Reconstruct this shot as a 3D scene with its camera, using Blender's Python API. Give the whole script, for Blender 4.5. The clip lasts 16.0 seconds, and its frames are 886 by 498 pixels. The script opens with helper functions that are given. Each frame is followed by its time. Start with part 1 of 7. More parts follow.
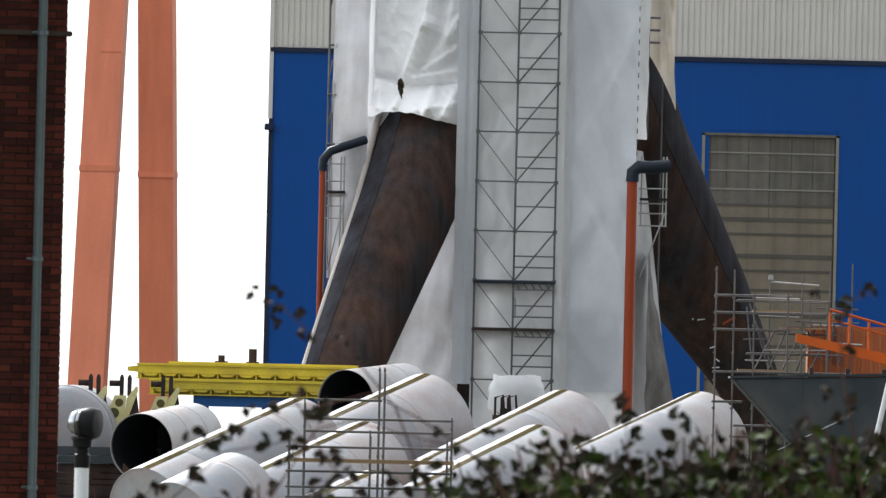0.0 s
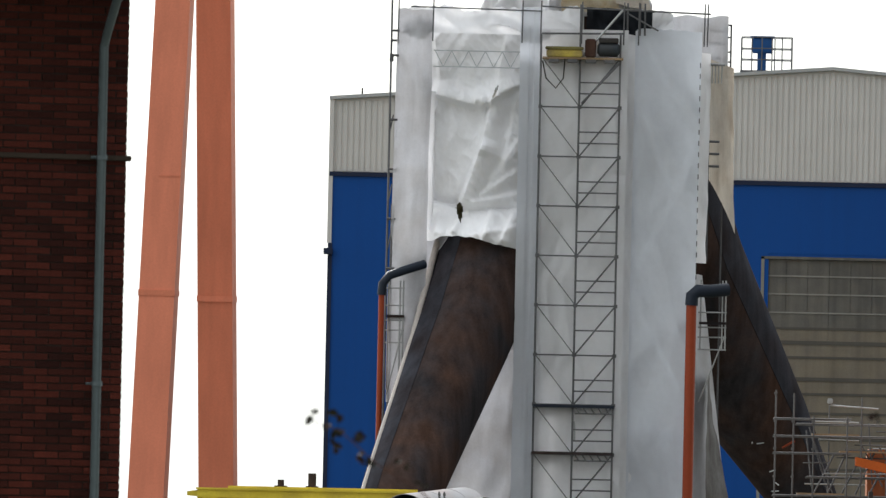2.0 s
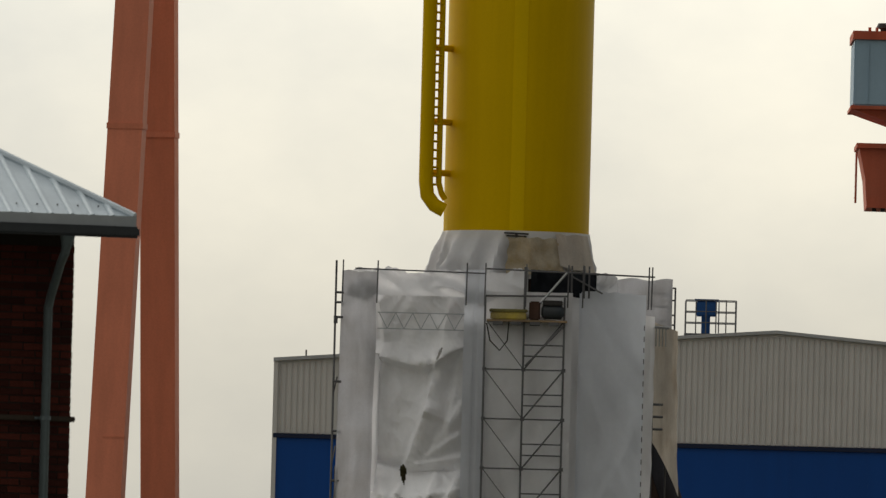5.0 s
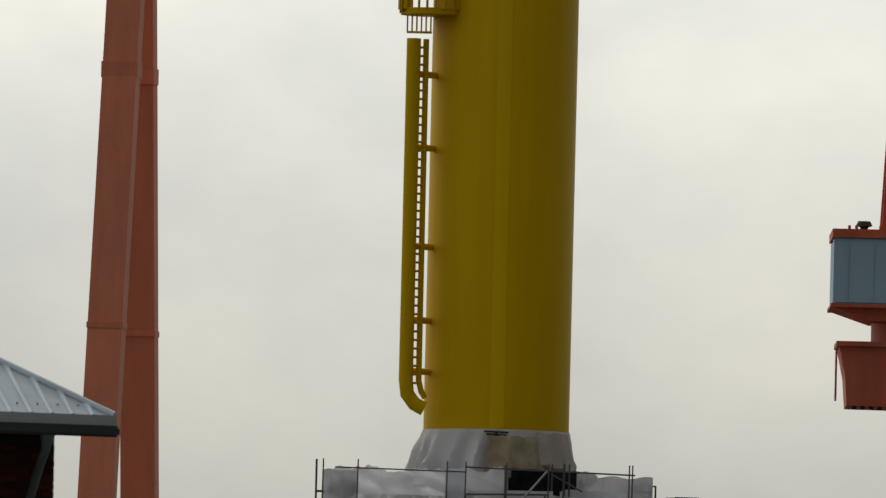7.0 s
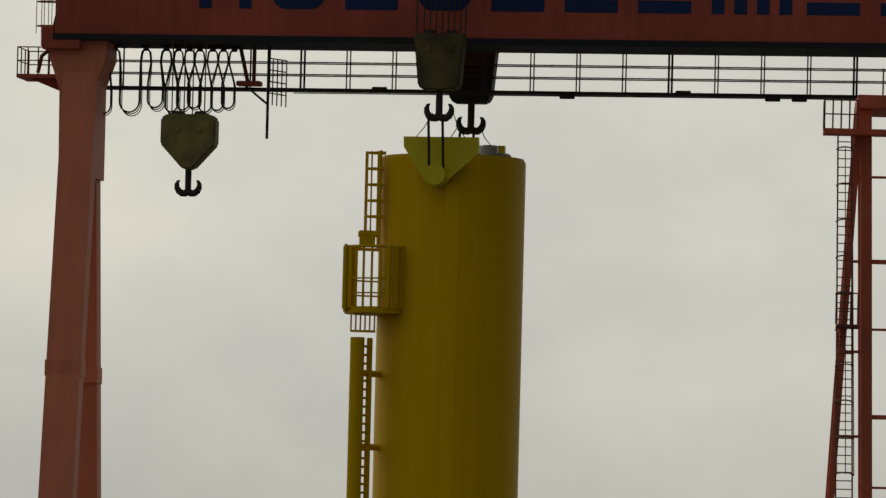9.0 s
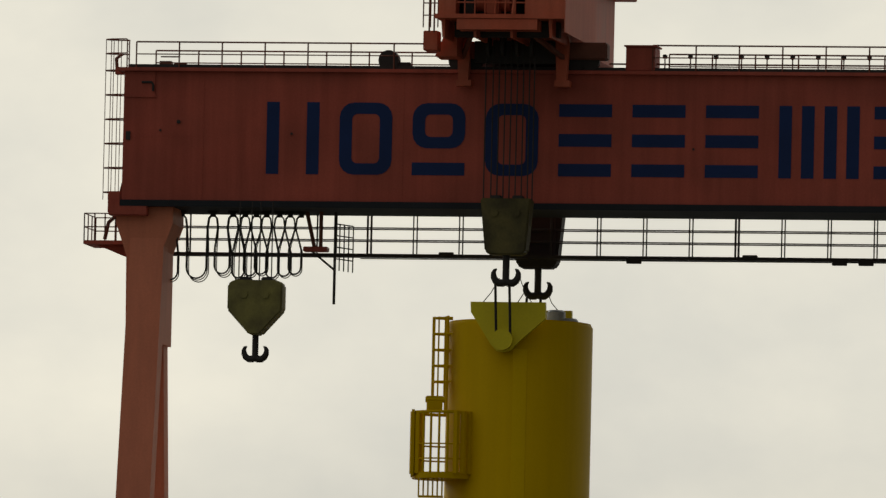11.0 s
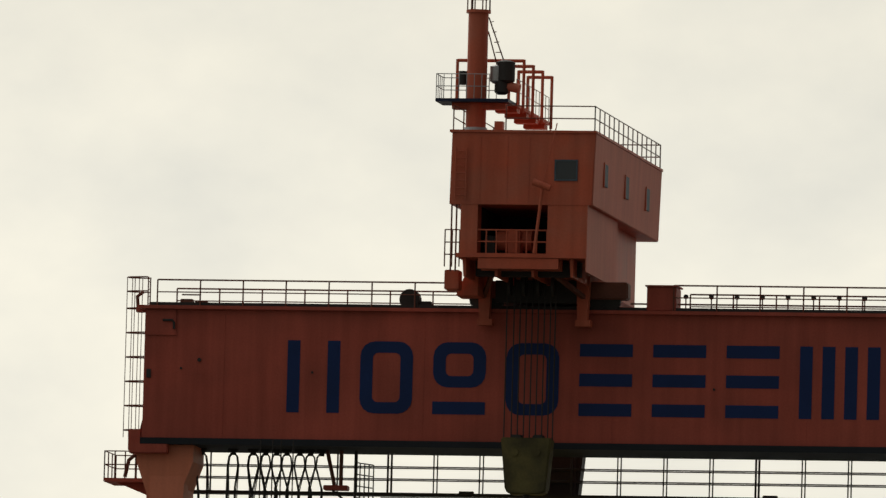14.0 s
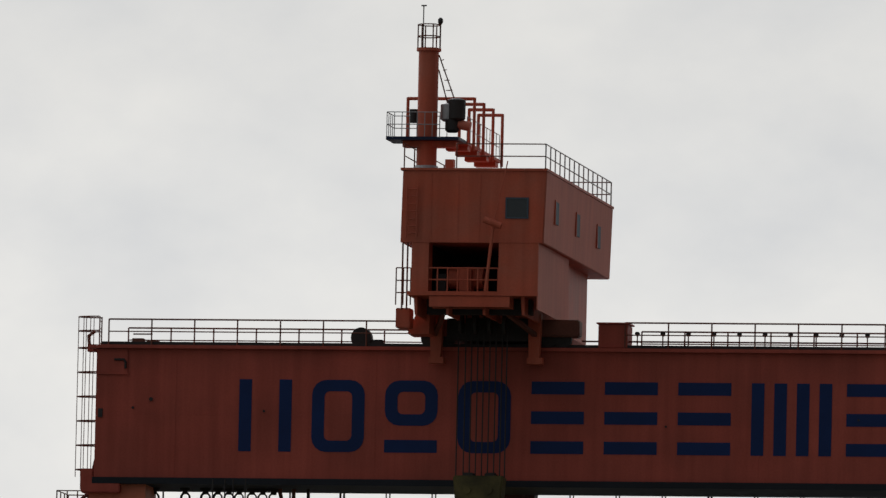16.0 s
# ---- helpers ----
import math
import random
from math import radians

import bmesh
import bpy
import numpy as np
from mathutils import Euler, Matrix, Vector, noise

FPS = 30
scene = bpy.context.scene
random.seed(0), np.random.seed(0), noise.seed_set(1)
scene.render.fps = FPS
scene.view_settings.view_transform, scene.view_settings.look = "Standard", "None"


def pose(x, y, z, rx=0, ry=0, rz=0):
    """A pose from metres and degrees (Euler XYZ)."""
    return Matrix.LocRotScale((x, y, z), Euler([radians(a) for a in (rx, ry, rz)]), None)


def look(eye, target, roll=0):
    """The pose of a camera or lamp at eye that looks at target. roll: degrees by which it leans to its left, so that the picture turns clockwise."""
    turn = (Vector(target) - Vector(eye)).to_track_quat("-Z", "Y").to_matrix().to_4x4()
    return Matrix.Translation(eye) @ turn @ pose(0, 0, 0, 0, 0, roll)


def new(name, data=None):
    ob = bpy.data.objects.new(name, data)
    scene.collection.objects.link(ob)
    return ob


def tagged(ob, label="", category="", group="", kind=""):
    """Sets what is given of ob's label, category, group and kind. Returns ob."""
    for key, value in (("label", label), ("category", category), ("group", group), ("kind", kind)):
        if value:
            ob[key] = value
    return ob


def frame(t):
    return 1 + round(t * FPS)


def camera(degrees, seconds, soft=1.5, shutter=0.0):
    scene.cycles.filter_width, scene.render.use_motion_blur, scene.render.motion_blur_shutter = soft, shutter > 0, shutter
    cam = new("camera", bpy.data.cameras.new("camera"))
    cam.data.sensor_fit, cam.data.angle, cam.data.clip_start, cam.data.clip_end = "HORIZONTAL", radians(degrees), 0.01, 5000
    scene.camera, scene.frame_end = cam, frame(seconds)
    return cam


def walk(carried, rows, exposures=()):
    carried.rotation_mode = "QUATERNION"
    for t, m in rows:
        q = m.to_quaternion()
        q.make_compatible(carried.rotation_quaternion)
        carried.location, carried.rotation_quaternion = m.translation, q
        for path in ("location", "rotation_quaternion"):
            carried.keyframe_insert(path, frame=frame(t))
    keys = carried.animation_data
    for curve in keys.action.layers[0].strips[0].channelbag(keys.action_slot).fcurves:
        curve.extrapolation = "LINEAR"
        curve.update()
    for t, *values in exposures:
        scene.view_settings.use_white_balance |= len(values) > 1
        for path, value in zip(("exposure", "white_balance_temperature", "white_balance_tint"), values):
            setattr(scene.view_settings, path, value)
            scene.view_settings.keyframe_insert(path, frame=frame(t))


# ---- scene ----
cam = camera(2.9938, 16.0, soft=1.4)
# a long lens focused on the cranes: the bank and the brick house lie in front of the sharp zone
cam.data.dof.use_dof = True
cam.data.dof.focus_distance = 680.0
cam.data.dof.aperture_fstop = 42.0
EYE = 6.0
# seconds, yaw, pitch, roll: the camera turns on the spot on top of the bank
ROWS = [
    (0.0, -0.0000, 0.6092, -1.3442),
    (0.5, 0.1555, 0.6550, -1.3551),
    (1.0, 0.1987, 0.7511, -1.3329),
    (1.5, 0.2067, 0.8216, -1.3433),
    (2.0, 0.2094, 1.0240, -1.2629),
    (2.5, 0.2075, 1.2168, -1.4292),
    (3.0, 0.1212, 1.3751, -1.4882),
    (3.5, 0.1102, 1.5222, -1.4562),
    (4.0, 0.0759, 1.6801, -1.4186),
    (4.2, 0.0551, 1.7387, -1.4521),
    (6.3, 0.0208, 2.2428, -1.4569),
    (6.5, 0.0025, 2.3266, -1.4397),
    (7.0, -0.0110, 2.5865, -1.3778),
    (7.5, -0.0342, 2.8621, -1.3555),
    (8.0, -0.0989, 3.1002, -1.2569),
    (8.5, -0.1629, 3.3591, -1.3776),
    (9.0, -0.1775, 3.6013, -1.4403),
    (9.5, -0.1023, 3.8432, -1.2852),
    (9.7, -0.0656, 3.9249, -1.2597),
    (11.8, 0.1659, 4.3168, -1.2328),
    (12.0, 0.1870, 4.3922, -1.1725),
    (12.5, 0.2160, 4.5759, -1.2640),
    (13.0, 0.2321, 4.6690, -1.4082),
    (13.5, 0.1835, 4.7952, -1.5642),
    (14.0, 0.1527, 4.9605, -1.5375),
    (14.5, 0.0894, 5.1019, -1.4066),
    (15.0, 0.0548, 5.1516, -1.4555),
    (15.5, 0.0051, 5.1497, -1.4202),
    (16.0, -0.0098, 5.0935, -1.2840),
]
LIGHT = [
    (0.0, 1.38, 6150, 10), (1.0, 1.28, 6150, 10), (2.0, 1.14, 6250, 10), (3.0, 0.86, 6500, 10), (3.5, 0.58, 6750, 10), (4.2, 0.15, 6900, 10),
    (6.5, -0.27, 6600, 10), (7.0, -0.46, 6500, 10), (8.0, -0.85, 6500, 10), (8.5, -1.0, 6550, 10), (9.0, -0.98, 6650, 10), (9.7, -0.9, 6750, 10),
    (11.8, -0.68, 6900, 10), (12.5, -0.68, 6950, 10), (13.5, -0.52, 6900, 10), (14.5, -0.58, 6700, 10), (15.2, -0.68, 6400, 13), (16.0, -0.7, 6170, 15),
]
walk(cam, [(t, pose(0, 0, EYE, 90 + pitch, 0, yaw) @ pose(0, 0, 0, 0, 0, -roll)) for t, yaw, pitch, roll in ROWS], LIGHT)

# ---- daylight: bright overcast, sun behind cloud ahead of the camera ----
world = bpy.data.worlds.new("overcast")
scene.world = world
world.use_nodes = True
wt = world.node_tree
wt.nodes.clear()


def wn(kind, **kw):
    n = wt.nodes.new(kind)
    for k, v in kw.items():
        n.inputs[k].default_value = v
    return n


w_out = wt.nodes.new("ShaderNodeOutputWorld")
w_bg = wn("ShaderNodeBackground", Strength=1.0)
sky = wt.nodes.new("ShaderNodeTexSky")
sky.sky_type = "NISHITA"
sky.sun_disc = False
sky.sun_elevation = radians(38)
sky.sun_rotation = radians(-35)
w_grey = wn("ShaderNodeHueSaturation", Saturation=0.12, Value=0.1)
w_co = wt.nodes.new("ShaderNodeTexCoord")
w_map = wt.nodes.new("ShaderNodeMapping")
w_map.inputs["Scale"].default_value = (14, 14, 22)
w_noise = wn("ShaderNodeTexNoise", Scale=2.6, Detail=6.0, Roughness=0.55)
w_ramp = wt.nodes.new("ShaderNodeValToRGB")
w_ramp.color_ramp.elements[0].position, w_ramp.color_ramp.elements[1].position = 0.3, 0.72
w_ramp.color_ramp.elements[0].color = (0.76, 0.765, 0.73, 1)
w_ramp.color_ramp.elements[1].color = (1.05, 1.02, 0.91, 1)
w_mix = wt.nodes.new("ShaderNodeMix")
w_mix.data_type = "RGBA"
w_mix.inputs["Factor"].default_value = 0.15
wt.links.new(w_co.outputs["Generated"], w_map.inputs["Vector"])
wt.links.new(w_map.outputs["Vector"], w_noise.inputs["Vector"])
wt.links.new(w_noise.outputs["Fac"], w_ramp.inputs["Fac"])
wt.links.new(sky.outputs["Color"], w_grey.inputs["Color"])
# the cloud deck glows towards the veiled sun and is duller on the far side
w_dot = wt.nodes.new("ShaderNodeVectorMath")
w_dot.operation = "DOT_PRODUCT"
w_dot.inputs[1].default_value = Vector((-0.34, 0.72, 0.60)).normalized()
w_lev = wn("ShaderNodeMapRange", **{"From Min": -0.5, "From Max": 0.72, "To Min": 0.055, "To Max": 1.0})
w_lev.interpolation_type = "SMOOTHSTEP"
w_scale = wt.nodes.new("ShaderNodeVectorMath")
w_scale.operation = "SCALE"
wt.links.new(w_co.outputs["Generated"], w_dot.inputs[0])
wt.links.new(w_dot.outputs["Value"], w_lev.inputs["Value"])
# sky level by height over the horizon, fitted to the camera's view and exposure
w_sep = wt.nodes.new("ShaderNodeSeparateXYZ")
w_low = wt.nodes.new("ShaderNodeFloatCurve")
for z_, level in ((0.0, 0.64), (0.02, 0.67), (0.034, 0.88), (0.048, 1.17), (0.06, 1.44), (0.072, 1.54), (0.086, 1.54), (0.1, 1.44), (0.14, 1.3), (0.4, 1.1)):
    w_low.mapping.curves[0].points.new(z_, level / 2)
w_low.mapping.curves[0].points[-1].location = (1.0, 0.5)
w_low.mapping.update()
w_both = wt.nodes.new("ShaderNodeMath")
w_both.operation = "MULTIPLY"
w_twice = wn("ShaderNodeMath")
w_twice.operation = "MULTIPLY"
w_twice.inputs[1].default_value = 2.0
wt.links.new(w_co.outputs["Generated"], w_sep.inputs["Vector"])
wt.links.new(w_sep.outputs["Z"], w_low.inputs["Value"])
# unseen bright lobe added behind the camera's left, to light the sides facing it
w_dot2 = wt.nodes.new("ShaderNodeVectorMath")
w_dot2.operation = "DOT_PRODUCT"
w_dot2.inputs[1].default_value = Vector((-0.30, -0.85, 0.42)).normalized()
w_lev2 = wn("ShaderNodeMapRange", **{"From Min": 0.45, "From Max": 1.0, "To Min": 0.0, "To Max": 0.24})
w_lev2.interpolation_type = "SMOOTHSTEP"
w_sum = wt.nodes.new("ShaderNodeMath")
wt.links.new(w_co.outputs["Generated"], w_dot2.inputs[0])
wt.links.new(w_dot2.outputs["Value"], w_lev2.inputs["Value"])
wt.links.new(w_lev.outputs["Result"], w_sum.inputs[0])
wt.links.new(w_lev2.outputs["Result"], w_sum.inputs[1])
wt.links.new(w_sum.outputs["Value"], w_both.inputs[0])
wt.links.new(w_low.outputs["Value"], w_twice.inputs[0])
wt.links.new(w_twice.outputs["Value"], w_both.inputs[1])
# cream haze low down, cooler cloud overhead
w_tint = wt.nodes.new("ShaderNodeValToRGB")
w_tint.color_ramp.elements[0].position, w_tint.color_ramp.elements[1].position = 0.10, 0.45
w_tint.color_ramp.elements[0].color = (0.96, 0.965, 0.94, 1)
w_tint.color_ramp.elements[1].color = (0.95, 0.985, 1.06, 1)
w_tone = wt.nodes.new("ShaderNodeVectorMath")
w_tone.operation = "MULTIPLY"
wt.links.new(w_sep.outputs["Z"], w_tint.inputs["Fac"])
wt.links.new(w_ramp.outputs["Color"], w_tone.inputs[0])
wt.links.new(w_tint.outputs["Color"], w_tone.inputs[1])
wt.links.new(w_tone.outputs["Vector"], w_scale.inputs[0])
wt.links.new(w_both.outputs["Value"], w_scale.inputs["Scale"])
wt.links.new(w_scale.outputs["Vector"], w_mix.inputs["A"])
wt.links.new(w_grey.outputs["Color"], w_mix.inputs["B"])
wt.links.new(w_mix.outputs["Result"], w_bg.inputs["Color"])
wt.links.new(w_bg.outputs["Background"], w_out.inputs["Surface"])

sun = new("sun", bpy.data.lights.new("sun", "SUN"))
sun.data.energy = 2.1
sun.data.angle = radians(15)
sun.data.color = (1.0, 0.96, 0.9)
sun.matrix_world = look((-150, 390, 330), (0, 0, 0))

# ---- materials ----


def material(name, colour, rough=0.6, metal=0.0, var=0.12, scale=0.6, fine=12.0, bump=0.1, streak=0.0, second=None, amount=0.3, coat=0.0, rnd=0.0, spec=0.22, island=False):
    """A painted, woven or raw surface: broad tone variation, fine grain with relief, vertical streaks, patches of a second colour."""
    m = bpy.data.materials.new(name)
    m.use_nodes = True
    nt = m.node_tree
    bsdf = nt.nodes["Principled BSDF"]
    co = nt.nodes.new("ShaderNodeTexCoord")

    def noise_tex(s, detail, stretch=None):
        n = nt.nodes.new("ShaderNodeTexNoise")
        n.inputs["Scale"].default_value, n.inputs["Detail"].default_value = s, detail
        if stretch:
            mp = nt.nodes.new("ShaderNodeMapping")
            mp.inputs["Scale"].default_value = stretch
            nt.links.new(co.outputs["Object"], mp.inputs["Vector"])
            nt.links.new(mp.outputs["Vector"], n.inputs["Vector"])
        else:
            nt.links.new(co.outputs["Object"], n.inputs["Vector"])
        return n.outputs["Fac"]

    def spread(fac, lo, hi):
        r = nt.nodes.new("ShaderNodeMapRange")
        r.inputs["From Min"].default_value, r.inputs["From Max"].default_value = 0.3, 0.7
        r.inputs["To Min"].default_value, r.inputs["To Max"].default_value = lo, hi
        nt.links.new(fac, r.inputs["Value"])
        return r.outputs["Result"]

    def times(a, b):
        n = nt.nodes.new("ShaderNodeMath")
        n.operation = "MULTIPLY"
        nt.links.new(a, n.inputs[0])
        nt.links.new(b, n.inputs[1])
        return n.outputs[0]

    tone = times(spread(noise_tex(scale, 4), 1 - var, 1 + var), spread(noise_tex(fine, 3), 1 - var * 0.5, 1 + var * 0.5))
    if streak:
        tone = times(tone, spread(noise_tex(1.0, 4, (2.5, 2.5, 0.12)), 1 - streak, 1 + streak * 0.5))
    if rnd:
        info = nt.nodes.new("ShaderNodeNewGeometry" if island else "ShaderNodeObjectInfo")
        r = nt.nodes.new("ShaderNodeMapRange")
        r.inputs["To Min"].default_value, r.inputs["To Max"].default_value = 1 - rnd, 1 + rnd
        nt.links.new(info.outputs["Random Per Island" if island else "Random"], r.inputs["Value"])
        tone = times(tone, r.outputs["Result"])
    base = nt.nodes.new("ShaderNodeMix")
    base.data_type = "RGBA"
    base.inputs["A"].default_value = (*colour, 1)
    base.inputs["B"].default_value = (*(second or colour), 1)
    if second:
        nt.links.new(spread(noise_tex(scale * 1.7, 6), -0.2, amount * 2), base.inputs["Factor"])
        base.clamp_factor = True
    else:
        base.inputs["Factor"].default_value = 0
    mul = nt.nodes.new("ShaderNodeVectorMath")
    mul.operation = "SCALE"
    nt.links.new(base.outputs["Result"], mul.inputs[0])
    nt.links.new(tone, mul.inputs["Scale"])
    nt.links.new(mul.outputs["Vector"], bsdf.inputs["Base Color"])
    bsdf.inputs["Roughness"].default_value, bsdf.inputs["Metallic"].default_value = rough, metal
    bsdf.inputs["Specular IOR Level"].default_value = spec
    bsdf.inputs["Coat Weight"].default_value = coat
    if bump:
        b = nt.nodes.new("ShaderNodeBump")
        b.inputs["Strength"].default_value, b.inputs["Distance"].default_value = bump, 0.02
        nt.links.new(noise_tex(fine * 1.5, 4), b.inputs["Height"])
        nt.links.new(b.outputs["Normal"], bsdf.inputs["Normal"])
    return m


CRANE = material("crane_red_paint", (0.41, 0.086, 0.058), 0.55, var=0.12, scale=0.25, streak=0.16, second=(0.30, 0.07, 0.048), amount=0.4, bump=0.05, spec=0.15)
LEGP = material("leg_orange_paint", (0.59, 0.188, 0.107), 0.55, var=0.08, scale=0.2, streak=0.1, bump=0.05)
CABIN = material("cabin_red_paint", (0.52, 0.112, 0.060), 0.5, var=0.10, scale=0.4, streak=0.16, second=(0.43, 0.135, 0.085), amount=0.35, bump=0.05, spec=0.15)
CABSIDE = material("cabin_faded_panel", (0.52, 0.155, 0.10), 0.6, var=0.07, scale=0.4, streak=0.1, spec=0.15)
DARKSTEEL = material("dark_steel", (0.035, 0.032, 0.03), 0.6, var=0.2)
RAILRED = material("rail_dark_red", (0.16, 0.06, 0.04), 0.6, var=0.2)
NAVY = material("navy_paint", (0.004, 0.021, 0.095), 0.5, var=0.12)
YELLOW = material("signal_yellow_paint", (0.58, 0.365, 0.0), 0.5, var=0.05, scale=0.15, bump=0.03, streak=0.05, spec=0.06)
YELLOWGLEAM = material("gleam_yellow_paint", (0.66, 0.43, 0.001), 0.5, var=0.05, scale=0.15, bump=0.03, spec=0.08)
LUGYEL = material("lug_yellow_paint", (0.62, 0.52, 0.02), 0.45, var=0.08)
BLOCKYEL = material("faded_yellow_paint", (0.22, 0.20, 0.06), 0.6, var=0.15, second=(0.07, 0.06, 0.03), amount=0.4)
BEAMYEL = material("beam_yellow_paint", (0.62, 0.50, 0.05), 0.5, var=0.12, second=(0.35, 0.25, 0.06), amount=0.25)
PALEYEL = material("bracket_pale_yellow", (0.60, 0.56, 0.28), 0.6, var=0.15, second=(0.3, 0.2, 0.1), amount=0.2)
SHEET = material("white_sheeting", (0.86, 0.865, 0.885), 0.6, var=0.03, scale=0.5, fine=6, bump=0.3, second=(0.78, 0.775, 0.78), amount=0.25)
SHEETBLUE = material("bluish_film", (0.72, 0.745, 0.79), 0.55, var=0.03, scale=0.5, fine=5, bump=0.25, second=(0.66, 0.675, 0.71), amount=0.2, spec=0.15)
SHEETDIRTY = material("stained_beige_sheeting", (0.72, 0.67, 0.60), 0.7, var=0.1, scale=0.5, bump=0.25, second=(0.50, 0.42, 0.33), amount=0.3, streak=0.1)
# grime, with shade put into the grey behind the leg and at the corner
GREYSHEET = material("grimy_shaded_grey_sheeting", (0.60, 0.605, 0.63), 0.65, var=0.06, scale=0.5, bump=0.25, second=(0.50, 0.49, 0.49), amount=0.35, streak=0.08)
STAINED = material("brown_stained_canvas", (0.62, 0.55, 0.42), 0.75, var=0.15, scale=1.2, bump=0.3, second=(0.44, 0.31, 0.14), amount=0.35)
DRAPE = material("dark_grey_tarpaulin", (0.26, 0.25, 0.245), 0.75, var=0.2, scale=0.6, bump=0.3, second=(0.15, 0.13, 0.12), amount=0.45, streak=0.2)
LATTICE = material("pale_lattice_paint", (0.42, 0.44, 0.46), 0.5, var=0.1)
RUST = material("dark_rusted_steel", (0.038, 0.035, 0.038), 0.85, metal=0.0, var=0.22, scale=0.3, second=(0.075, 0.042, 0.030), amount=0.45, streak=0.35, spec=0.03)
RUSTEDGE = material("primed_edge_strip", (0.44, 0.40, 0.37), 0.6, var=0.15)
YARDTUBE = material("dull_scaffold_tube", (0.12, 0.12, 0.12), 0.6, metal=0.2, var=0.25)
GALV = material("galvanised_tube", (0.36, 0.37, 0.37), 0.45, metal=0.5, var=0.2)
SCAF = material("weathered_scaffold_tube", (0.12, 0.12, 0.125), 0.6, metal=0.3, var=0.25)
CLAD = material("pale_profiled_cladding", (0.58, 0.57, 0.55), 0.5, var=0.04, streak=0.07, bump=0.02)
BLUE = material("blue_cladding", (0.001, 0.060, 0.275), 0.5, var=0.05, scale=0.2, streak=0.06, bump=0.02)
TRIM = material("dark_blue_trim", (0.012, 0.02, 0.05), 0.5)
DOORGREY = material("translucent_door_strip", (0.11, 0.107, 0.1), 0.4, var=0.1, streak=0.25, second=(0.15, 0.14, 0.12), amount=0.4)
# sunlight is put into the tan strips, shade into the dark bands
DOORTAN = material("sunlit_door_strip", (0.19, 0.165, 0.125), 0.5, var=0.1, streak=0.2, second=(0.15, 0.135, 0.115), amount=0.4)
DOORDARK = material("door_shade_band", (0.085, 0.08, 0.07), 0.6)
# the sky's sheen on the legs, put into a blue-grey
LEGBAND = material("sky_sheen_blue_grey", (0.042, 0.044, 0.054), 0.9, var=0.18, scale=0.4, streak=0.25, second=(0.030, 0.025, 0.027), amount=0.5, spec=0.02)
DOORBAND = material("door_band", (0.23, 0.225, 0.205), 0.5)
BRICK = material("red_brick", (0.060, 0.012, 0.007), 0.85, var=0.35, scale=3, fine=60, bump=0.4, rnd=0.55)
BRICKREST = material("red_brick_courses", (0.060, 0.012, 0.007), 0.85, var=0.35, scale=3, fine=60, bump=0.4, rnd=0.55, island=True)
CRATEYEL = material("dirty_yellow_plastic", (0.40, 0.31, 0.06), 0.7, var=0.2, second=(0.2, 0.16, 0.08), amount=0.4)
MORTAR = material("mortar", (0.032, 0.024, 0.020), 0.95, var=0.15, fine=50)
LEDGE = material("sandstone_ledge", (0.045, 0.034, 0.026), 0.9, var=0.2, fine=30)
ZINC = material("zinc_sheet", (0.42, 0.45, 0.47), 0.4, metal=0.5, var=0.08, streak=0.05)
ROOFMETAL = material("pale_metal_roofing", (0.50, 0.57, 0.62), 0.55, metal=0.15, var=0.06, scale=1.5, streak=0.08)
GUTTER = material("dark_gutter", (0.05, 0.055, 0.06), 0.5, metal=0.3)
PIPEGREY = material("grey_downpipe", (0.12, 0.15, 0.16), 0.45, metal=0.3)
TUBEWHITE = material("white_coated_steel", (0.35, 0.355, 0.37), 0.42, var=0.12, scale=0.4, second=(0.32, 0.26, 0.245), amount=0.45, streak=0.06, bump=0.04)
TUBEGREY = material("tube_blue_grey", (0.235, 0.245, 0.27), 0.5, var=0.12, scale=0.5, second=(0.33, 0.29, 0.285), amount=0.35)
# near-black that paints shade: tube insides, girder foot, scaffold interior
SHADEBLACK = material("shade_near_black", (0.014, 0.017, 0.022), 0.7, var=0.2)
OLIVE = material("olive_seam_tape", (0.13, 0.10, 0.035), 0.85, var=0.25, spec=0.05)
REDPIPE = material("orange_red_pipe", (0.28, 0.05, 0.018), 0.5, var=0.1)
HOSE = material("dark_blue_hose", (0.012, 0.018, 0.03), 0.5)
ORANGE = material("bright_orange_paint", (0.42, 0.095, 0.014), 0.5, var=0.15)
PALEORANGE = material("faded_orange_panel", (0.34, 0.12, 0.05), 0.6, var=0.08)
HULL = material("grey_primed_plate", (0.026, 0.036, 0.044), 0.6, var=0.1, scale=0.3, second=(0.10, 0.09, 0.085), amount=0.25)
CABBLUE = material("blue_grey_cabin", (0.30, 0.42, 0.52), 0.5, var=0.05, streak=0.05)
GLASS = material("window_dark_glass", (0.02, 0.03, 0.035), 0.08, var=0.05, bump=0, spec=0.5)
WINWHITE = material("window_pale_glass", (0.075, 0.105, 0.13), 0.55, var=0.05, bump=0, spec=0.1)
LAMPGLOBE = material("dark_glossy_globe", (0.012, 0.012, 0.013), 0.3, var=0.1, bump=0, spec=0.06)
CHROME = material("dull_chrome", (0.34, 0.35, 0.37), 0.16, metal=1.0, var=0.2, scale=12, bump=0)
# grimy block paint, also the painted shade in tear and plate holes
DARKBLOCK = material("grimy_block_and_hole_shade", (0.10, 0.085, 0.03), 0.7, var=0.2, second=(0.03, 0.026, 0.015), amount=0.4)
WHITEPOST = material("white_post", (0.62, 0.64, 0.66), 0.5)
UNITBLUE = material("blue_machine_paint", (0.015, 0.08, 0.25), 0.5)
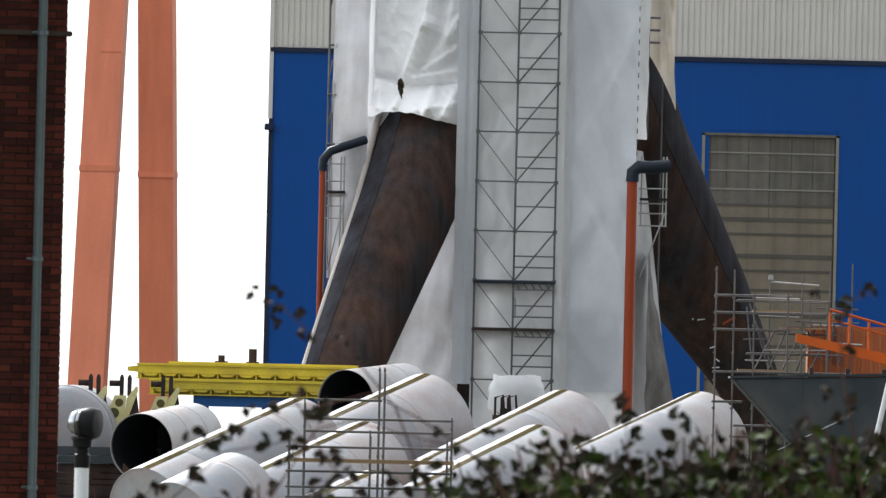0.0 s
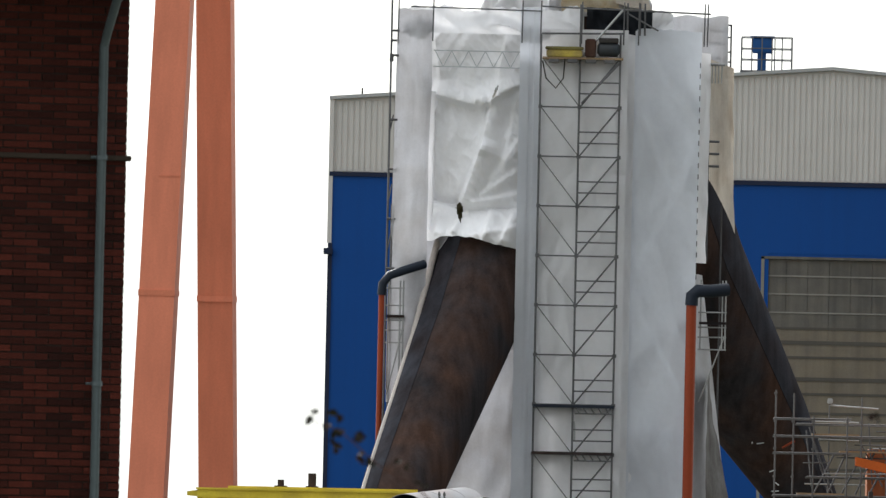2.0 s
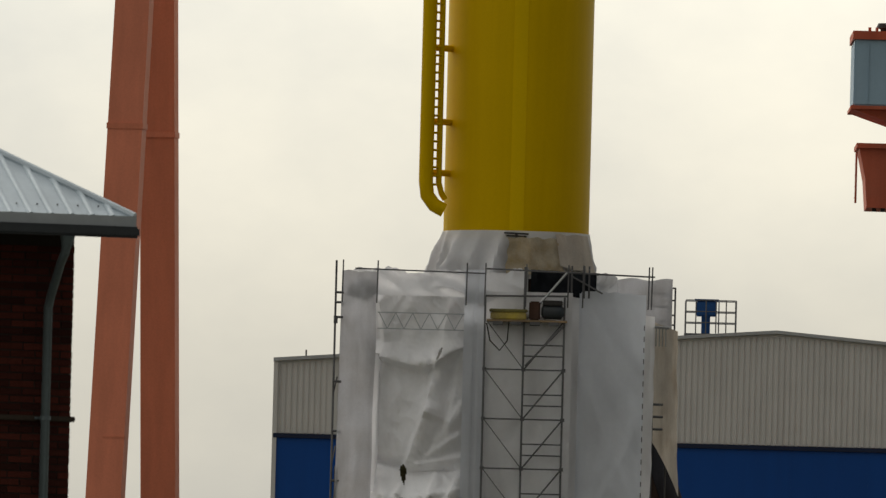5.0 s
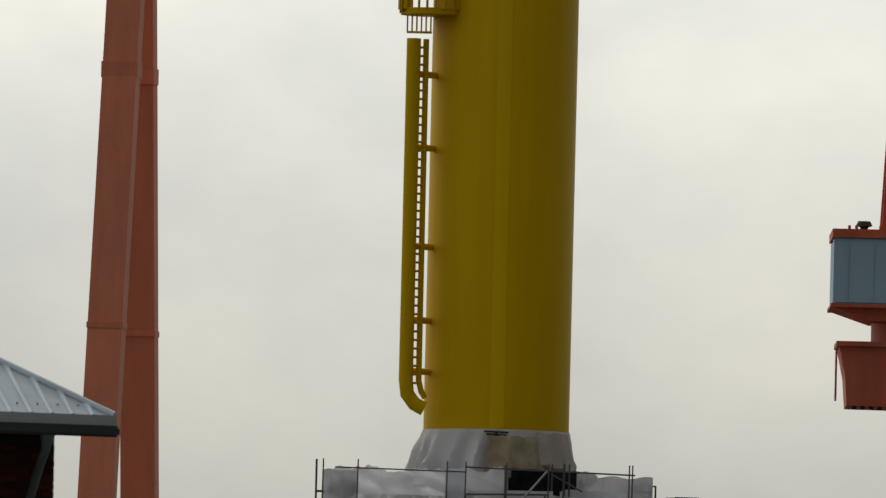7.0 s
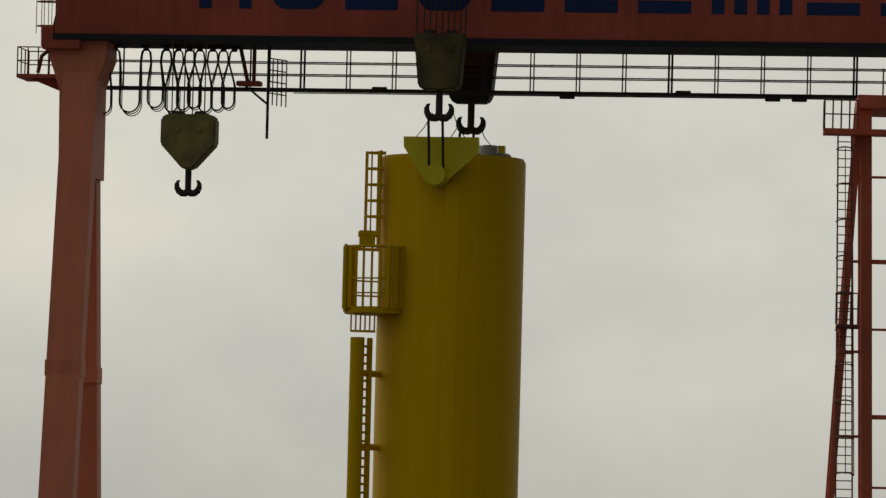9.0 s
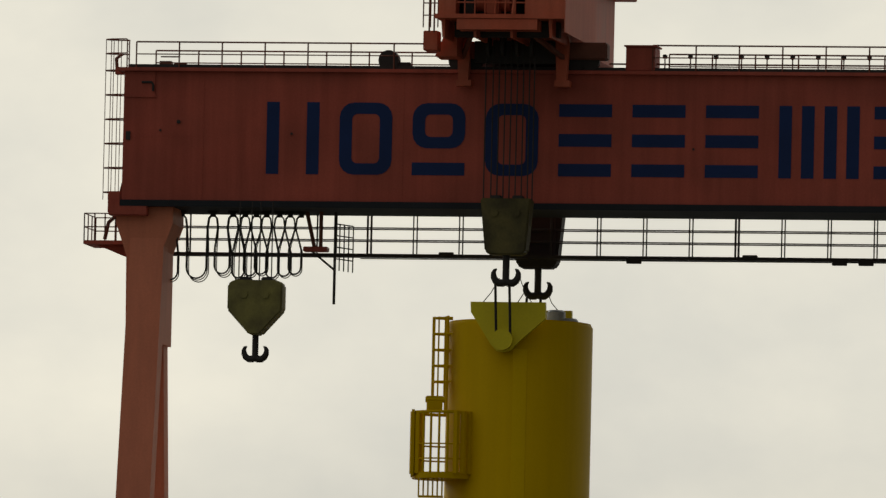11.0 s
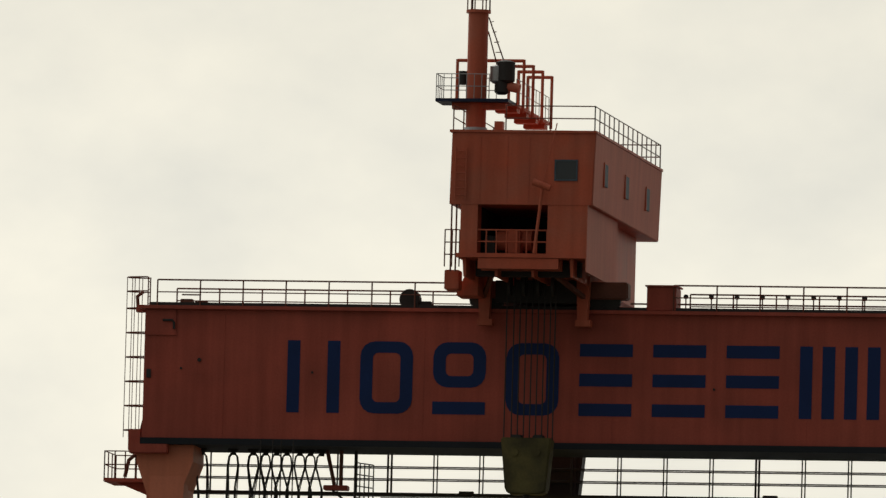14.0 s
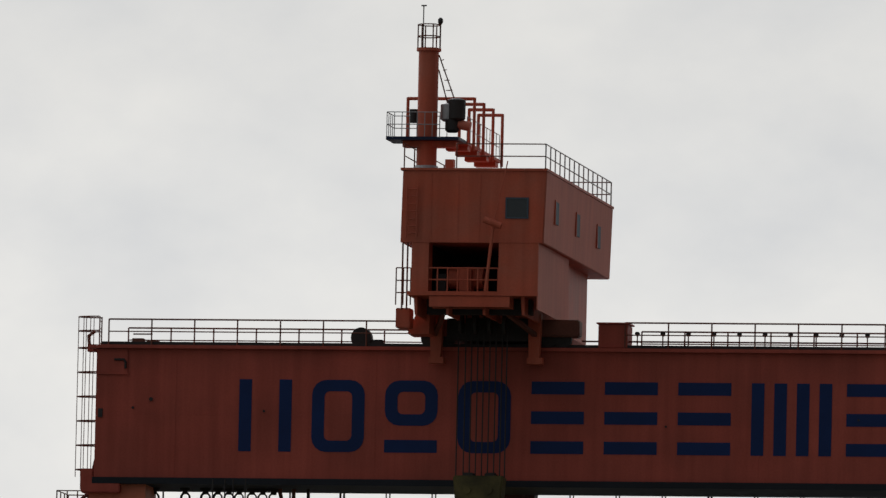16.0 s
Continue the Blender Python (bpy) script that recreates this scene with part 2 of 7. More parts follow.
BARK = material("bramble_cane", (0.065, 0.03, 0.022), 0.8, var=0.25, fine=80)
LEAF = material("bramble_leaf", (0.024, 0.042, 0.006), 0.75, var=0.3, scale=6, fine=40, second=(0.055, 0.05, 0.012), amount=0.3, bump=0.1, spec=0.1)
LEAFDARK = material("dark_bramble_leaf", (0.010, 0.013, 0.005), 0.75, var=0.3, scale=6, fine=40, second=(0.024, 0.010, 0.008), amount=0.4, bump=0.1, spec=0.08)
GROUND = material("yard_ground", (0.11, 0.105, 0.095), 0.9, var=0.25, scale=0.05, fine=2, second=(0.07, 0.085, 0.04), amount=0.4)
WOOD = material("scaffold_board", (0.28, 0.20, 0.12), 0.8, var=0.2)

# ---- mesh helpers ----


def box(bm, x0, x1, y0, y1, z0, z1):
    vs = [bm.verts.new(p) for p in ((x0, y0, z0), (x1, y0, z0), (x1, y1, z0), (x0, y1, z0), (x0, y0, z1), (x1, y0, z1), (x1, y1, z1), (x0, y1, z1))]
    for f in ((3, 2, 1, 0), (4, 5, 6, 7), (0, 1, 5, 4), (1, 2, 6, 5), (2, 3, 7, 6), (3, 0, 4, 7)):
        bm.faces.new([vs[i] for i in f])
    return bm


def prism(bm, poly, y0, y1):
    """A polygon of (x, z) corners, drawn out from y0 to y1."""
    a = [bm.verts.new((x, y0, z)) for x, z in poly]
    b = [bm.verts.new((x, y1, z)) for x, z in poly]
    n = len(poly)
    bm.faces.new(a)
    bm.faces.new(b[::-1])
    for i in range(n):
        bm.faces.new((a[i], b[i], b[(i + 1) % n], a[(i + 1) % n]))
    bmesh.ops.recalc_face_normals(bm, faces=bm.faces)
    return bm


def sweep(bm, pts, radii, n=8, caps=True):
    """A round bar through points, with a radius, or one radius a point."""
    pts = [Vector(p) for p in pts]
    if not isinstance(radii, (list, tuple)):
        radii = [radii] * len(pts)
    rings, side = [], None
    for i, p in enumerate(pts):
        d = (pts[min(i + 1, len(pts) - 1)] - pts[max(i - 1, 0)]).normalized()
        if side is None:
            side = d.orthogonal().normalized()
        side = (side - d * side.dot(d)).normalized()
        up = d.cross(side)
        rings.append([bm.verts.new(p + radii[i] * (math.cos(2 * math.pi * k / n) * side + math.sin(2 * math.pi * k / n) * up)) for k in range(n)])
    for a, b in zip(rings, rings[1:]):
        for k in range(n):
            bm.faces.new((a[k], a[(k + 1) % n], b[(k + 1) % n], b[k]))
    if caps:
        bm.faces.new(rings[0][::-1])
        bm.faces.new(rings[-1])
    return bm


def part(name, bm, mat, parent=None, label="", smooth=False):
    me = bpy.data.meshes.new(name)
    bm.to_mesh(me)
    bm.free()
    me.materials.append(mat)
    if smooth:
        me.polygons.foreach_set("use_smooth", [True] * len(me.polygons))
        me.set_sharp_from_angle(angle=radians(40))
    ob = new(name, me)
    ob.parent = parent
    if label:
        tagged(ob, label)
    return ob


def thing(name, label, category, at=(0, 0, 0), rz=0, group="", kind=""):
    ob = new(name)
    ob.matrix_world = pose(*at, 0, 0, rz)
    return tagged(ob, label, category, group, kind)


def block(name, mat, parent, x0, x1, y0, y1, z0, z1, label="", edge=0.0):
    bm = box(bmesh.new(), x0, x1, y0, y1, z0, z1)
    if edge:
        bmesh.ops.bevel(bm, geom=bm.edges[:], offset=edge, segments=2, affect="EDGES")
    return part(name, bm, mat, parent, label)


def rod(name, mat, parent, p, q, r=0.03, n=6, label=""):
    return part(name, sweep(bmesh.new(), [p, q], r, n), mat, parent, label, smooth=n > 6)


def pipe(name, mat, parent, pts, r, n=10, label=""):
    return part(name, sweep(bmesh.new(), pts, r, n), mat, parent, label, smooth=True)


def railing(parent, mat, a, b, h=1.05, step=1.6, mids=(0.5,), r=0.025, post_r=0.03):
    """Posts and rails of a guard rail along the line a to b."""
    a, b = Vector(a), Vector(b)
    n = max(1, round((b - a).length / step))
    for i in range(n + 1):
        p = a.lerp(b, i / n)
        rod("rail_post", mat, parent, p, p + Vector((0, 0, h)), post_r)
    for k in (*mids, 1.0):
        up = Vector((0, 0, h * k))
        rod("handrail" if k == 1.0 else "mid_rail", mat, parent, a + up, b + up, r)

# ---- ground: one sheet with the bank that the camera stands on ----


def ground_height(x, y):
    d = math.hypot(x * 0.35, y - 10)
    k = min(1.0, max(0.0, (75 - d) / 30))
    return 4.4 * k * k * (3 - 2 * k)


bm = bmesh.new()
xs = [-4000, -1500, -600, -300, -150, -90, -60, -40, -25, -12, 0, 12, 25, 40, 60, 90, 150, 300, 600, 1500, 4000]
ys = [-4000, -1200, -400, -150, -80, -60, -50, -40, -30, -20, 0, 20, 40, 46, 52, 58, 64, 70, 76, 82, 90, 120, 200, 400, 600, 700, 900, 1500, 4500]
grid = [[bm.verts.new((x, y, ground_height(x, y))) for x in xs] for y in ys]
for r0, r1 in zip(grid, grid[1:]):
    for i in range(len(xs) - 1):
        bm.faces.new((r0[i], r0[i + 1], r1[i + 1], r1[i]))
tagged(part("ground", bm, GROUND, smooth=True), "dull grey-brown shipyard ground with a grassy bank", "ground", kind="structure")

# ---- hall behind ----
HY = 790.0


def industrial_hall():
    hall = thing("industrial_hall", "large shipyard hall, blue below, pale ribbed cladding above", "hall", (0, HY, 0))
    x0, x1, ridge = -8.2, 38.4, 15.1

    def top(x):
        return 27.0 + 1.85 * (1 - abs(x - ridge) / 23.3)

    bm = bmesh.new()
    prism(bm, [(x0 + 0.05, 0), (12.1, 0), (12.1, 20.0), (18.2, 20.0), (18.2, 0), (x1, 0), (x1, 23.5), (x0 + 0.05, 23.5)], 0.0, 0.3)
    part("lower_wall", bm, BLUE, hall, "blue sheet-metal lower wall")
    # profiled sheets of the upper wall, one rib wide each
    w = 0.27
    bm = bmesh.new()
    prism(bm, [(x0, 23.6), (x1, 23.6), (x1, top(x1)), (ridge, top(ridge)), (x0, top(x0))], 0.06, 0.3)
    part("upper_wall", bm, CLAD, hall, "pale grey upper wall")
    for i in range(int((x1 - x0) / w)):
        a = x0 + i * w
        if -4.0 < a < 7.2:
            continue
        bm = bmesh.new()
        prism(bm, [(a + 0.03, 23.65), (a + w * 0.72, 23.65), (a + w * 0.72, top(a + w / 2) - 0.05), (a + 0.03, top(a + w / 2) - 0.05)], 0.02, 0.06)
        part("cladding_rib", bm, CLAD, hall)
    w = 1.2
    for i in range(int((x1 - x0) / w)):
        a = x0 + 0.1 + i * w
        if a > 22:
            break
        hi = 23.4
        lo = 20.25 if 11.2 < a < 18.0 else 0.3
        block("wall_panel", BLUE, hall, a + 0.002, a + w - 0.002, -0.02, 0.0, lo, hi)
    block("base_trim", TRIM, hall, x0 - 0.05, x1, -0.12, 0.3, 23.42, 23.62, "dark trim between blue and pale cladding")
    bm = bmesh.new()
    prism(bm, [(x0 - 0.12, top(x0) - 0.02), (ridge, top(ridge)), (x1 + 0.12, top(x1) - 0.02), (x1 + 0.12, top(x1) + 0.14), (ridge, top(ridge) + 0.15), (x0 - 0.12, top(x0) + 0.14)], -0.18, 70)
    part("roof", bm, ZINC, hall, "low-pitched grey metal roof")
    bm = bmesh.new()
    box(bm, x0 + 0.05, x0 + 0.35, 0.3, 70, 0, 27)
    part("side_wall", bm, BLUE, hall)
    bm = bmesh.new()
    box(bm, x1 - 0.35, x1 - 0.05, 0.3, 70, 0, 27)
    part("side_wall", bm, BLUE, hall)
    block("rear_wall", BLUE, hall, x0, x1, 70, 70.3, 0, 26.9)
    block("corner_flashing", CLAD, hall, x0 - 0.1, x0 + 0.1, -0.1, 0.4, 20.3, 27.0, "pale corner flashing")
    block("corner_flashing", TRIM, hall, x0 - 0.06, x0 + 0.14, -0.1, 0.4, 0, 20.3)
    lamp = block("floodlight", TRIM, hall, -8.45, -8.02, -0.45, 0.0, 19.75, 20.05, "dark wall floodlight", 0.03)
    rod("bracket", TRIM, lamp, (-8.15, -0.05, 20.05), (-8.15, -0.05, 20.35), 0.04)
    rod("lightning_rod", DARKSTEEL, hall, (-6.81, 0.2, 27.0), (-6.81, 0.2, 27.55), 0.04)
    # roller door
    door = block("roller_door", DOORGREY, hall, 12.1, 18.2, 0.18, 0.26, 0, 20.0, "tall grey translucent strip door, closed")
    levels = (20.0, 19.2, 18.36, 17.5, 16.75, 16.05, 15.4, 14.35, 13.7, 12.8, 11.6, 10.2, 8.6, 7.0, 5.4, 3.8, 2.2, 0.6)
    for i, (hi, lo) in enumerate(zip(levels, levels[1:])):
        n = 6 if i < 3 else 2 if i < 5 else 1
        for k in range(n):
            a = 12.14 + k * 6.02 / n
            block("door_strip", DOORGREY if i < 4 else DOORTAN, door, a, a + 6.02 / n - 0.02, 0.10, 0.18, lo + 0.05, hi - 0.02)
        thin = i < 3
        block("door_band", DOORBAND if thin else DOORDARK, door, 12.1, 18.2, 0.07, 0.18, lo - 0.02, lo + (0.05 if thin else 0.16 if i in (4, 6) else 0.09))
    for a, b in ((11.96, 12.1), (18.2, 18.34)):
        block("door_frame", DOORBAND, hall, a, b, -0.06, 0.2, 0, 20.1)
    block("door_head", DOORGREY, hall, 11.96, 18.34, -0.06, 0.2, 20.0, 20.12)
    return hall


industrial_hall()


def roof_unit():
    u = thing("roof_vent_unit", "blue ventilation unit on a railed platform on the hall roof", "vent", (0, HY + 1.5, 28.72))
    block("platform", SCAF, u, 10.8, 13.25, -0.6, 1.2, 0.0, 0.08)
    block("pillar", UNITBLUE, u, 11.6, 12.0, 0.1, 0.5, 0.08, 0.9)
    block("housing", UNITBLUE, u, 11.32, 12.3, -0.1, 0.8, 0.9, 1.62, edge=0.06)
    block("cap", UNITBLUE, u, 11.25, 12.38, -0.15, 0.85, 1.62, 1.7)
    railing(u, SCAF, (10.85, -0.6, 0.08), (13.2, -0.6, 0.08), 1.55, 0.5, (0.33, 0.66))
    railing(u, SCAF, (10.85, 1.2, 0.08), (13.2, 1.2, 0.08), 1.55, 0.8, (0.33, 0.66))
    return u


roof_unit()

# ---- gantry crane: local x along the girder, local y away from the camera ----
CRANE_AT = (-13.92, 690.0, 0.0)
crane = thing("gantry_crane", "very tall red-orange gantry crane with a box girder", "crane", CRANE_AT, -10)
ZB, ZT, GD = 57.72, 63.22, 4.0


def girder():
    bm = box(bmesh.new(), 0, 76, 0, GD, ZB + 0.12, ZT - 0.1)
    g = part("girder", bm, CRANE, crane, "red-brown steel box girder")
    # flange colour holds grime and the shadow line under the girder
    block("bottom_flange", SHADEBLACK, g, -0.05, 76, -0.16, GD + 0.16, ZB - 0.14, ZB + 0.12, "grimy bottom flange, its shadow line put into near-black")
    block("top_flange", CRANE, g, -0.3, 76, -0.22, GD + 0.22, ZT - 0.1, ZT + 0.04)
    block("crane_rail", DARKSTEEL, g, 0.2, 76, -0.05, 0.1, ZT + 0.04, ZT + 0.18)
    block("crane_rail", DARKSTEEL, g, 0.2, 76, GD - 0.1, GD + 0.05, ZT + 0.04, ZT + 0.18)
    block("splice_plate", CRANE, g, 3.3, 3.34, -0.012, 0, ZB + 0.12, ZT - 0.1)
    for x in (11.6, 19.4, 27.4, 35.4):
        block("splice_plate", CRANE, g, x, x + 0.03, -0.008, 0, ZB + 0.12, ZT - 0.1)
    block("lug_plate", CRANE, g, 0.05, 1.35, -0.06, 0, 62.05, 62.12, "welded edge of a box plate")
    block("box_plate", CRANE, g, 0.04, 1.3, -0.05, 0, 62.12, 63.1)
    pipe("hook_mark", DARKSTEEL, g, [(0.75, -0.08, 62.66), (1.15, -0.08, 62.66), (1.22, -0.08, 62.55), (1.22, -0.08, 62.3)], 0.05)
    block("bolt_plate", DARKSTEEL, g, 0.12, 0.3, -0.05, 0, 60.3, 60.65)
    part("plug", sweep(bmesh.new(), [(2.3, -0.05, 61.05), (2.3, 0.02, 61.05)], 0.08, 10), DARKSTEEL, g)
    for x in (1.55, 7.0, 23.6, 31.5, 39.3):
        part("rivet_boss", sweep(bmesh.new(), [(x, -0.04, 60.4 + 0.3 * math.sin(x)), (x, 0.02, 60.4 + 0.3 * math.sin(x))], 0.05, 8), DARKSTEEL, g)
    block("longitudinal_seam", CRANE, g, 0.1, 76, -0.006, 0, 60.44, 60.47)
    # end bracket at the girder's foot
    block("end_bearing", CRANE, crane, -0.52, 1.1, -0.15, 3.0, 57.2, 57.7, edge=0.04)
    block("end_bearing", CRANE, crane, -0.6, -0.05, 0.1, 3.2, 57.3, 58.2, edge=0.05)
    # plain blue marks of the yard's painted sign
    z0, z1, t = 58.95, 61.9, 0.52

    def mark(rects):
        for a, b, c, d in rects:
            block("sign_mark", NAVY, crane, a, b, -0.012, -0.004, c, d, "dark blue painted sign mark")

    def ring_mark(a, b, c, d):
        def loop(x0, x1, z0_, z1_, r):
            pts = []
            for cx, cz, s in ((x1 - r, z1_ - r, 0), (x0 + r, z1_ - r, 90), (x0 + r, z0_ + r, 180), (x1 - r, z0_ + r, 270)):
                pts += [(cx + r * math.cos(radians(s + 22.5 * k)), cz + r * math.sin(radians(s + 22.5 * k))) for k in range(5)]
            return pts
        bm = bmesh.new()
        outer, inner = loop(a, b, c, d, 0.6), loop(a + t, b - t, c + t * 0.9, d - t * 0.9, 0.22)
        vs = [[bm.verts.new((x_, y_, z_)) for x_, z_ in pts] for pts, y_ in ((outer, -0.012), (inner, -0.012), (inner, -0.003), (outer, -0.003))]
        n = len(outer)
        for p, q in zip(vs, vs[1:] + vs[:1]):
            for k in range(n):
                bm.faces.new((p[k], q[k], q[(k + 1) % n], p[(k + 1) % n]))
        bmesh.ops.recalc_face_normals(bm, faces=bm.faces[:])
        part("sign_mark", bm, NAVY, crane, "dark blue painted sign mark")

    def bars(a, b):
        return [(a, b, z1 - t, z1), (a, b, (z0 + z1 - t) / 2, (z0 + z1 + t) / 2), (a, b, z0, z0 + t)]

    x = 5.96
    for kind in ("posts", "ring", "half", "ring", "bars", "bars", "bars", "wide", "bars", "half", "posts", "bars"):
        w = 3.3 if kind == "wide" else 2.18
        if kind == "posts":
            mark([(x, x + t, z0, z1), (x + w - t, x + w, z0, z1)])
        elif kind == "ring":
            ring_mark(x, x + w, z0, z1)
        elif kind == "half":
            ring_mark(x, x + w, z0 + 1.1, z1)
            mark([(x, x + w, z0, z0 + t)])
        elif kind == "bars":
            mark(bars(x, x + w))
        else:
            mark([(x + k * (w - t) / 3, x + k * (w - t) / 3 + t, z0, z1) for k in range(4)])
        x += w + (0.6 if kind == "wide" else 0.84)


girder()


def crane_legs(s0):
    def leg(name, s, front_top, slope, thick, label, wide=1.4):
        bm = bmesh.new()
        ztop = 56.6
        rows = []
        for z in (0, ztop):
            k = 1 - z / ztop
            yf = front_top + slope * (ztop - z)
            a, b = s - 0.04 * k, s + wide + 0.04 * k
            rows.append([bm.verts.new(p) for p in ((a, yf, z), (b, yf, z), (b, yf + thick, z), (a, yf + thick, z))])
        lo, hi = rows
        bm.faces.new(lo[::-1])
        bm.faces.new(hi)
        for i in range(4):
            bm.faces.new((lo[i], lo[(i + 1) % 4], hi[(i + 1) % 4], hi[i]))
        ob = part(name, bm, LEGP, crane, label)
        for z in (16.2, 33.6, 44.1):
            yf = front_top + slope * (ztop - z)
            block("leg_collar", LEGP, ob, s - 0.05, s + wide + 0.05, yf - 0.05, yf + thick + 0.05, z - 0.12 if z < 40 else z - 0.35, z + 0.12 if z < 40 else z + 0.3)
        return ob

    near = leg("near_leg", s0 + 0.06, 0.3, -0.168, 0.9, "inclined orange box-section leg")
    yf = 0.3 - 0.168 * (56.6 - 21.5)
    block("plate_lip", LEGP, near, s0 + 0.6, s0 + 1.5, yf - 0.12, yf + 0.3, 20.9, 20.97, "welded lower lip of a cover plate")
    rod("plate_edge", LEGP, near, (s0 + 0.6, yf + 0.06, 20.95), (s0 + 0.6, yf + 0.44, 23.2), 0.03)
    far = leg("far_leg", s0 - 0.16, 1.1, 0.146, 0.9, "inclined red box-section leg")
    bm = bmesh.new()
    prism(bm, [(s0 - 0.05, 52.0), (s0 + 1.4, 52.0), (s0 + 1.4, 55.8), (s0 + 1.8, 56.9), (s0 + 1.8, 57.72), (s0 - 0.55, 57.72), (s0 - 0.55, 56.9), (s0 - 0.1, 55.6)], 0.25, 2.6)
    part("leg_head", bm, LEGP, crane, "flared head of the leg under the girder")
    for y0 in (-9.2, 9.2):
        block("rail_bogie", DARKSTEEL, crane, s0 - 0.3, s0 + 1.9, y0 - 3.0, y0 + 3.6, -0.05, 1.3, edge=0.05)


crane_legs(0.30)
crane_legs(68.0)


def girder_rails():
    top = ZT + 0.04
    for yy in (-0.1, GD + 0.1):
        a = 0.5
        while a < 60:
            b = a + 1.78
            if not (12.4 < a < 20.6):
                rod("rail_post", RAILRED, crane, (a, yy, top), (a, yy, top + 1.05), 0.035)
                rod("handrail", RAILRED, crane, (a, yy, top + 1.05), (b, yy, top + 1.05), 0.035)
                rod("mid_rail", RAILRED, crane, (a, yy, top + 0.55), (b, yy, top + 0.55), 0.025)
            a = b
        a = 22.3
        while a < 60 and yy < 0:
            k = block("cable_roller", DARKSTEEL, crane, a - 0.09, a + 0.09, 0.2, 0.4, top + 0.55, top + 0.72, edge=0.03)
            rod("roller_stem", RAILRED, k, (a, 0.3, top), (a, 0.3, top + 0.55), 0.03)
            a += 1.05
    block("cable_tray", RAILRED, crane, 20.0, 60, 0.4, 0.55, top + 0.30, top + 0.36)
    block("cable_tray", RAILRED, crane, 4.0, 12.5, 0.5, 0.8, top + 0.02, top + 0.14)
    part("cable_drum", sweep(bmesh.new(), [(10.85, 0.5, top + 0.42), (10.85, 1.0, top + 0.42)], 0.42, 24), DARKSTEEL, crane, "dark cable drum", True)
    block("drum_motor", DARKSTEEL, crane, 11.2, 11.75, 0.55, 0.95, top, top + 0.35, edge=0.04)
    bx = block("motor_box", CRANE, crane, 20.75, 21.95, -0.1, 1.2, top, top + 1.0, "red machinery box beside the trolley", 0.04)
    block("box_lid", CRANE, bx, 20.68, 22.02, -0.16, 1.26, top + 1.0, top + 1.06)
    for x, h in ((1.4, 0.3), (2.0, 0.22)):
        block("cable_box", RAILRED, crane, x, x + 0.5, 0.2, 0.6, top, top + h, edge=0.02)
    rod("rail_bend", RAILRED, crane, (1.5, 0, top + 0.45), (2.3, 0, top + 0.45), 0.03)


girder_rails()


def end_ladder():
    lad = part("end_ladder", sweep(bmesh.new(), [(-0.28, 1.9, 57.6), (-0.28, 1.9, 64.6)], 0.03, 6), RAILRED, crane, "caged ladder at the girder's end")
    rod("stringer", RAILRED, lad, (-0.28, 2.35, 57.6), (-0.28, 2.35, 64.6), 0.03)
    for i in range(23):
        rod("rung", RAILRED, lad, (-0.28, 1.9, 57.8 + i * 0.3), (-0.28, 2.35, 57.8 + i * 0.3), 0.018)
    for z in (58.3, 59.3, 60.3, 61.3, 62.3, 63.3, 64.0, 64.58):
        pts = [(-0.28 - 0.92 * math.sin(math.pi * k / 8), 2.12 - 0.38 * math.cos(math.pi * k / 8), z) for k in range(9)]
        pipe("cage_hoop", RAILRED, lad, pts, 0.028, 6)
    for k in (1, 2, 4, 6, 7):
        x, y = -0.28 - 0.92 * math.sin(math.pi * k / 8), 2.12 - 0.38 * math.cos(math.pi * k / 8)
        rod("cage_bar", RAILRED, lad, (x, y, 58.0), (x, y, 64.6), 0.018)
    pipe("ladder_brace", RAILRED, lad, [(-0.5, 1.6, 57.7), (-0.3, 1.6, 58.6), (-0.05, 1.6, 59.4)], 0.05, 6)
    block("davit", CRANE, crane, -0.55, 0.1, 0.8, 1.2, 63.05, 63.25)
    pipe("davit_arm", RAILRED, crane, [(-0.5, 1.0, 63.2), (-0.55, 1.0, 63.7), (-0.3, 1.0, 63.9)], 0.08, 6)


end_ladder()


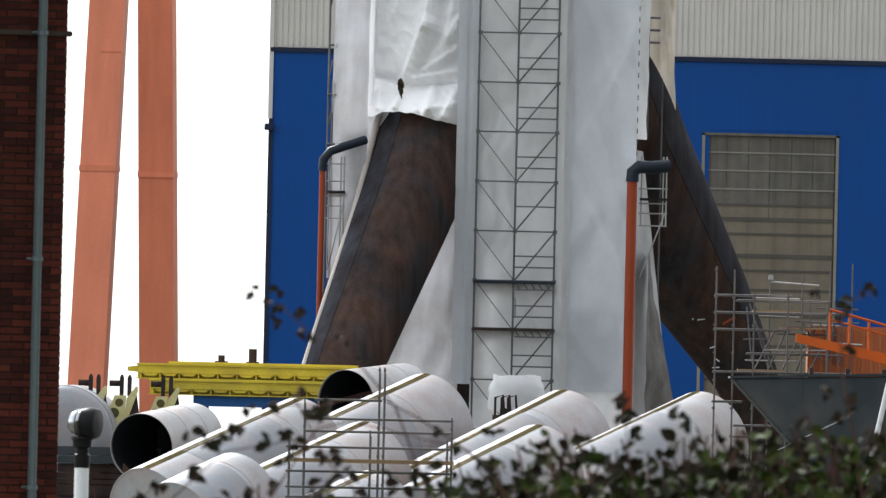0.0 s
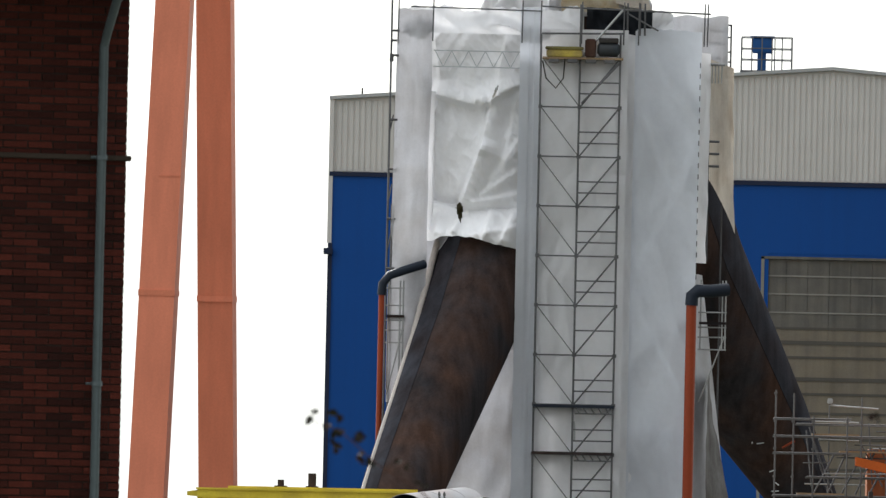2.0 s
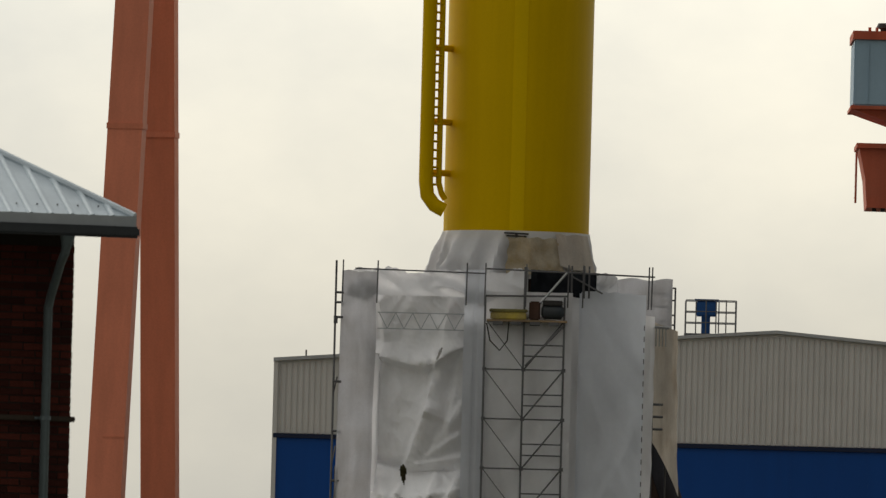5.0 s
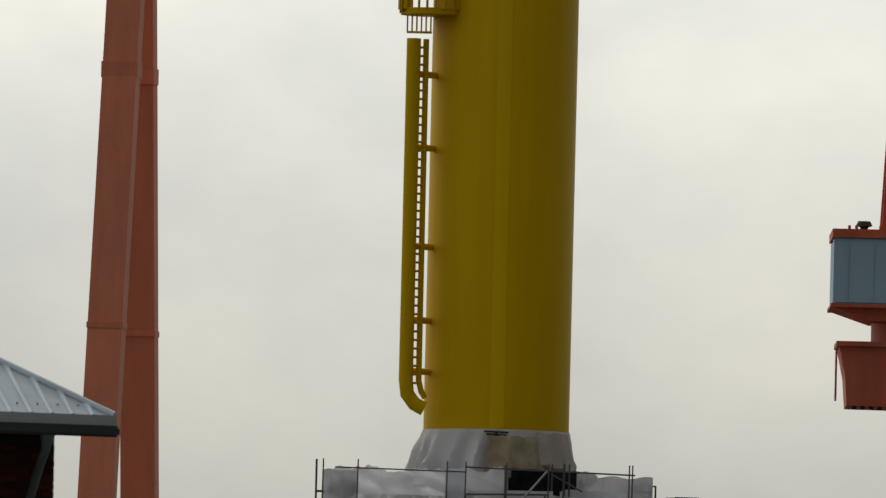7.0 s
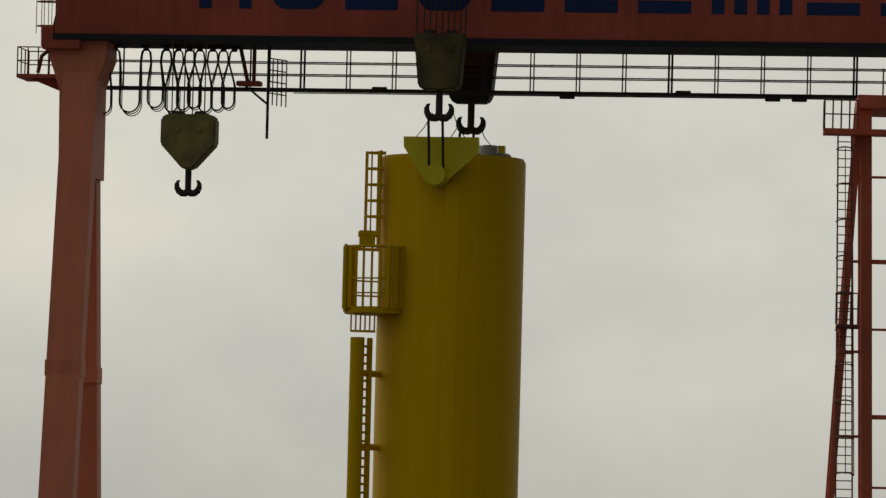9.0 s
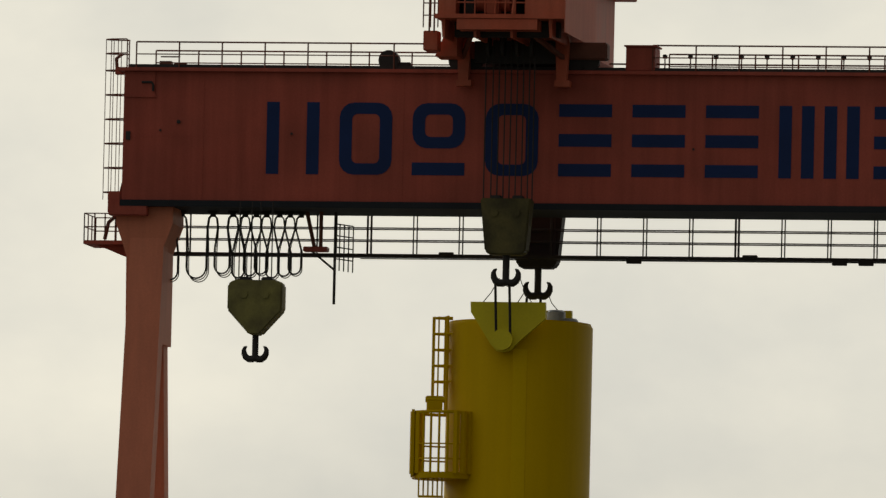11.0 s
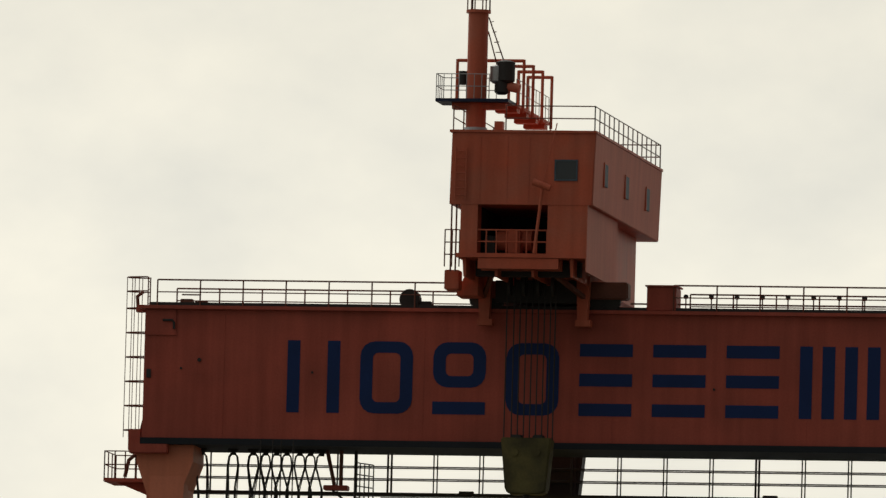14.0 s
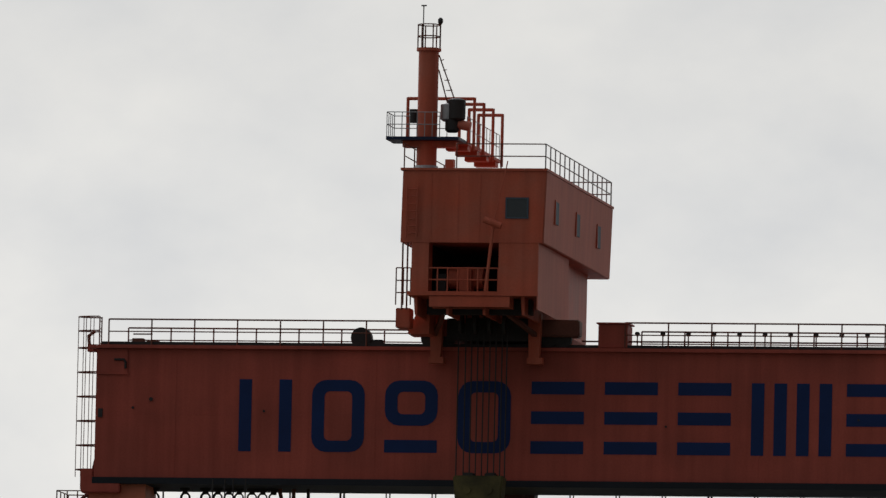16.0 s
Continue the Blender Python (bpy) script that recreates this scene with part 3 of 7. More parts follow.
def gallery():
    y, zf = 5.6, 56.05
    block("gallery_floor", DARKSTEEL, crane, 0.6, 74, y - 0.4, y + 0.4, zf - 0.06, zf + 0.03, "dark walkway hung under the girder")
    block("gallery_edge", DARKSTEEL, crane, 0.6, 74, y - 0.46, y - 0.4, zf - 0.07, zf + 0.06)
    x, i = 9.3, 0
    while x < 60:
        for yy in (y - 0.42, y + 0.42):
            rod("hanger", DARKSTEEL, crane, (x, yy, zf), (x, yy, 57.9), 0.032 if i % 4 else 0.05)
        x += 1.91
        i += 1
    for x in (1.2, 1.9, 7.2, 8.0):
        rod("hanger", DARKSTEEL, crane, (x, y - 0.42, zf), (x, y - 0.42, 57.9), 0.04)
    for yy in (y - 0.42, y + 0.42):
        for h in (0.62, 1.12):
            rod("gallery_rail", DARKSTEEL, crane, (0.6, yy, zf + h), (74, yy, zf + h), 0.027)
    for x, up in ((12.3, 1), (20.1, 0), (24.9, 1), (28.6, 0), (29.7, 0), (36, 1)):
        block("junction_box", DARKSTEEL, crane, x, x + 0.62, y - 0.6, y - 0.46, zf - (0.0 if up else 0.26), zf + (0.14 if up else -0.02), edge=0.02)
    pipe("tray_cable", DARKSTEEL, crane, [(9, y - 0.3, zf - 0.14), (30, y - 0.3, zf - 0.12), (60, y - 0.3, zf - 0.14)], 0.02, 6)
    # festoon cables near the leg
    carriers = (1.25, 2.1, 3.4, 4.24, 4.75, 5.22, 5.64, 6.18, 6.62, 7.08)
    for i, (a, b) in enumerate(zip(carriers, carriers[1:])):
        drop = 2.5 - 0.08 * (i % 3) + (0.12 if i < 2 else 0.0)
        for j in range(3 if 0 < i < 4 else 2):
            mid, half, low = (a + b) / 2 + 0.03 * j, 0.26 + 0.22 * max(0.0, b - a - 0.6), 57.35 - drop - 0.07 * j
            y = 2.1 + 0.12 * j + 0.05 * (i % 2)
            pts = [(a, y, 57.5), (a + 0.17, y, 57.28), (a + 0.22, y, 56.9), (mid - half, y, low + 1.0)]
            pts += [(mid - half * math.cos(math.pi * k / 10), y, low + half * 1.1 * (1 - math.sin(math.pi * k / 10))) for k in range(11)]
            pts += [(mid + half, y, low + 1.0), (b - 0.22, y, 56.9), (b - 0.17, y, 57.28), (b, y, 57.5)]
            pipe("festoon_cable", DARKSTEEL, crane, pts, 0.036 if j == 0 else 0.022, 6)
    for x in carriers:
        block("cable_carrier", DARKSTEEL, crane, x - 0.2, x + 0.2, 2.0, 2.5, 57.46, 57.64, edge=0.04)
        rod("carrier_hook", DARKSTEEL, crane, (x - 0.1, 2.2, 57.4), (x + 0.1, 2.2, 57.4), 0.07)
    # hanging service cage next to the festoon
    cage = rod("service_mast", DARKSTEEL, crane, (8.5, 2.2, 53.8), (8.5, 2.2, 57.72), 0.06, 8, "dark mast hung from the girder")
    railing(cage, DARKSTEEL, (8.5, 2.2, 55.2), (9.25, 2.2, 55.1), 1.9, 0.2, (0.25, 0.5, 0.75), 0.026, 0.03)
    rod("brace", DARKSTEEL, cage, (7.5, 2.2, 56.0), (8.5, 2.2, 55.2), 0.05)
    block("brace_foot", CRANE, cage, 7.2, 8.2, 2.0, 2.6, 55.95, 56.15, edge=0.03)
    for x, lean in ((7.3, 0.35), (7.9, 0.0)):
        rod("strut", RAILRED, cage, (x, 2.2, 57.6), (x + lean, 2.2, 56.1), 0.09, 6)
    # platform on the outside of the leg head
    pl = block("leg_platform", CRANE, crane, -1.75, 0.2, 1.0, 3.4, 56.1, 56.25, "small railed platform beside the leg head")
    bm = bmesh.new()
    prism(bm, [(-1.3, 56.1), (0.2, 55.5), (0.2, 56.1)], 1.6, 2.8)
    part("platform_bracket", bm, CRANE, pl)
    railing(pl, RAILRED, (-1.72, 1.0, 56.25), (0.0, 1.0, 56.25), 1.1, 0.45, (0.5,))
    railing(pl, RAILRED, (-1.72, 3.4, 56.25), (0.0, 3.4, 56.25), 1.1, 0.8, (0.5,))
    railing(pl, RAILRED, (-1.72, 1.0, 56.25), (-1.72, 3.4, 56.25), 1.1, 0.8, (0.5,))
    pipe("platform_cable", RAILRED, pl, [(-0.9, 1.2, 56.3), (-0.75, 1.2, 57.0), (-0.4, 1.2, 57.3)], 0.09, 6)


gallery()

# ---- trolley with its machine house ----
trolley = thing("crane_trolley", "orange-red crane trolley with a two-storey machine house", "crane trolley", CRANE_AT, -10)


def machine_house():
    yf, yb = -5.0, 11.5
    a, b = 13.38, 19.3
    up = part("upper_house", prism(bmesh.new(), [(a, 67.1), (b - 0.1, 67.1), (b, 70.02), (a + 0.6, 70.06), (a + 0.05, 69.98)], yf, yb), CABIN, trolley, "orange-red sheet steel machine house")
    block("roof_edge", CABIN, up, a - 0.05, b + 0.06, yf - 0.06, yb + 0.06, 70.02, 70.12)
    side = part("side_panel", prism(bmesh.new(), [(b - 0.09, 67.12), (b - 0.05, 67.12), (b + 0.03, 70.0), (b, 70.0)], yf + 0.05, yb - 0.05), CABSIDE, up, "faded pinkish side panel")
    for y in (-2.7, 2.5, 7.7):
        w = block("side_window", WINWHITE, side, b - 0.03, b + 0.03, y, y + 0.85, 68.1, 69.0, "small pale side window")
        block("window_frame", CABIN, w, b - 0.04, b + 0.045, y - 0.06, y, 68.05, 69.05)
    win = block("front_window", GLASS, up, 17.72, 18.55, yf - 0.02, yf + 0.05, 68.14, 68.88, "dark square front window")
    for p in ((17.66, 17.72, 68.08, 68.94), (18.55, 18.61, 68.08, 68.94), (17.72, 18.55, 68.88, 68.94), (17.72, 18.55, 68.08, 68.14)):
        block("window_frame", WINWHITE, win, p[0], p[1], yf - 0.04, yf, p[2], p[3])
    for x in (14.6, 15.7, 16.6):
        block("panel_seam", CABIN, up, x, x + 0.03, yf - 0.012, yf, 67.15, 69.9)
    lad = rod("wall_ladder", CABIN, up, (13.62, yf - 0.12, 67.3), (13.62, yf - 0.12, 69.4), 0.03)
    rod("stringer", CABIN, lad, (14.05, yf - 0.12, 67.3), (14.05, yf - 0.12, 69.4), 0.03)
    for i in range(7):
        rod("rung", CABIN, lad, (13.62, yf - 0.12, 67.45 + 0.3 * i), (14.05, yf - 0.12, 67.45 + 0.3 * i), 0.02)
    # open lower storey round the winches
    lo = block("lower_floor", CABIN, trolley, 13.7, 19.05, yf, 1.9, 64.95, 65.12, "floor of the open lower storey")
    block("corner_box", CABIN, lo, 17.42, 19.02, yf + 0.02, 1.9, 65.12, 67.1)
    block("left_jamb", CABIN, lo, 13.85, 14.55, yf + 0.02, yf + 0.9, 65.12, 67.1)
    block("back_panel", DARKSTEEL, lo, 14.0, 17.4, 0.8, 0.95, 65.12, 67.1)
    block("left_panel", DARKSTEEL, lo, 14.4, 14.5, yf + 0.9, 0.8, 65.12, 67.1)
    part("side_plate", prism(bmesh.new(), [(19.02, 64.4), (19.06, 64.4), (19.06, 67.12), (19.02, 67.12)], yf, 2.4), CABSIDE, lo, "faded side plate")
    railing(lo, CABIN, (14.5, yf + 0.1, 65.12), (17.4, yf + 0.1, 65.12), 0.95, 0.42, (0.5,), 0.03, 0.03)
    part("winch_drum", sweep(bmesh.new(), [(15.2, -3.6, 65.75), (16.6, -3.6, 65.75)], 0.42, 20), CABIN, lo, "orange winch drum", True)
    block("winch_motor", CABIN, lo, 15.7, 16.2, -4.4, -3.4, 65.12, 66.15, edge=0.08)
    block("winch_motor", DARKSTEEL, lo, 14.7, 15.2, -4.2, -3.2, 65.12, 65.9, edge=0.08)
    # rear lower storey
    block("rear_house", CABIN, trolley, 14.5, 18.6, 4.8, 9.8, 64.2, 67.1, "red rear lower storey")
    # base frame over the girder
    part("base_frame", prism(bmesh.new(), [(15.2, 64.45), (18.1, 64.45), (18.6, 64.95), (14.6, 64.95)], yf + 1.8, 8.5), CABIN, trolley)
    for y in (yf + 0.05, yf + 0.9):
        block("floor_beam", CABIN, trolley, 14.6, 17.9, y, y + 0.25, 64.5, 64.93)
    for x in (13.9, 15.2, 16.7, 18.3):
        part("floor_bracket", prism(bmesh.new(), [(x, 64.95), (x + 0.16, 64.95), (x + 0.16, 64.2), (x + 0.06, 64.2)], yf + 0.4, -0.4), CABIN, trolley)
    # dark box added to give the darkness under the floor
    block("cable_trough", DARKSTEEL, trolley, 14.3, 18.6, yf + 1.3, yf + 1.8, 64.3, 64.9)
    block("underframe", DARKSTEEL, trolley, 14.6, 18.4, -0.6, 4.6, 63.5, 64.4)
    for x in (13.95, 18.0):
        arm = part("guide_arm", prism(bmesh.new(), [(x - 0.05, 64.6), (x + 0.5, 64.6), (x + 0.42, 62.6), (x + 0.02, 62.6)], -0.75, -0.35), CABIN, trolley, "hanging guide arm in front of the girder")
        block("guide_shoe", CABIN, arm, x - 0.06, x + 0.56, -0.8, -0.2, 62.55, 62.8)
    for x in (15.3, 15.9, 16.5, 17.1):
        part("rope_sheave", sweep(bmesh.new(), [(x, -1.6, 64.1), (x + 0.12, -1.6, 64.1)], 0.42, 18), DARKSTEEL, trolley, "", True)
    for x, dx in ((14.1, 0.9), (18.3, -0.9)):
        rod("knee_brace", RAILRED, trolley, (x, -0.6, 63.7), (x + dx, -3.5, 64.5), 0.12, 4)
    for x in (13.5, 14.2, 18.4, 19.0):
        part("travel_wheel", sweep(bmesh.new(), [(x + 0.3, -0.12, 63.62), (x + 0.3, 0.2, 63.62)], 0.36, 16), DARKSTEEL, trolley, "", True)
    block("bogie", CRANE, trolley, 13.0, 14.9, -0.3, 0.5, 63.7, 64.4, edge=0.06)
    block("bogie", RAILRED, trolley, 18.2, 20.0, -0.3, 0.5, 63.7, 64.4, edge=0.06)
    bm = bmesh.new()
    prism(bm, [(13.3, 63.6), (14.2, 63.6), (14.2, 65.0), (13.9, 65.0)], -2.5, -1.0)
    part("gusset", bm, CABIN, trolley)
    block("cable_chest", CABIN, trolley, 13.0, 13.6, -3.6, -2.8, 63.75, 64.55, edge=0.03)
    railing(trolley, RAILRED, (13.15, -4.5, 64.6), (13.75, -4.5, 64.6), 1.5, 0.3, (0.33, 0.66))
    rod("access_post", RAILRED, trolley, (13.4, -4.5, 64.4), (13.4, -4.5, 67.1), 0.04)
    rod("access_post", RAILRED, trolley, (13.6, -4.5, 64.4), (13.6, -4.5, 67.1), 0.04)
    # jib for maintenance hung across the opening
    rod("service_jib", CABIN, trolley, (16.95, yf - 0.3, 65.1), (17.3, yf - 0.6, 67.9), 0.07)
    part("jib_head", sweep(bmesh.new(), [(16.9, yf - 0.6, 67.98), (17.6, yf - 0.6, 67.72)], 0.14, 10), CABIN, trolley, "", True)
    rod("jib_rope", CABIN, trolley, (17.3, yf - 0.6, 67.9), (17.75, yf - 0.2, 70.4), 0.025)
    # roof railing
    railing(trolley, RAILRED, (15.6, yf + 0.1, 70.12), (19.25, yf + 0.1, 70.12), 1.0, 1.8, (0.5,))
    railing(trolley, GALV, (19.25, yf + 0.1, 70.12), (19.25, yb - 0.1, 70.12), 1.0, 1.15, (0.5,))
    railing(trolley, RAILRED, (13.5, yb - 0.1, 70.12), (19.25, yb - 0.1, 70.12), 1.0, 1.8, (0.5,))
    railing(trolley, RAILRED, (13.45, yf + 0.1, 70.12), (13.45, yb - 0.1, 70.12), 1.0, 2.4, (0.5,))
    block("roof_box", CABIN, trolley, 15.0, 15.35, -4.2, -3.8, 70.12, 70.55)


machine_house()


def mast():
    m = part("mast", sweep(bmesh.new(), [(13.95, -2.6, 70.1), (13.95, -2.6, 75.2)], 0.41, 20), CABIN, trolley, "orange mast column on the house roof", True)
    part("mast_collar", sweep(bmesh.new(), [(13.95, -2.6, 75.1), (13.95, -2.6, 75.22)], 0.5, 20), CABIN, m)
    part("mast_foot", sweep(bmesh.new(), [(13.95, -2.6, 70.1), (13.95, -2.6, 70.42)], 0.47, 20), ZINC, m, "grey foot plate")
    for k in range(6):
        x, y = 13.95 + 0.46 * math.cos(k * math.pi / 3), -2.6 + 0.46 * math.sin(k * math.pi / 3)
        rod("guard_post", RAILRED, m, (x, y, 75.2), (x, y, 76.2), 0.03)
    for z in (75.7, 76.18):
        pipe("guard_ring", RAILRED, m, [(13.95 + 0.46 * math.cos(k * math.pi / 8), -2.6 + 0.46 * math.sin(k * math.pi / 8), z) for k in range(17)], 0.025, 6)
    rod("antenna", DARKSTEEL, m, (13.7, -2.6, 75.2), (13.7, -2.6, 77.0), 0.025)
    rod("antenna_arm", DARKSTEEL, m, (13.6, -2.6, 76.97), (13.82, -2.6, 76.97), 0.03)
    rod("beacon_stem", DARKSTEEL, m, (14.4, -2.6, 75.2), (14.4, -2.6, 76.2), 0.03)
    part("beacon", sweep(bmesh.new(), [(14.4, -2.6, 76.2), (14.4, -2.6, 76.3), (14.4, -2.6, 76.42), (14.4, -2.6, 76.48)], [0.06, 0.11, 0.1, 0.04], 10), DARKSTEEL, m)
    # leaning ladder on the mast
    lad = rod("mast_ladder", RAILRED, m, (14.36, -2.5, 74.95), (14.95, -1.5, 73.0), 0.03)
    rod("stringer", RAILRED, lad, (14.3, -2.2, 74.4), (14.6, -1.5, 73.0), 0.03)
    for i in range(6):
        k = i / 5.5
        rod("rung", RAILRED, lad, (14.42 + 0.53 * k, -2.5 + k, 75.2 - 2.2 * k), (14.35 + 0.25 * k, -2.2 + 0.7 * k, 75.2 - 2.2 * k), 0.02)
    # railed platform at mid height, with a walkway that leads to the rear
    pl = block("mast_platform", TRIM, m, 12.4, 15.4, -3.4, -1.6, 71.42, 71.55, "dark blue grating platform round the mast")
    block("walkway", CABIN, pl, 14.4, 15.45, -1.6, 6.3, 71.4, 71.54)
    for y in (-3.35, -1.65):
        railing(pl, GALV, (12.42, y, 71.55), (14.6, y, 71.55), 1.0, 0.3, (0.5,), 0.018, 0.018)
    railing(pl, GALV, (12.42, -3.35, 71.55), (12.42, -1.65, 71.55), 1.0, 0.4, (0.5,), 0.018, 0.018)
    railing(pl, GALV, (15.42, -1.6, 71.54), (15.42, 6.2, 71.54), 1.0, 0.75, (0.5,), 0.018, 0.018)
    for y in (-1.0, 1.25, 3.5, 5.75):
        for x0, x1 in ((12.85, 15.6),) if y < 0 else ((14.6, 15.6),):
            rod("portal_post", CABIN, pl, (x0, y, 71.6), (x0, y, 73.38), 0.07)
            rod("portal_post", CABIN, pl, (x1, y, 71.2), (x1, y, 73.38), 0.07)
            rod("portal_head", CABIN, pl, (x0, y, 73.33), (x1, y, 73.33), 0.07)
        block("walkway_step", CABIN, pl, 14.5, 15.4, y - 0.3, y + 0.4, 71.2, 71.4)
    block("support_plate", CABIN, pl, 13.0, 15.2, -2.9, -2.3, 71.17, 71.42)
    for i, (x, z, r, mt) in enumerate(((14.75, 72.65, 0.3, GALV), (15.1, 72.75, 0.38, DARKSTEEL), (14.95, 72.2, 0.3, DARKSTEEL))):
        part("drive_motor", sweep(bmesh.new(), [(x, -2.4, z - r * 1.3), (x, -2.4, z - r), (x, -2.4, z + r), (x, -2.4, z + r * 1.2)], [r * 0.6, r, r, r * 0.5], 14), mt, m, "drive motor on the mast", True)
    part("gear_drum", sweep(bmesh.new(), [(15.2, -2.4, 72.15), (15.7, -2.4, 72.05)], 0.2, 12), CABSIDE, m, "", True)
    part("gear_drum", sweep(bmesh.new(), [(13.35, -2.4, 72.2), (13.35, -2.4, 72.75)], 0.18, 12), DARKSTEEL, m, "", True)


mast()


def double_hook(hb, x, y, z, w):
    """A ramshorn hook hanging under z."""
    sh = rod("shank", DARKSTEEL, hb, (x, y, z - 1.0 * w), (x, y, z), 0.13 * w, 10)
    for s in (-1, 1):
        path = ((0.0, -0.96), (0.12, -1.02), (0.26, -1.02), (0.38, -0.94), (0.455, -0.80), (0.465, -0.66), (0.42, -0.55), (0.34, -0.50))
        pts = [(x + s * px * w, y, z + pz * w) for px, pz in path]
        part("horn", sweep(bmesh.new(), pts, [0.15 * w, 0.15 * w, 0.145 * w, 0.135 * w, 0.12 * w, 0.10 * w, 0.07 * w, 0.025 * w], 12), DARKSTEEL, hb, "curved hook horn", True)
    return sh


def hook_block(label, x, y, poly, mat, ropes, z_rope, hook_top, w):
    hb = thing("hook_block", label, "crane hook", CRANE_AT, -10, group="crane hooks")
    bm = prism(bmesh.new(), poly, y - 0.45, y + 0.45)
    bmesh.ops.bevel(bm, geom=bm.edges[:], offset=0.06, segments=2, affect="EDGES")
    part("sheave_housing", bm, mat, hb)
    zt = max(z for _, z in poly)
    for dx in ropes:
        rod("hoist_rope", DARKSTEEL, hb, (x + dx, y, zt - 0.1), (x + dx, y, z_rope), 0.03)
    for dx in (-0.45, 0.45):
        block("sheave_guard", DARKSTEEL, hb, x + dx - 0.22, x + dx + 0.22, y - 0.3, y + 0.3, zt - 0.05, zt + 0.13, edge=0.04)
        part("rivet_plate", sweep(bmesh.new(), [(x + dx, y - 0.5, zt - 0.6), (x + dx, y - 0.44, zt - 0.6)], 0.16, 12), mat, hb)
    double_hook(hb, x, y, hook_top, w)
    return hb


hook_block("small weathered yellow hook block with a double hook", 5.98, -1.5, [(4.86, 54.3), (5.1, 54.48), (6.9, 54.48), (7.12, 54.3), (7.12, 53.25), (6.2, 52.25), (5.78, 52.25), (4.86, 53.25)], BLOCKYEL, (-0.75, -0.25, 0.1, 0.6), 57.7, 52.3, 1.0)
hook_block("front hook block with its double hook over the yellow column", 16.25, -1.5, [(15.2, 57.9), (17.28, 57.9), (17.1, 55.75), (16.9, 55.6), (15.6, 55.6), (15.42, 55.75)], DARKBLOCK, (-1.0, -0.7, -0.45, -0.2, 0.05, 0.3, 0.55, 0.8, 1.0), 64.5, 55.6, 1.1)
hook_block("dark rear hook block with a double hook", 16.2, 6.5, [(15.3, 58.0), (17.25, 58.0), (17.05, 55.9), (16.85, 55.65), (15.5, 55.65), (15.3, 55.95)], DARKSTEEL, (-0.9, -0.5, -0.1, 0.3, 0.7), 64.5, 55.65, 1.1)

# ---- tripod foundation: yellow column on dark inclined legs ----
AX, AY, R = 2.47, 690.0, 2.965
tripod = thing("tripod_foundation", "tall yellow steel column on dark rusty inclined tripod legs", "foundation", (AX, AY, 0))


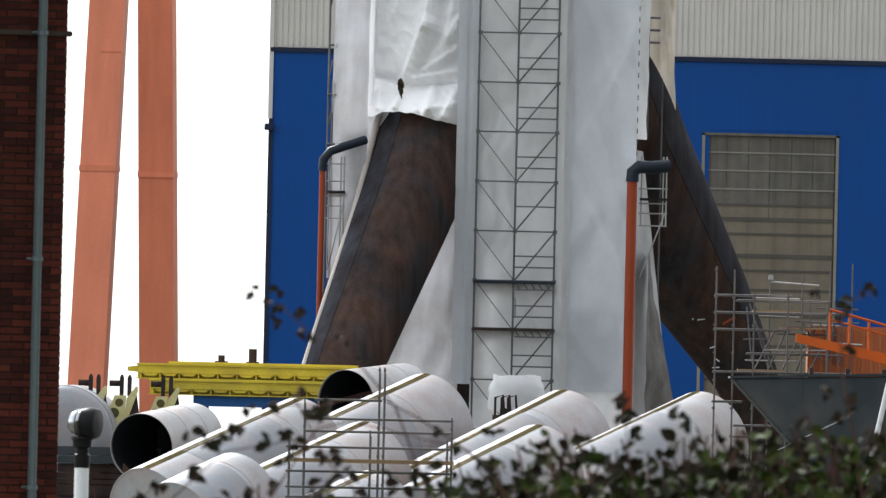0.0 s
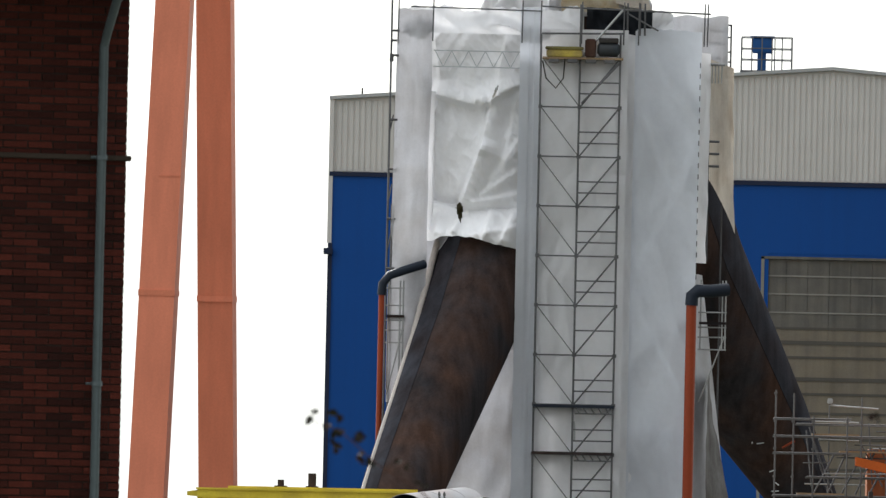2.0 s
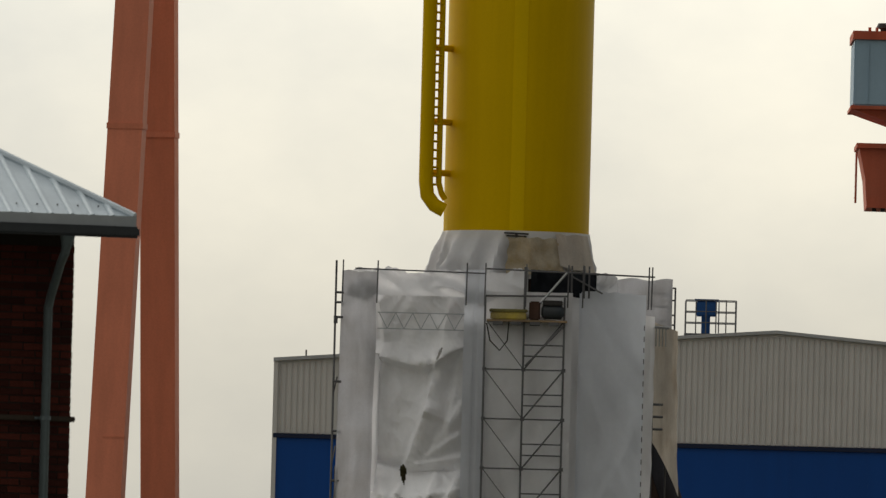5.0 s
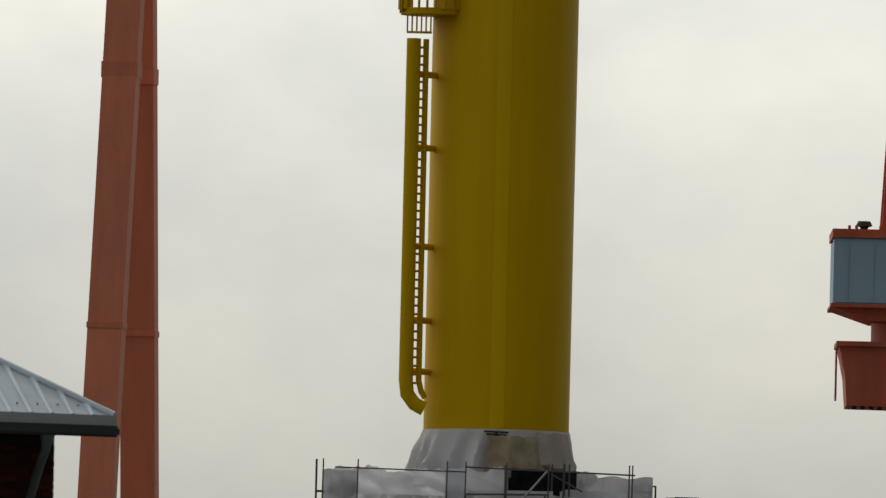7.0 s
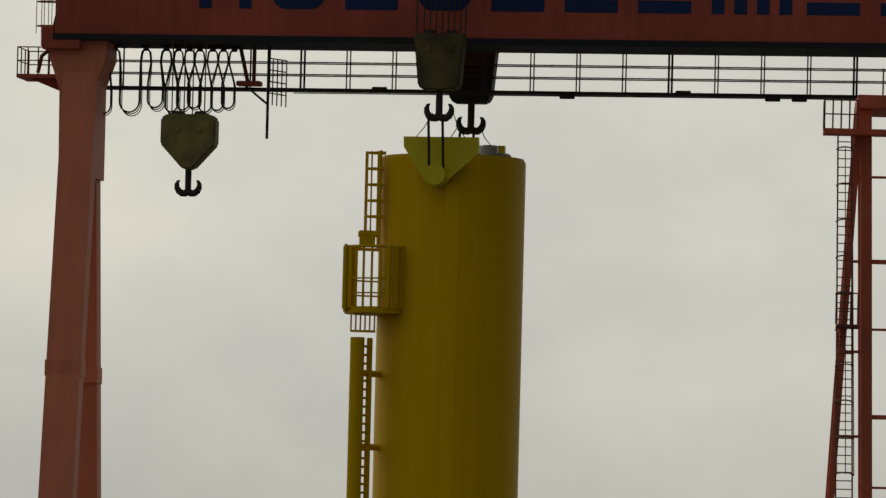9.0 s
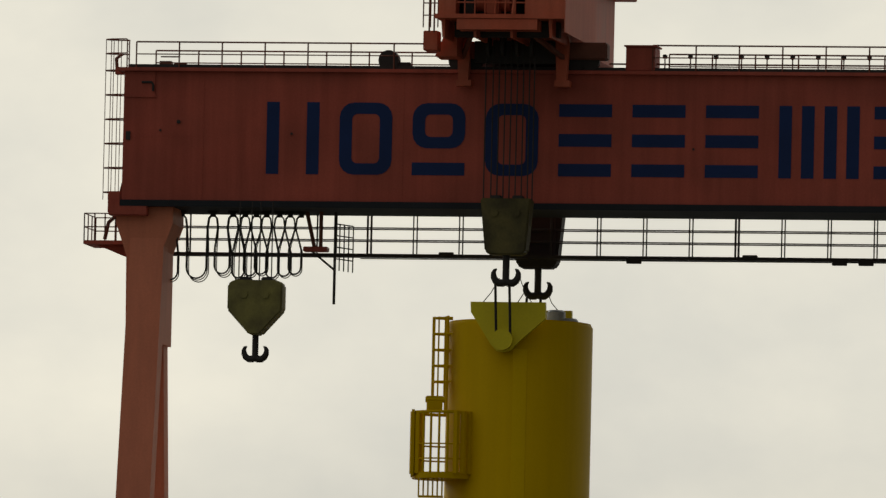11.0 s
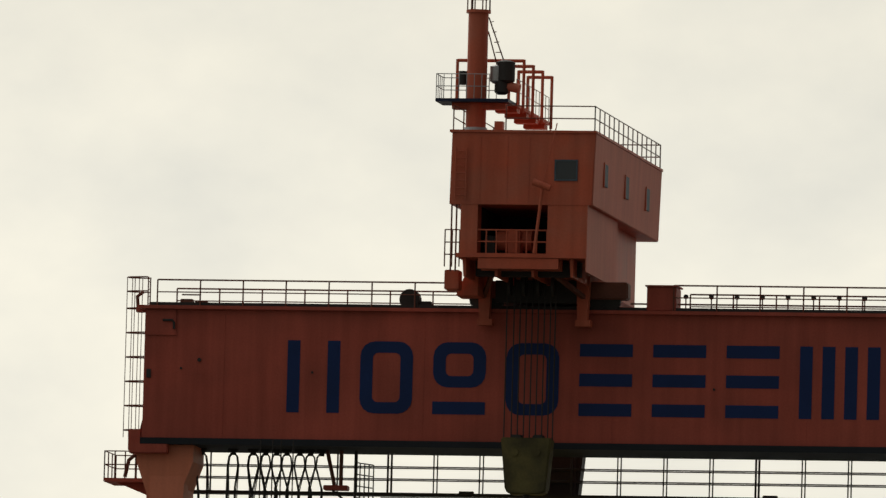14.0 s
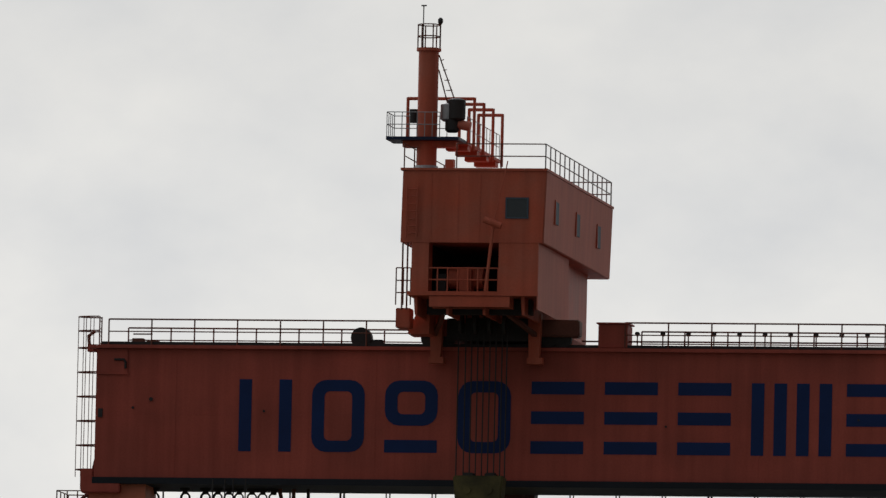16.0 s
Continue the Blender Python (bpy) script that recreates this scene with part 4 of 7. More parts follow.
def tripod_column():
    col = part("column", sweep(bmesh.new(), [(0, 0, 29.4), (0, 0, 52.97), (0, 0, 53.08)], [R, R, R - 0.06], 96), YELLOW, tripod, "glossy signal-yellow column", True)
    # base coloured dark, so tears in the sheeting show shade behind
    part("column_base", sweep(bmesh.new(), [(0, 0, 8), (0, 0, 29.4)], R - 0.03, 64), RUST, tripod, "column base under the sheeting, dark for the shade inside", True)
    # raised strip down the front: the column's highlight painted in lighter yellow
    bm = bmesh.new()
    ring = [(R + 0.015, k) for k in (-5.5, -4, -2, 0, 2, 4, 5.5)] + [(R - 0.06, k) for k in (5.5, 0, -5.5)]
    rows = [[bm.verts.new((r * math.sin(radians(k)), -r * math.cos(radians(k)), z)) for r, k in ring] for z in (29.75, 51.9)]
    n = len(ring)
    for k in range(n):
        bm.faces.new((rows[0][k], rows[0][(k + 1) % n], rows[1][(k + 1) % n], rows[1][k]))
    bm.faces.new(rows[0][::-1])
    bm.faces.new(rows[1])
    bmesh.ops.recalc_face_normals(bm, faces=bm.faces[:])
    part("weld_seam", bm, YELLOWGLEAM, col, "lighter vertical strip, the column's highlight put into its colour", True)
    part("top_rim", sweep(bmesh.new(), [(0, 0, 53.08), (0, 0, 53.14)], R - 0.08, 64), YELLOW, col)
    for a, zz in ((1.45, 53.75), (1.98, 53.42)):
        part("vent_cap", sweep(bmesh.new(), [(a, 0.6, 53.1), (a, 0.6, zz - 0.08), (a, 0.6, zz)], [0.38, 0.38, 0.3], 16), GALV, col, "grey vent cap on the column top", True)
    part("vent_cap", sweep(bmesh.new(), [(0.6, -1.2, 53.1), (0.6, -1.2, 53.6)], 0.38, 16), GALV, col, "", True)
    turn = Matrix.Rotation(radians(-10), 4, "Z")
    for yy, top in ((-3.2, 53.78), (3.2, 53.9)):
        bm = prism(bmesh.new(), [(-1.5, top), (1.58, top), (1.6, top - 0.65), (0.5, top - 1.62), (0.2, top - 1.95), (-0.1, top - 2.05), (-0.4, top - 1.98), (-0.62, top - 1.75), (-1.48, top - 0.42)], yy - 0.14, yy + 0.14)
        bm.transform(turn)
        lug = part("lifting_lug", bm, LUGYEL, tripod, "yellow-green plate lifting lug")
        bm = sweep(bmesh.new(), [(-0.12, yy - 0.5, top - 1.55), (-0.12, yy + 0.5, top - 1.55)], 0.43, 24)
        bm.transform(turn)
        part("lug_pin", bm, LUGYEL, lug, "", True)
        for dx in (-0.38, 0.2):
            bm = sweep(bmesh.new(), [(dx, yy - 0.32, top - 1.45), (dx + 0.02, yy - 0.9 if yy < 0 else yy + 0.3, 54.45)], 0.055, 8)
            bm.transform(turn)
            part("sling", bm, DARKSTEEL, lug, "dark lifting sling")
        for p, q in (((-1.0, top), (-0.35, 54.75)), ((1.0, top), (0.5, 54.75))):
            bm = sweep(bmesh.new(), [(p[0], yy, p[1]), ((p[0] + q[0]) / 2, yy - 0.1, (p[1] + q[1]) / 2 - 0.12), (q[0], yy, q[1])], 0.02, 5)
            bm.transform(turn)
            part("guy_rope", bm, DARKSTEEL, lug)
    # boat landing: fender tube, ladder and brackets
    lad = pipe("fender_tube", YELLOW, tripod, [(-2.95, -2.3, 30.55), (-3.35, -2.3, 30.75), (-3.65, -2.3, 31.15), (-3.72, -2.3, 31.7), (-3.72, -2.3, 45.6)], 0.29, 14, "yellow vertical fender tube")
    pipe("ladder_tube", YELLOW, lad, [(-2.92, -2.0, 31.0), (-3.08, -2.0, 31.25), (-3.2, -2.0, 31.7), (-3.22, -2.0, 45.6)], 0.12, 10)
    for i in range(40):
        rod("rung", YELLOW, lad, (-3.6, -2.1, 31.6 + i * 0.35), (-3.2, -2.1, 31.6 + i * 0.35), 0.05)
    for z in (44.18, 41.2, 37.18, 34.18, 32.1):
        bm = sweep(bmesh.new(), [(-3.7, -2.0, z), (-2.5, -0.75, z)], 0.14, 10)
        part("standoff", bm, YELLOW, lad, "tubular stand-off to the column", True)
    # rest platform
    pl = part("rest_platform", sweep(bmesh.new(), [(-3.04, -1.6, 46.6), (-3.04, -1.6, 46.85)], 1.25, 24), YELLOW, tripod, "round yellow rest platform", True)
    for z in (49.3, 48.0, 47.4):
        pipe("basket_ring", YELLOW, pl, [(-3.04 + 1.22 * math.cos(k * math.pi / 14), -1.6 + 1.22 * math.sin(k * math.pi / 14), z) for k in range(29)], 0.07 if z > 49 else 0.035, 6)
    for k in range(22):
        a = k * math.pi / 11
        x, y = -3.04 + 1.22 * math.cos(a), -1.6 + 1.22 * math.sin(a)
        wide = math.cos(a) < -0.7 or math.cos(a) > 0.15
        rod("basket_bar", YELLOW, pl, (x, y, 46.8), (x, y, 49.35), 0.14 if wide else 0.05)
    block("basket_panel", YELLOW, pl, -4.34, -4.22, -2.3, -0.9, 46.7, 49.4)
    block("basket_panel", YELLOW, pl, -4.22, -3.85, -0.5, -0.42, 46.8, 49.35)
    for k in range(6):
        x = -4.0 + 0.19 * k
        rod("cage_bar", YELLOW, pl, (x, -2.4 + 0.2 * math.sin(k), 45.85), (x, -2.4 + 0.2 * math.sin(k), 46.6), 0.035)
    rod("cage_rail", YELLOW, pl, (-4.02, -2.4, 45.85), (-3.0, -2.4, 45.85), 0.05)
    block("swing_gate", YELLOW, pl, -3.75, -3.1, -2.5, -2.3, 49.35, 49.95)
    rod("gate_pin", YELLOW, pl, (-3.8, -2.4, 49.8), (-3.0, -2.4, 49.8), 0.12, 8)
    # caged ladder to the top
    up = rod("upper_ladder", YELLOW, tripod, (-2.95, -1.4, 49.3), (-2.95, -1.4, 53.3), 0.06, 6, "caged ladder up to the column top")
    rod("stringer", YELLOW, up, (-3.0, -0.9, 49.3), (-3.0, -0.9, 53.3), 0.06)
    for i in range(13):
        rod("rung", YELLOW, up, (-2.95, -1.4, 49.5 + 0.3 * i), (-3.0, -0.9, 49.5 + 0.3 * i), 0.03)
    for z in (50.6, 51.25, 51.9, 52.55, 53.2):
        pipe("cage_hoop", YELLOW, up, [(-2.75 - 0.8 * math.sin(math.pi * k / 8), -1.2 - 0.5 * math.cos(math.pi * k / 8), z) for k in range(9)], 0.04, 6)
    for k in range(1, 8):
        x, y = -2.75 - 0.8 * math.sin(math.pi * k / 8), -1.2 - 0.5 * math.cos(math.pi * k / 8)
        rod("cage_bar", YELLOW, up, (x, y, 50.0), (x, y, 53.25), 0.035)


tripod_column()


def tripod_leg(pts, label):
    """Inclined conical leg from centre points and radii."""
    ps = [Vector((x - AX, y - AY, z)) for x, y, z, r in pts]
    leg = part("brace_leg", sweep(bmesh.new(), ps, [p[3] for p in pts], 48), RUST, tripod, label, True)
    return leg


FRONT_LEG = ((0.3, 688.9, 21.0, 2.6), (-0.45, 686.9, 18.4, 2.3), (-1.66, 684.0, 14.67, 2.0), (-3.9, 679.5, 8.5, 1.6), (-5.4, 675.5, 3.0, 1.5), (-5.9, 674.0, 0.0, 1.5))
legf = tripod_leg(FRONT_LEG, "dark rust-streaked conical steel leg")
REAR_LEG = ((5.4, 694.0, 23.5, 2.6), (7.3, 697.0, 18.0, 2.6), (10.75, 700.5, 11.7, 1.98), (12.6, 702.0, 8.6, 1.35), (13.6, 703.0, 6.2, 1.1), (14.6, 704.0, 0, 1.1))
legb = tripod_leg(REAR_LEG, "dark rust-brown conical steel leg")
legc = tripod_leg([(2.6, 693.0, 20.0, 2.2), (0.5, 704.0, 10.0, 1.6), (-1.0, 712.0, 0.0, 1.4)], "dark rear tripod leg")


def leg_band(leg, pts, a0, a1, mat, label):
    """A band down a leg's flank that paints the sky's sheen as colour, between two angles: 0 is its right-hand edge, 90
    the side towards the yard, 180 the left-hand edge.
    """
    ps = [Vector((x - AX, y - AY, z)) for x, y, z, r in pts]
    bm = bmesh.new()
    rows = []
    for i, p in enumerate(ps):
        d = (ps[min(i + 1, len(ps) - 1)] - ps[max(i - 1, 0)]).normalized()
        side = d.cross(Vector((0, 1, 0))).normalized()
        if side.x < 0:
            side = -side
        out = side.cross(d).normalized()
        if out.y > 0:
            out = -out
        rows.append([bm.verts.new(p + (pts[i][3] + off) * (math.cos(radians(a)) * side + math.sin(radians(a)) * out)) for off, k in ((0.02, 1), (-0.05, -1)) for a in [a0 + (a1 - a0) * j / 6 for j in range(7)][::k]])
    n = len(rows[0])
    for r0, r1 in zip(rows, rows[1:]):
        for k in range(n):
            bm.faces.new((r0[k], r0[(k + 1) % n], r1[(k + 1) % n], r1[k]))
    bm.faces.new(rows[0])
    bm.faces.new(rows[-1][::-1])
    bmesh.ops.recalc_face_normals(bm, faces=bm.faces[:])
    part("coated_band", bm, mat, leg, label, True)


leg_band(legf, FRONT_LEG, 128, 176, LEGBAND, "blue-grey band along the leg, sky sheen in its colour")
leg_band(legb, REAR_LEG, 12, 52, LEGBAND, "blue-grey band along the leg, sky sheen in its colour")
# pale bevelled edge and weld marks on the front leg
bm = sweep(bmesh.new(), [(-2.53 - AX, 685.6 - AY, 19.3), (-2.77 - AX, 685.2 - AY, 18.4), (-3.62 - AX, 682.9 - AY, 14.67), (-5.41 - AX, 678.5 - AY, 8.5), (-6.66 - AX, 675.0 - AY, 3.4)], [0.13, 0.13, 0.13, 0.13, 0.12], 10)
part("edge_strip", bm, RUSTEDGE, legf, "pale grey edge strip along the leg", True)
for x, y, z, dx in ((-2.5, 685.3, 16.6, 0.5), (-3.25, 683.2, 14.0, 0.55), (-3.9, 680.9, 11.4, 0.45), (-0.3, 684.3, 15.6, 0.25), (-1.7, 682.0, 13.6, 0.3)):
    bm = sweep(bmesh.new(), [(x - AX, y - AY - 0.15, z), (x + dx - AX, y - AY - 0.45, z + 0.06)], 0.035, 6)
    part("weld_mark", bm, REDPIPE, legf, "orange chalk and weld mark")
for x, z, dx, dz in ((9.95, 13.1, 0.6, 0.3), (10.2, 13.0, 0.25, 0.35), (11.6, 10.6, 0.5, 0.3)):
    bm = sweep(bmesh.new(), [(x - AX, 698.35 - AY, z), (x + dx - AX, 698.45 - AY, z + dz)], 0.05, 6)
    part("chalk_mark", bm, REDPIPE, legb, "orange chalk mark")
for x, z, dx, dz in ((10.1, 11.55, 0.45, -0.3), (10.45, 11.1, -0.1, -0.35), (10.55, 10.75, 0.3, 0.05), (11.1, 9.6, 0.25, 0.1), (11.3, 9.2, 0.2, -0.15), (11.2, 8.8, 0.3, 0.02)):
    bm = sweep(bmesh.new(), [(x - AX, 698.75 - AY, z), (x + dx - AX, 698.75 - AY, z + dz)], 0.025, 6)
    part("chalk_mark", bm, WHITEPOST, legb, "white chalk mark")

# ---- sheeting round the tripod's upper part ----


def sheet(name, mat, fn, nu, nv, label, thick=0.02, group="protective sheets", tears=()):
    """A hung sheet: fn(u, v) gives its points, u across, v down."""
    bm = bmesh.new()
    g = [[bm.verts.new(fn(i / nu, j / nv)) for i in range(nu + 1)] for j in range(nv + 1)]
    for a, b in zip(g, g[1:]):
        for i in range(nu):
            bm.faces.new((a[i], b[i], b[i + 1], a[i + 1]))
    for cx, cz, rx, rz, tilt in tears:
        hole = []
        for f in bm.faces:
            p = f.calc_center_median()
            dx, dz = p.x - cx - tilt * (p.z - cz), p.z - cz
            if (dx / (rx * (0.62 + 0.38 * dz / rz))) ** 2 + (dz / rz) ** 2 < 1 and abs(dz) < rz:
                hole.append(f)
        bmesh.ops.delete(bm, geom=hole, context="FACES")
    bmesh.ops.solidify(bm, geom=bm.faces[:], thickness=thick)
    return tagged(part(name, bm, mat, None, "", True), label, "sheet", group)


def n2(x, z, s=1.0, k=0.0):
    return noise.noise(Vector((x * s, z * s, k)))


def ridge(x, z, s, k):
    return 1 - 2 * abs(noise.noise(Vector((x * s, z * s * 0.6, k))))


TY = 684.6


def left_strip(u, v):
    z = 28.0 - 16.0 * v
    x = -4.52 - 0.16 * v + u * (1.45 + 0.06 * n2(z, 3, 0.5))
    if v == 0:
        z -= 0.12 + 0.1 * n2(x, 1, 2)
    y = TY - 0.6 + 0.14 * n2(x, z, 0.7, 1) - 0.05 * ridge(x * 2 - 0.5 * z, z * 0.6, 1.1, 5) - 0.12 * ridge(x + 0.5 * z, z * 0.4, 0.8, 4) + 0.25 * max(0, u - 0.9) * 5
    return (x, y, z)


# dirt and corner shade are both put into this film's grey
sheet("protective_sheet", GREYSHEET, left_strip, 18, 80, "bluish-grey film on the scaffold corner, dirt and shade in its tone")


def fold(x, z, a, b, sharp, broad, depth):
    """A crease along a to b (x, z): steep on its right-hand side, broad on the other."""
    ax, az = a
    dx, dz = b[0] - ax, b[1] - az
    L = math.hypot(dx, dz)
    t = ((x - ax) * dx + (z - az) * dz) / (L * L)
    d = ((x - ax) * dz - (z - az) * dx) / L
    fade = max(0.0, min(1.0, (t + 0.08) / 0.2)) * max(0.0, min(1.0, (1.08 - t) / 0.2))
    return 1.5 * depth * fade * math.exp(-(d / (sharp if d > 0 else broad)) ** 2)


FOLDS = (
    ((-3.15, 24.55), (-1.1, 24.05), 0.14, 0.55, 0.40), ((-1.15, 24.05), (0.45, 25.0), 0.14, 0.5, 0.40),
    ((-0.08, 26.9), (-0.66, 24.2), 0.09, 0.4, 0.26), ((-0.62, 24.4), (-1.1, 22.2), 0.10, 0.6, 0.34), ((-1.0, 22.6), (-1.85, 20.0), 0.08, 0.7, 0.46),
    ((0.46, 25.0), (-0.1, 21.4), 0.13, 0.4, 0.10), ((0.50, 22.8), (-0.75, 20.6), 0.14, 0.36, 0.09), ((0.50, 21.5), (-1.1, 20.35), 0.12, 0.30, 0.10),
    ((0.50, 20.5), (-1.5, 20.1), 0.10, 0.26, 0.12), ((-3.0, 24.3), (-3.05, 20.9), 0.10, 0.35, 0.26), ((-2.2, 23.8), (-2.3, 20.4), 0.16, 0.5, 0.12),
    ((-3.05, 27.0), (-2.75, 25.2), 0.10, 0.4, 0.22), ((-1.7, 27.0), (-1.9, 24.9), 0.16, 0.4, 0.10), ((0.45, 19.95), (-1.7, 19.85), 0.09, 0.22, -0.15),
    ((-3.1, 20.3), (-1.9, 20.0), 0.10, 0.22, -0.30), ((-0.55, 19.9), (-0.95, 18.6), 0.08, 0.3, 0.16), ((0.3, 19.7), (-0.2, 18.5), 0.08, 0.3, 0.16),
    ((-1.85, 19.5), (-2.2, 18.9), 0.07, 0.25, 0.16), ((0.45, 19.2), (-1.4, 18.85), 0.07, 0.2, 0.14), ((-2.7, 19.7), (-2.85, 18.8), 0.07, 0.25, 0.14),
)


def draped(u, v):
    edge = 18.85 - 0.5 * max(0, u - 0.3) / 0.7 - 0.25 * max(0, 0.25 - u) / 0.25 - (0.07 * abs(math.sin(u * 5 + 0.6)) + 0.10 * n2(u * 9, 1)) * v ** 8
    z = 27.2 + (edge - 27.2) * v
    x = -3.2 + u * 3.72 + 0.14 * n2(z, u * 3, 0.7, 3)
    h = math.sin(math.pi * u)
    y = TY + 0.75
    y -= 0.35 * h * math.exp(-((z - 22.0) / 1.6) ** 2)
    y -= 1.75 * h ** 0.3 * math.exp(-((z - 18.5) / 1.0) ** 2) + 0.5 * max(0.0, u - 0.4) * math.exp(-((z - 19.3) / 1.2) ** 2)
    for f in FOLDS:
        y -= fold(x, z, *f)
    y -= 0.12 * ridge(x - 0.3 * z, z, 1.1, 9) + 0.06 * ridge(x + 0.4 * z, z, 2.2, 10) + 0.02 * ridge(x, z, 6.0, 11) + 0.15 * n2(x, z, 0.45, 2)
    return (x, y, z)


drape = sheet("protective_sheet", SHEET, draped, 90, 200, "slack torn white tarpaulin in deep folds round a leg", 0.02, "protective sheets", ((-0.58, 24.5, 0.08, 0.4, 0.35), (-1.86, 19.72, 0.19, 0.42, -0.1)))


# dark patch added behind the tear, so the hole looks shaded
def tear_shade(u, v):
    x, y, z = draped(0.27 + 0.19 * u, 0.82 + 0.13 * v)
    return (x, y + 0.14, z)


sheet("sheet_lining", DARKBLOCK, tear_shade, 10, 12, "dark brown patch added for the shade inside the tarpaulin's tear")


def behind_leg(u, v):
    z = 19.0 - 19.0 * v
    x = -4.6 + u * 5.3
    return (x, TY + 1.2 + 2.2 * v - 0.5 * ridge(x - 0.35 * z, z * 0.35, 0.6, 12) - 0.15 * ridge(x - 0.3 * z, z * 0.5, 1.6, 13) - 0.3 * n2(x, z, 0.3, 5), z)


# this sheet's grey holds the shade it hangs in
sheet("protective_sheet", GREYSHEET, behind_leg, 40, 60, "creased grey tarpaulin behind the inclined leg, shade in its colour")


def narrow_strip(u, v):
    z = 28.05 - 20.2 * v
    x = 0.44 + u * (0.82 + 0.05 * v)
    return (x, TY - 0.9 + 0.05 * (abs(u - 0.55) < 0.12) + 0.02 * n2(x, z, 1.5, 6) + 0.03 * math.sin(z * 1.3), z)


sheet("protective_sheet", SHEETBLUE, narrow_strip, 14, 60, "narrow bluish film strip along a scaffold standard")


def bay_back(u, v):
    z = 27.2 - 27.0 * v
    x = 1.2 + u * 3.6
    return (x, TY - 0.42 - 0.2 * ridge(x + 0.3 * z, z * 0.5, 0.7, 21) - 0.09 * ridge(x - 0.4 * z, z, 1.6, 22) - 0.15 * n2(x, z, 0.5, 8) - 0.3 * max(0, u - 0.45) - 0.25 * u, z)


sheet("protective_sheet", SHEET, bay_back, 44, 110, "wrinkled white tarpaulin behind the scaffold bay")


def seam_strip(u, v):
    z = 27.0 - 19.5 * v
    x = 4.5 + u * 0.72
    return (x, TY - 0.15 - 0.06 * ridge(x * 2, z, 0.9, 25) + 0.05 * n2(x, z, 1.2, 4), z)


sheet("protective_sheet", SHEET, seam_strip, 10, 80, "white tarpaulin strip with a stitched edge")


def right_panel(u, v):
    z = 27.25 - 19.6 * v + (0.06 * math.sin(u * 5) + 0.1 * n2(u * 6, 1, 1.0, 30)) * max(0, 1 - v * 20)
    x = 5.15 + u * (2.62 - 0.12 * v)
    y = TY - 0.5 - 0.3 * u + 0.12 * n2(x, z, 0.6, 31) - fold(x, z, (5.3, 26.6), (7.7, 23.6), 0.12, 0.4, 0.07) - fold(x, z, (5.4, 24.0), (7.3, 19.5), 0.14, 0.45, 0.06) - fold(x, z, (7.6, 22.0), (5.4, 17.5), 0.14, 0.4, 0.05) - fold(x, z, (5.3, 16.5), (7.5, 12.2), 0.14, 0.45, 0.06) - 0.13 * ridge(x + z * 0.6, z * 0.5, 0.6, 33) - 0.08 * ridge(x - z * 0.5, z, 0.5, 34) - 0.03 * ridge(x * 0.6, z * 2.6, 1.0, 35) - 0.02 * ridge(x * 2, z * 2, 1.5, 36)
    return (x, y, z)


sheet("protective_sheet", SHEETBLUE, right_panel, 34, 110, "smooth bluish-white film panel with slanting creases")


def stitched(u, v):
    z = 27.2 - 19.4 * v
    return (5.08 + u * 0.1, TY - 0.68 + 0.01 * n2(u, z, 3), z)


sheet("sheet_seam", SHEETBLUE, stitched, 2, 60, "pale lapped seam between two sheets")


def skirt_bottom(u, v):
    z = 11.2 - 11.0 * v
    x = 5.1 + u * 2.5
    return (x, TY - 0.5 - 0.5 * v * v - 0.1 * ridge(x, z * 0.4, 0.9, 41), z - 0.06 * math.sin(u * 9) * (v == 0))


sheet("protective_sheet", SHEET, skirt_bottom, 24, 40, "lower white sheet lapped under the film panel")


def right_return(u, v):
    top = 26.3 - 0.35 * u
    low = 21.6 - 2.4 * u ** 1.5
    z = top + (low - top) * v
    x = 7.85 + (1.33 + 0.16 * v * v) * u + 0.06 * n2(z, u, 0.8, 51)
    return (x, TY + 2.0 + 4.0 * u - 0.3 * ridge(x * 1.2 + 0.35 * z, z * 0.3, 0.9, 52) - 0.1 * ridge(x * 2, z, 1.2, 53), z)


sheet("protective_sheet", SHEETDIRTY, right_return, 30, 60, "stained beige tarpaulin on the return side")


def right_lower(u, v):
    z = 17.5 - 17.3 * v
    x = 7.7 + (0.35 + 1.35 * min(1, v * 1.6)) * u
    return (x, TY + 2.5 + 3 * u - 0.35 * ridge(x * 1.2, z * 0.25, 0.9, 55), z)


sheet("protective_sheet", GREYSHEET, right_lower, 24, 60, "stained grey-beige tarpaulin hanging beside the rear leg")


def side_drape(u, v):
    z = 13.4 - 13.2 * v
    x = 8.32 + (0.12 + 0.2 * max(0.0, 12.6 - z)) * u + 0.08 * n2(z, u, 1.0, 81)
    return (x, TY + 2.0 + 2.2 * u - 0.4 * ridge(x * 1.3 - 0.25 * z, z * 0.2, 0.9, 82) - 0.12 * ridge(x * 2, z, 1.0, 83), z)


sheet("protective_sheet", DRAPE, side_drape, 26, 60, "dark grey drape hanging beside the rear leg")


def right_flap(u, v):
    z = 26.4 - 8.5 * v
    return (7.72 + 0.46 * u * (1 - 0.15 * v * v) + 0.06 * n2(z, u, 1.2, 57), TY + 0.2 + 1.0 * u - 0.1 * ridge(u * 2, z, 0.8, 58), z)


sheet("protective_sheet", SHEET, right_flap, 10, 40, "torn white tarpaulin flap at the corner")


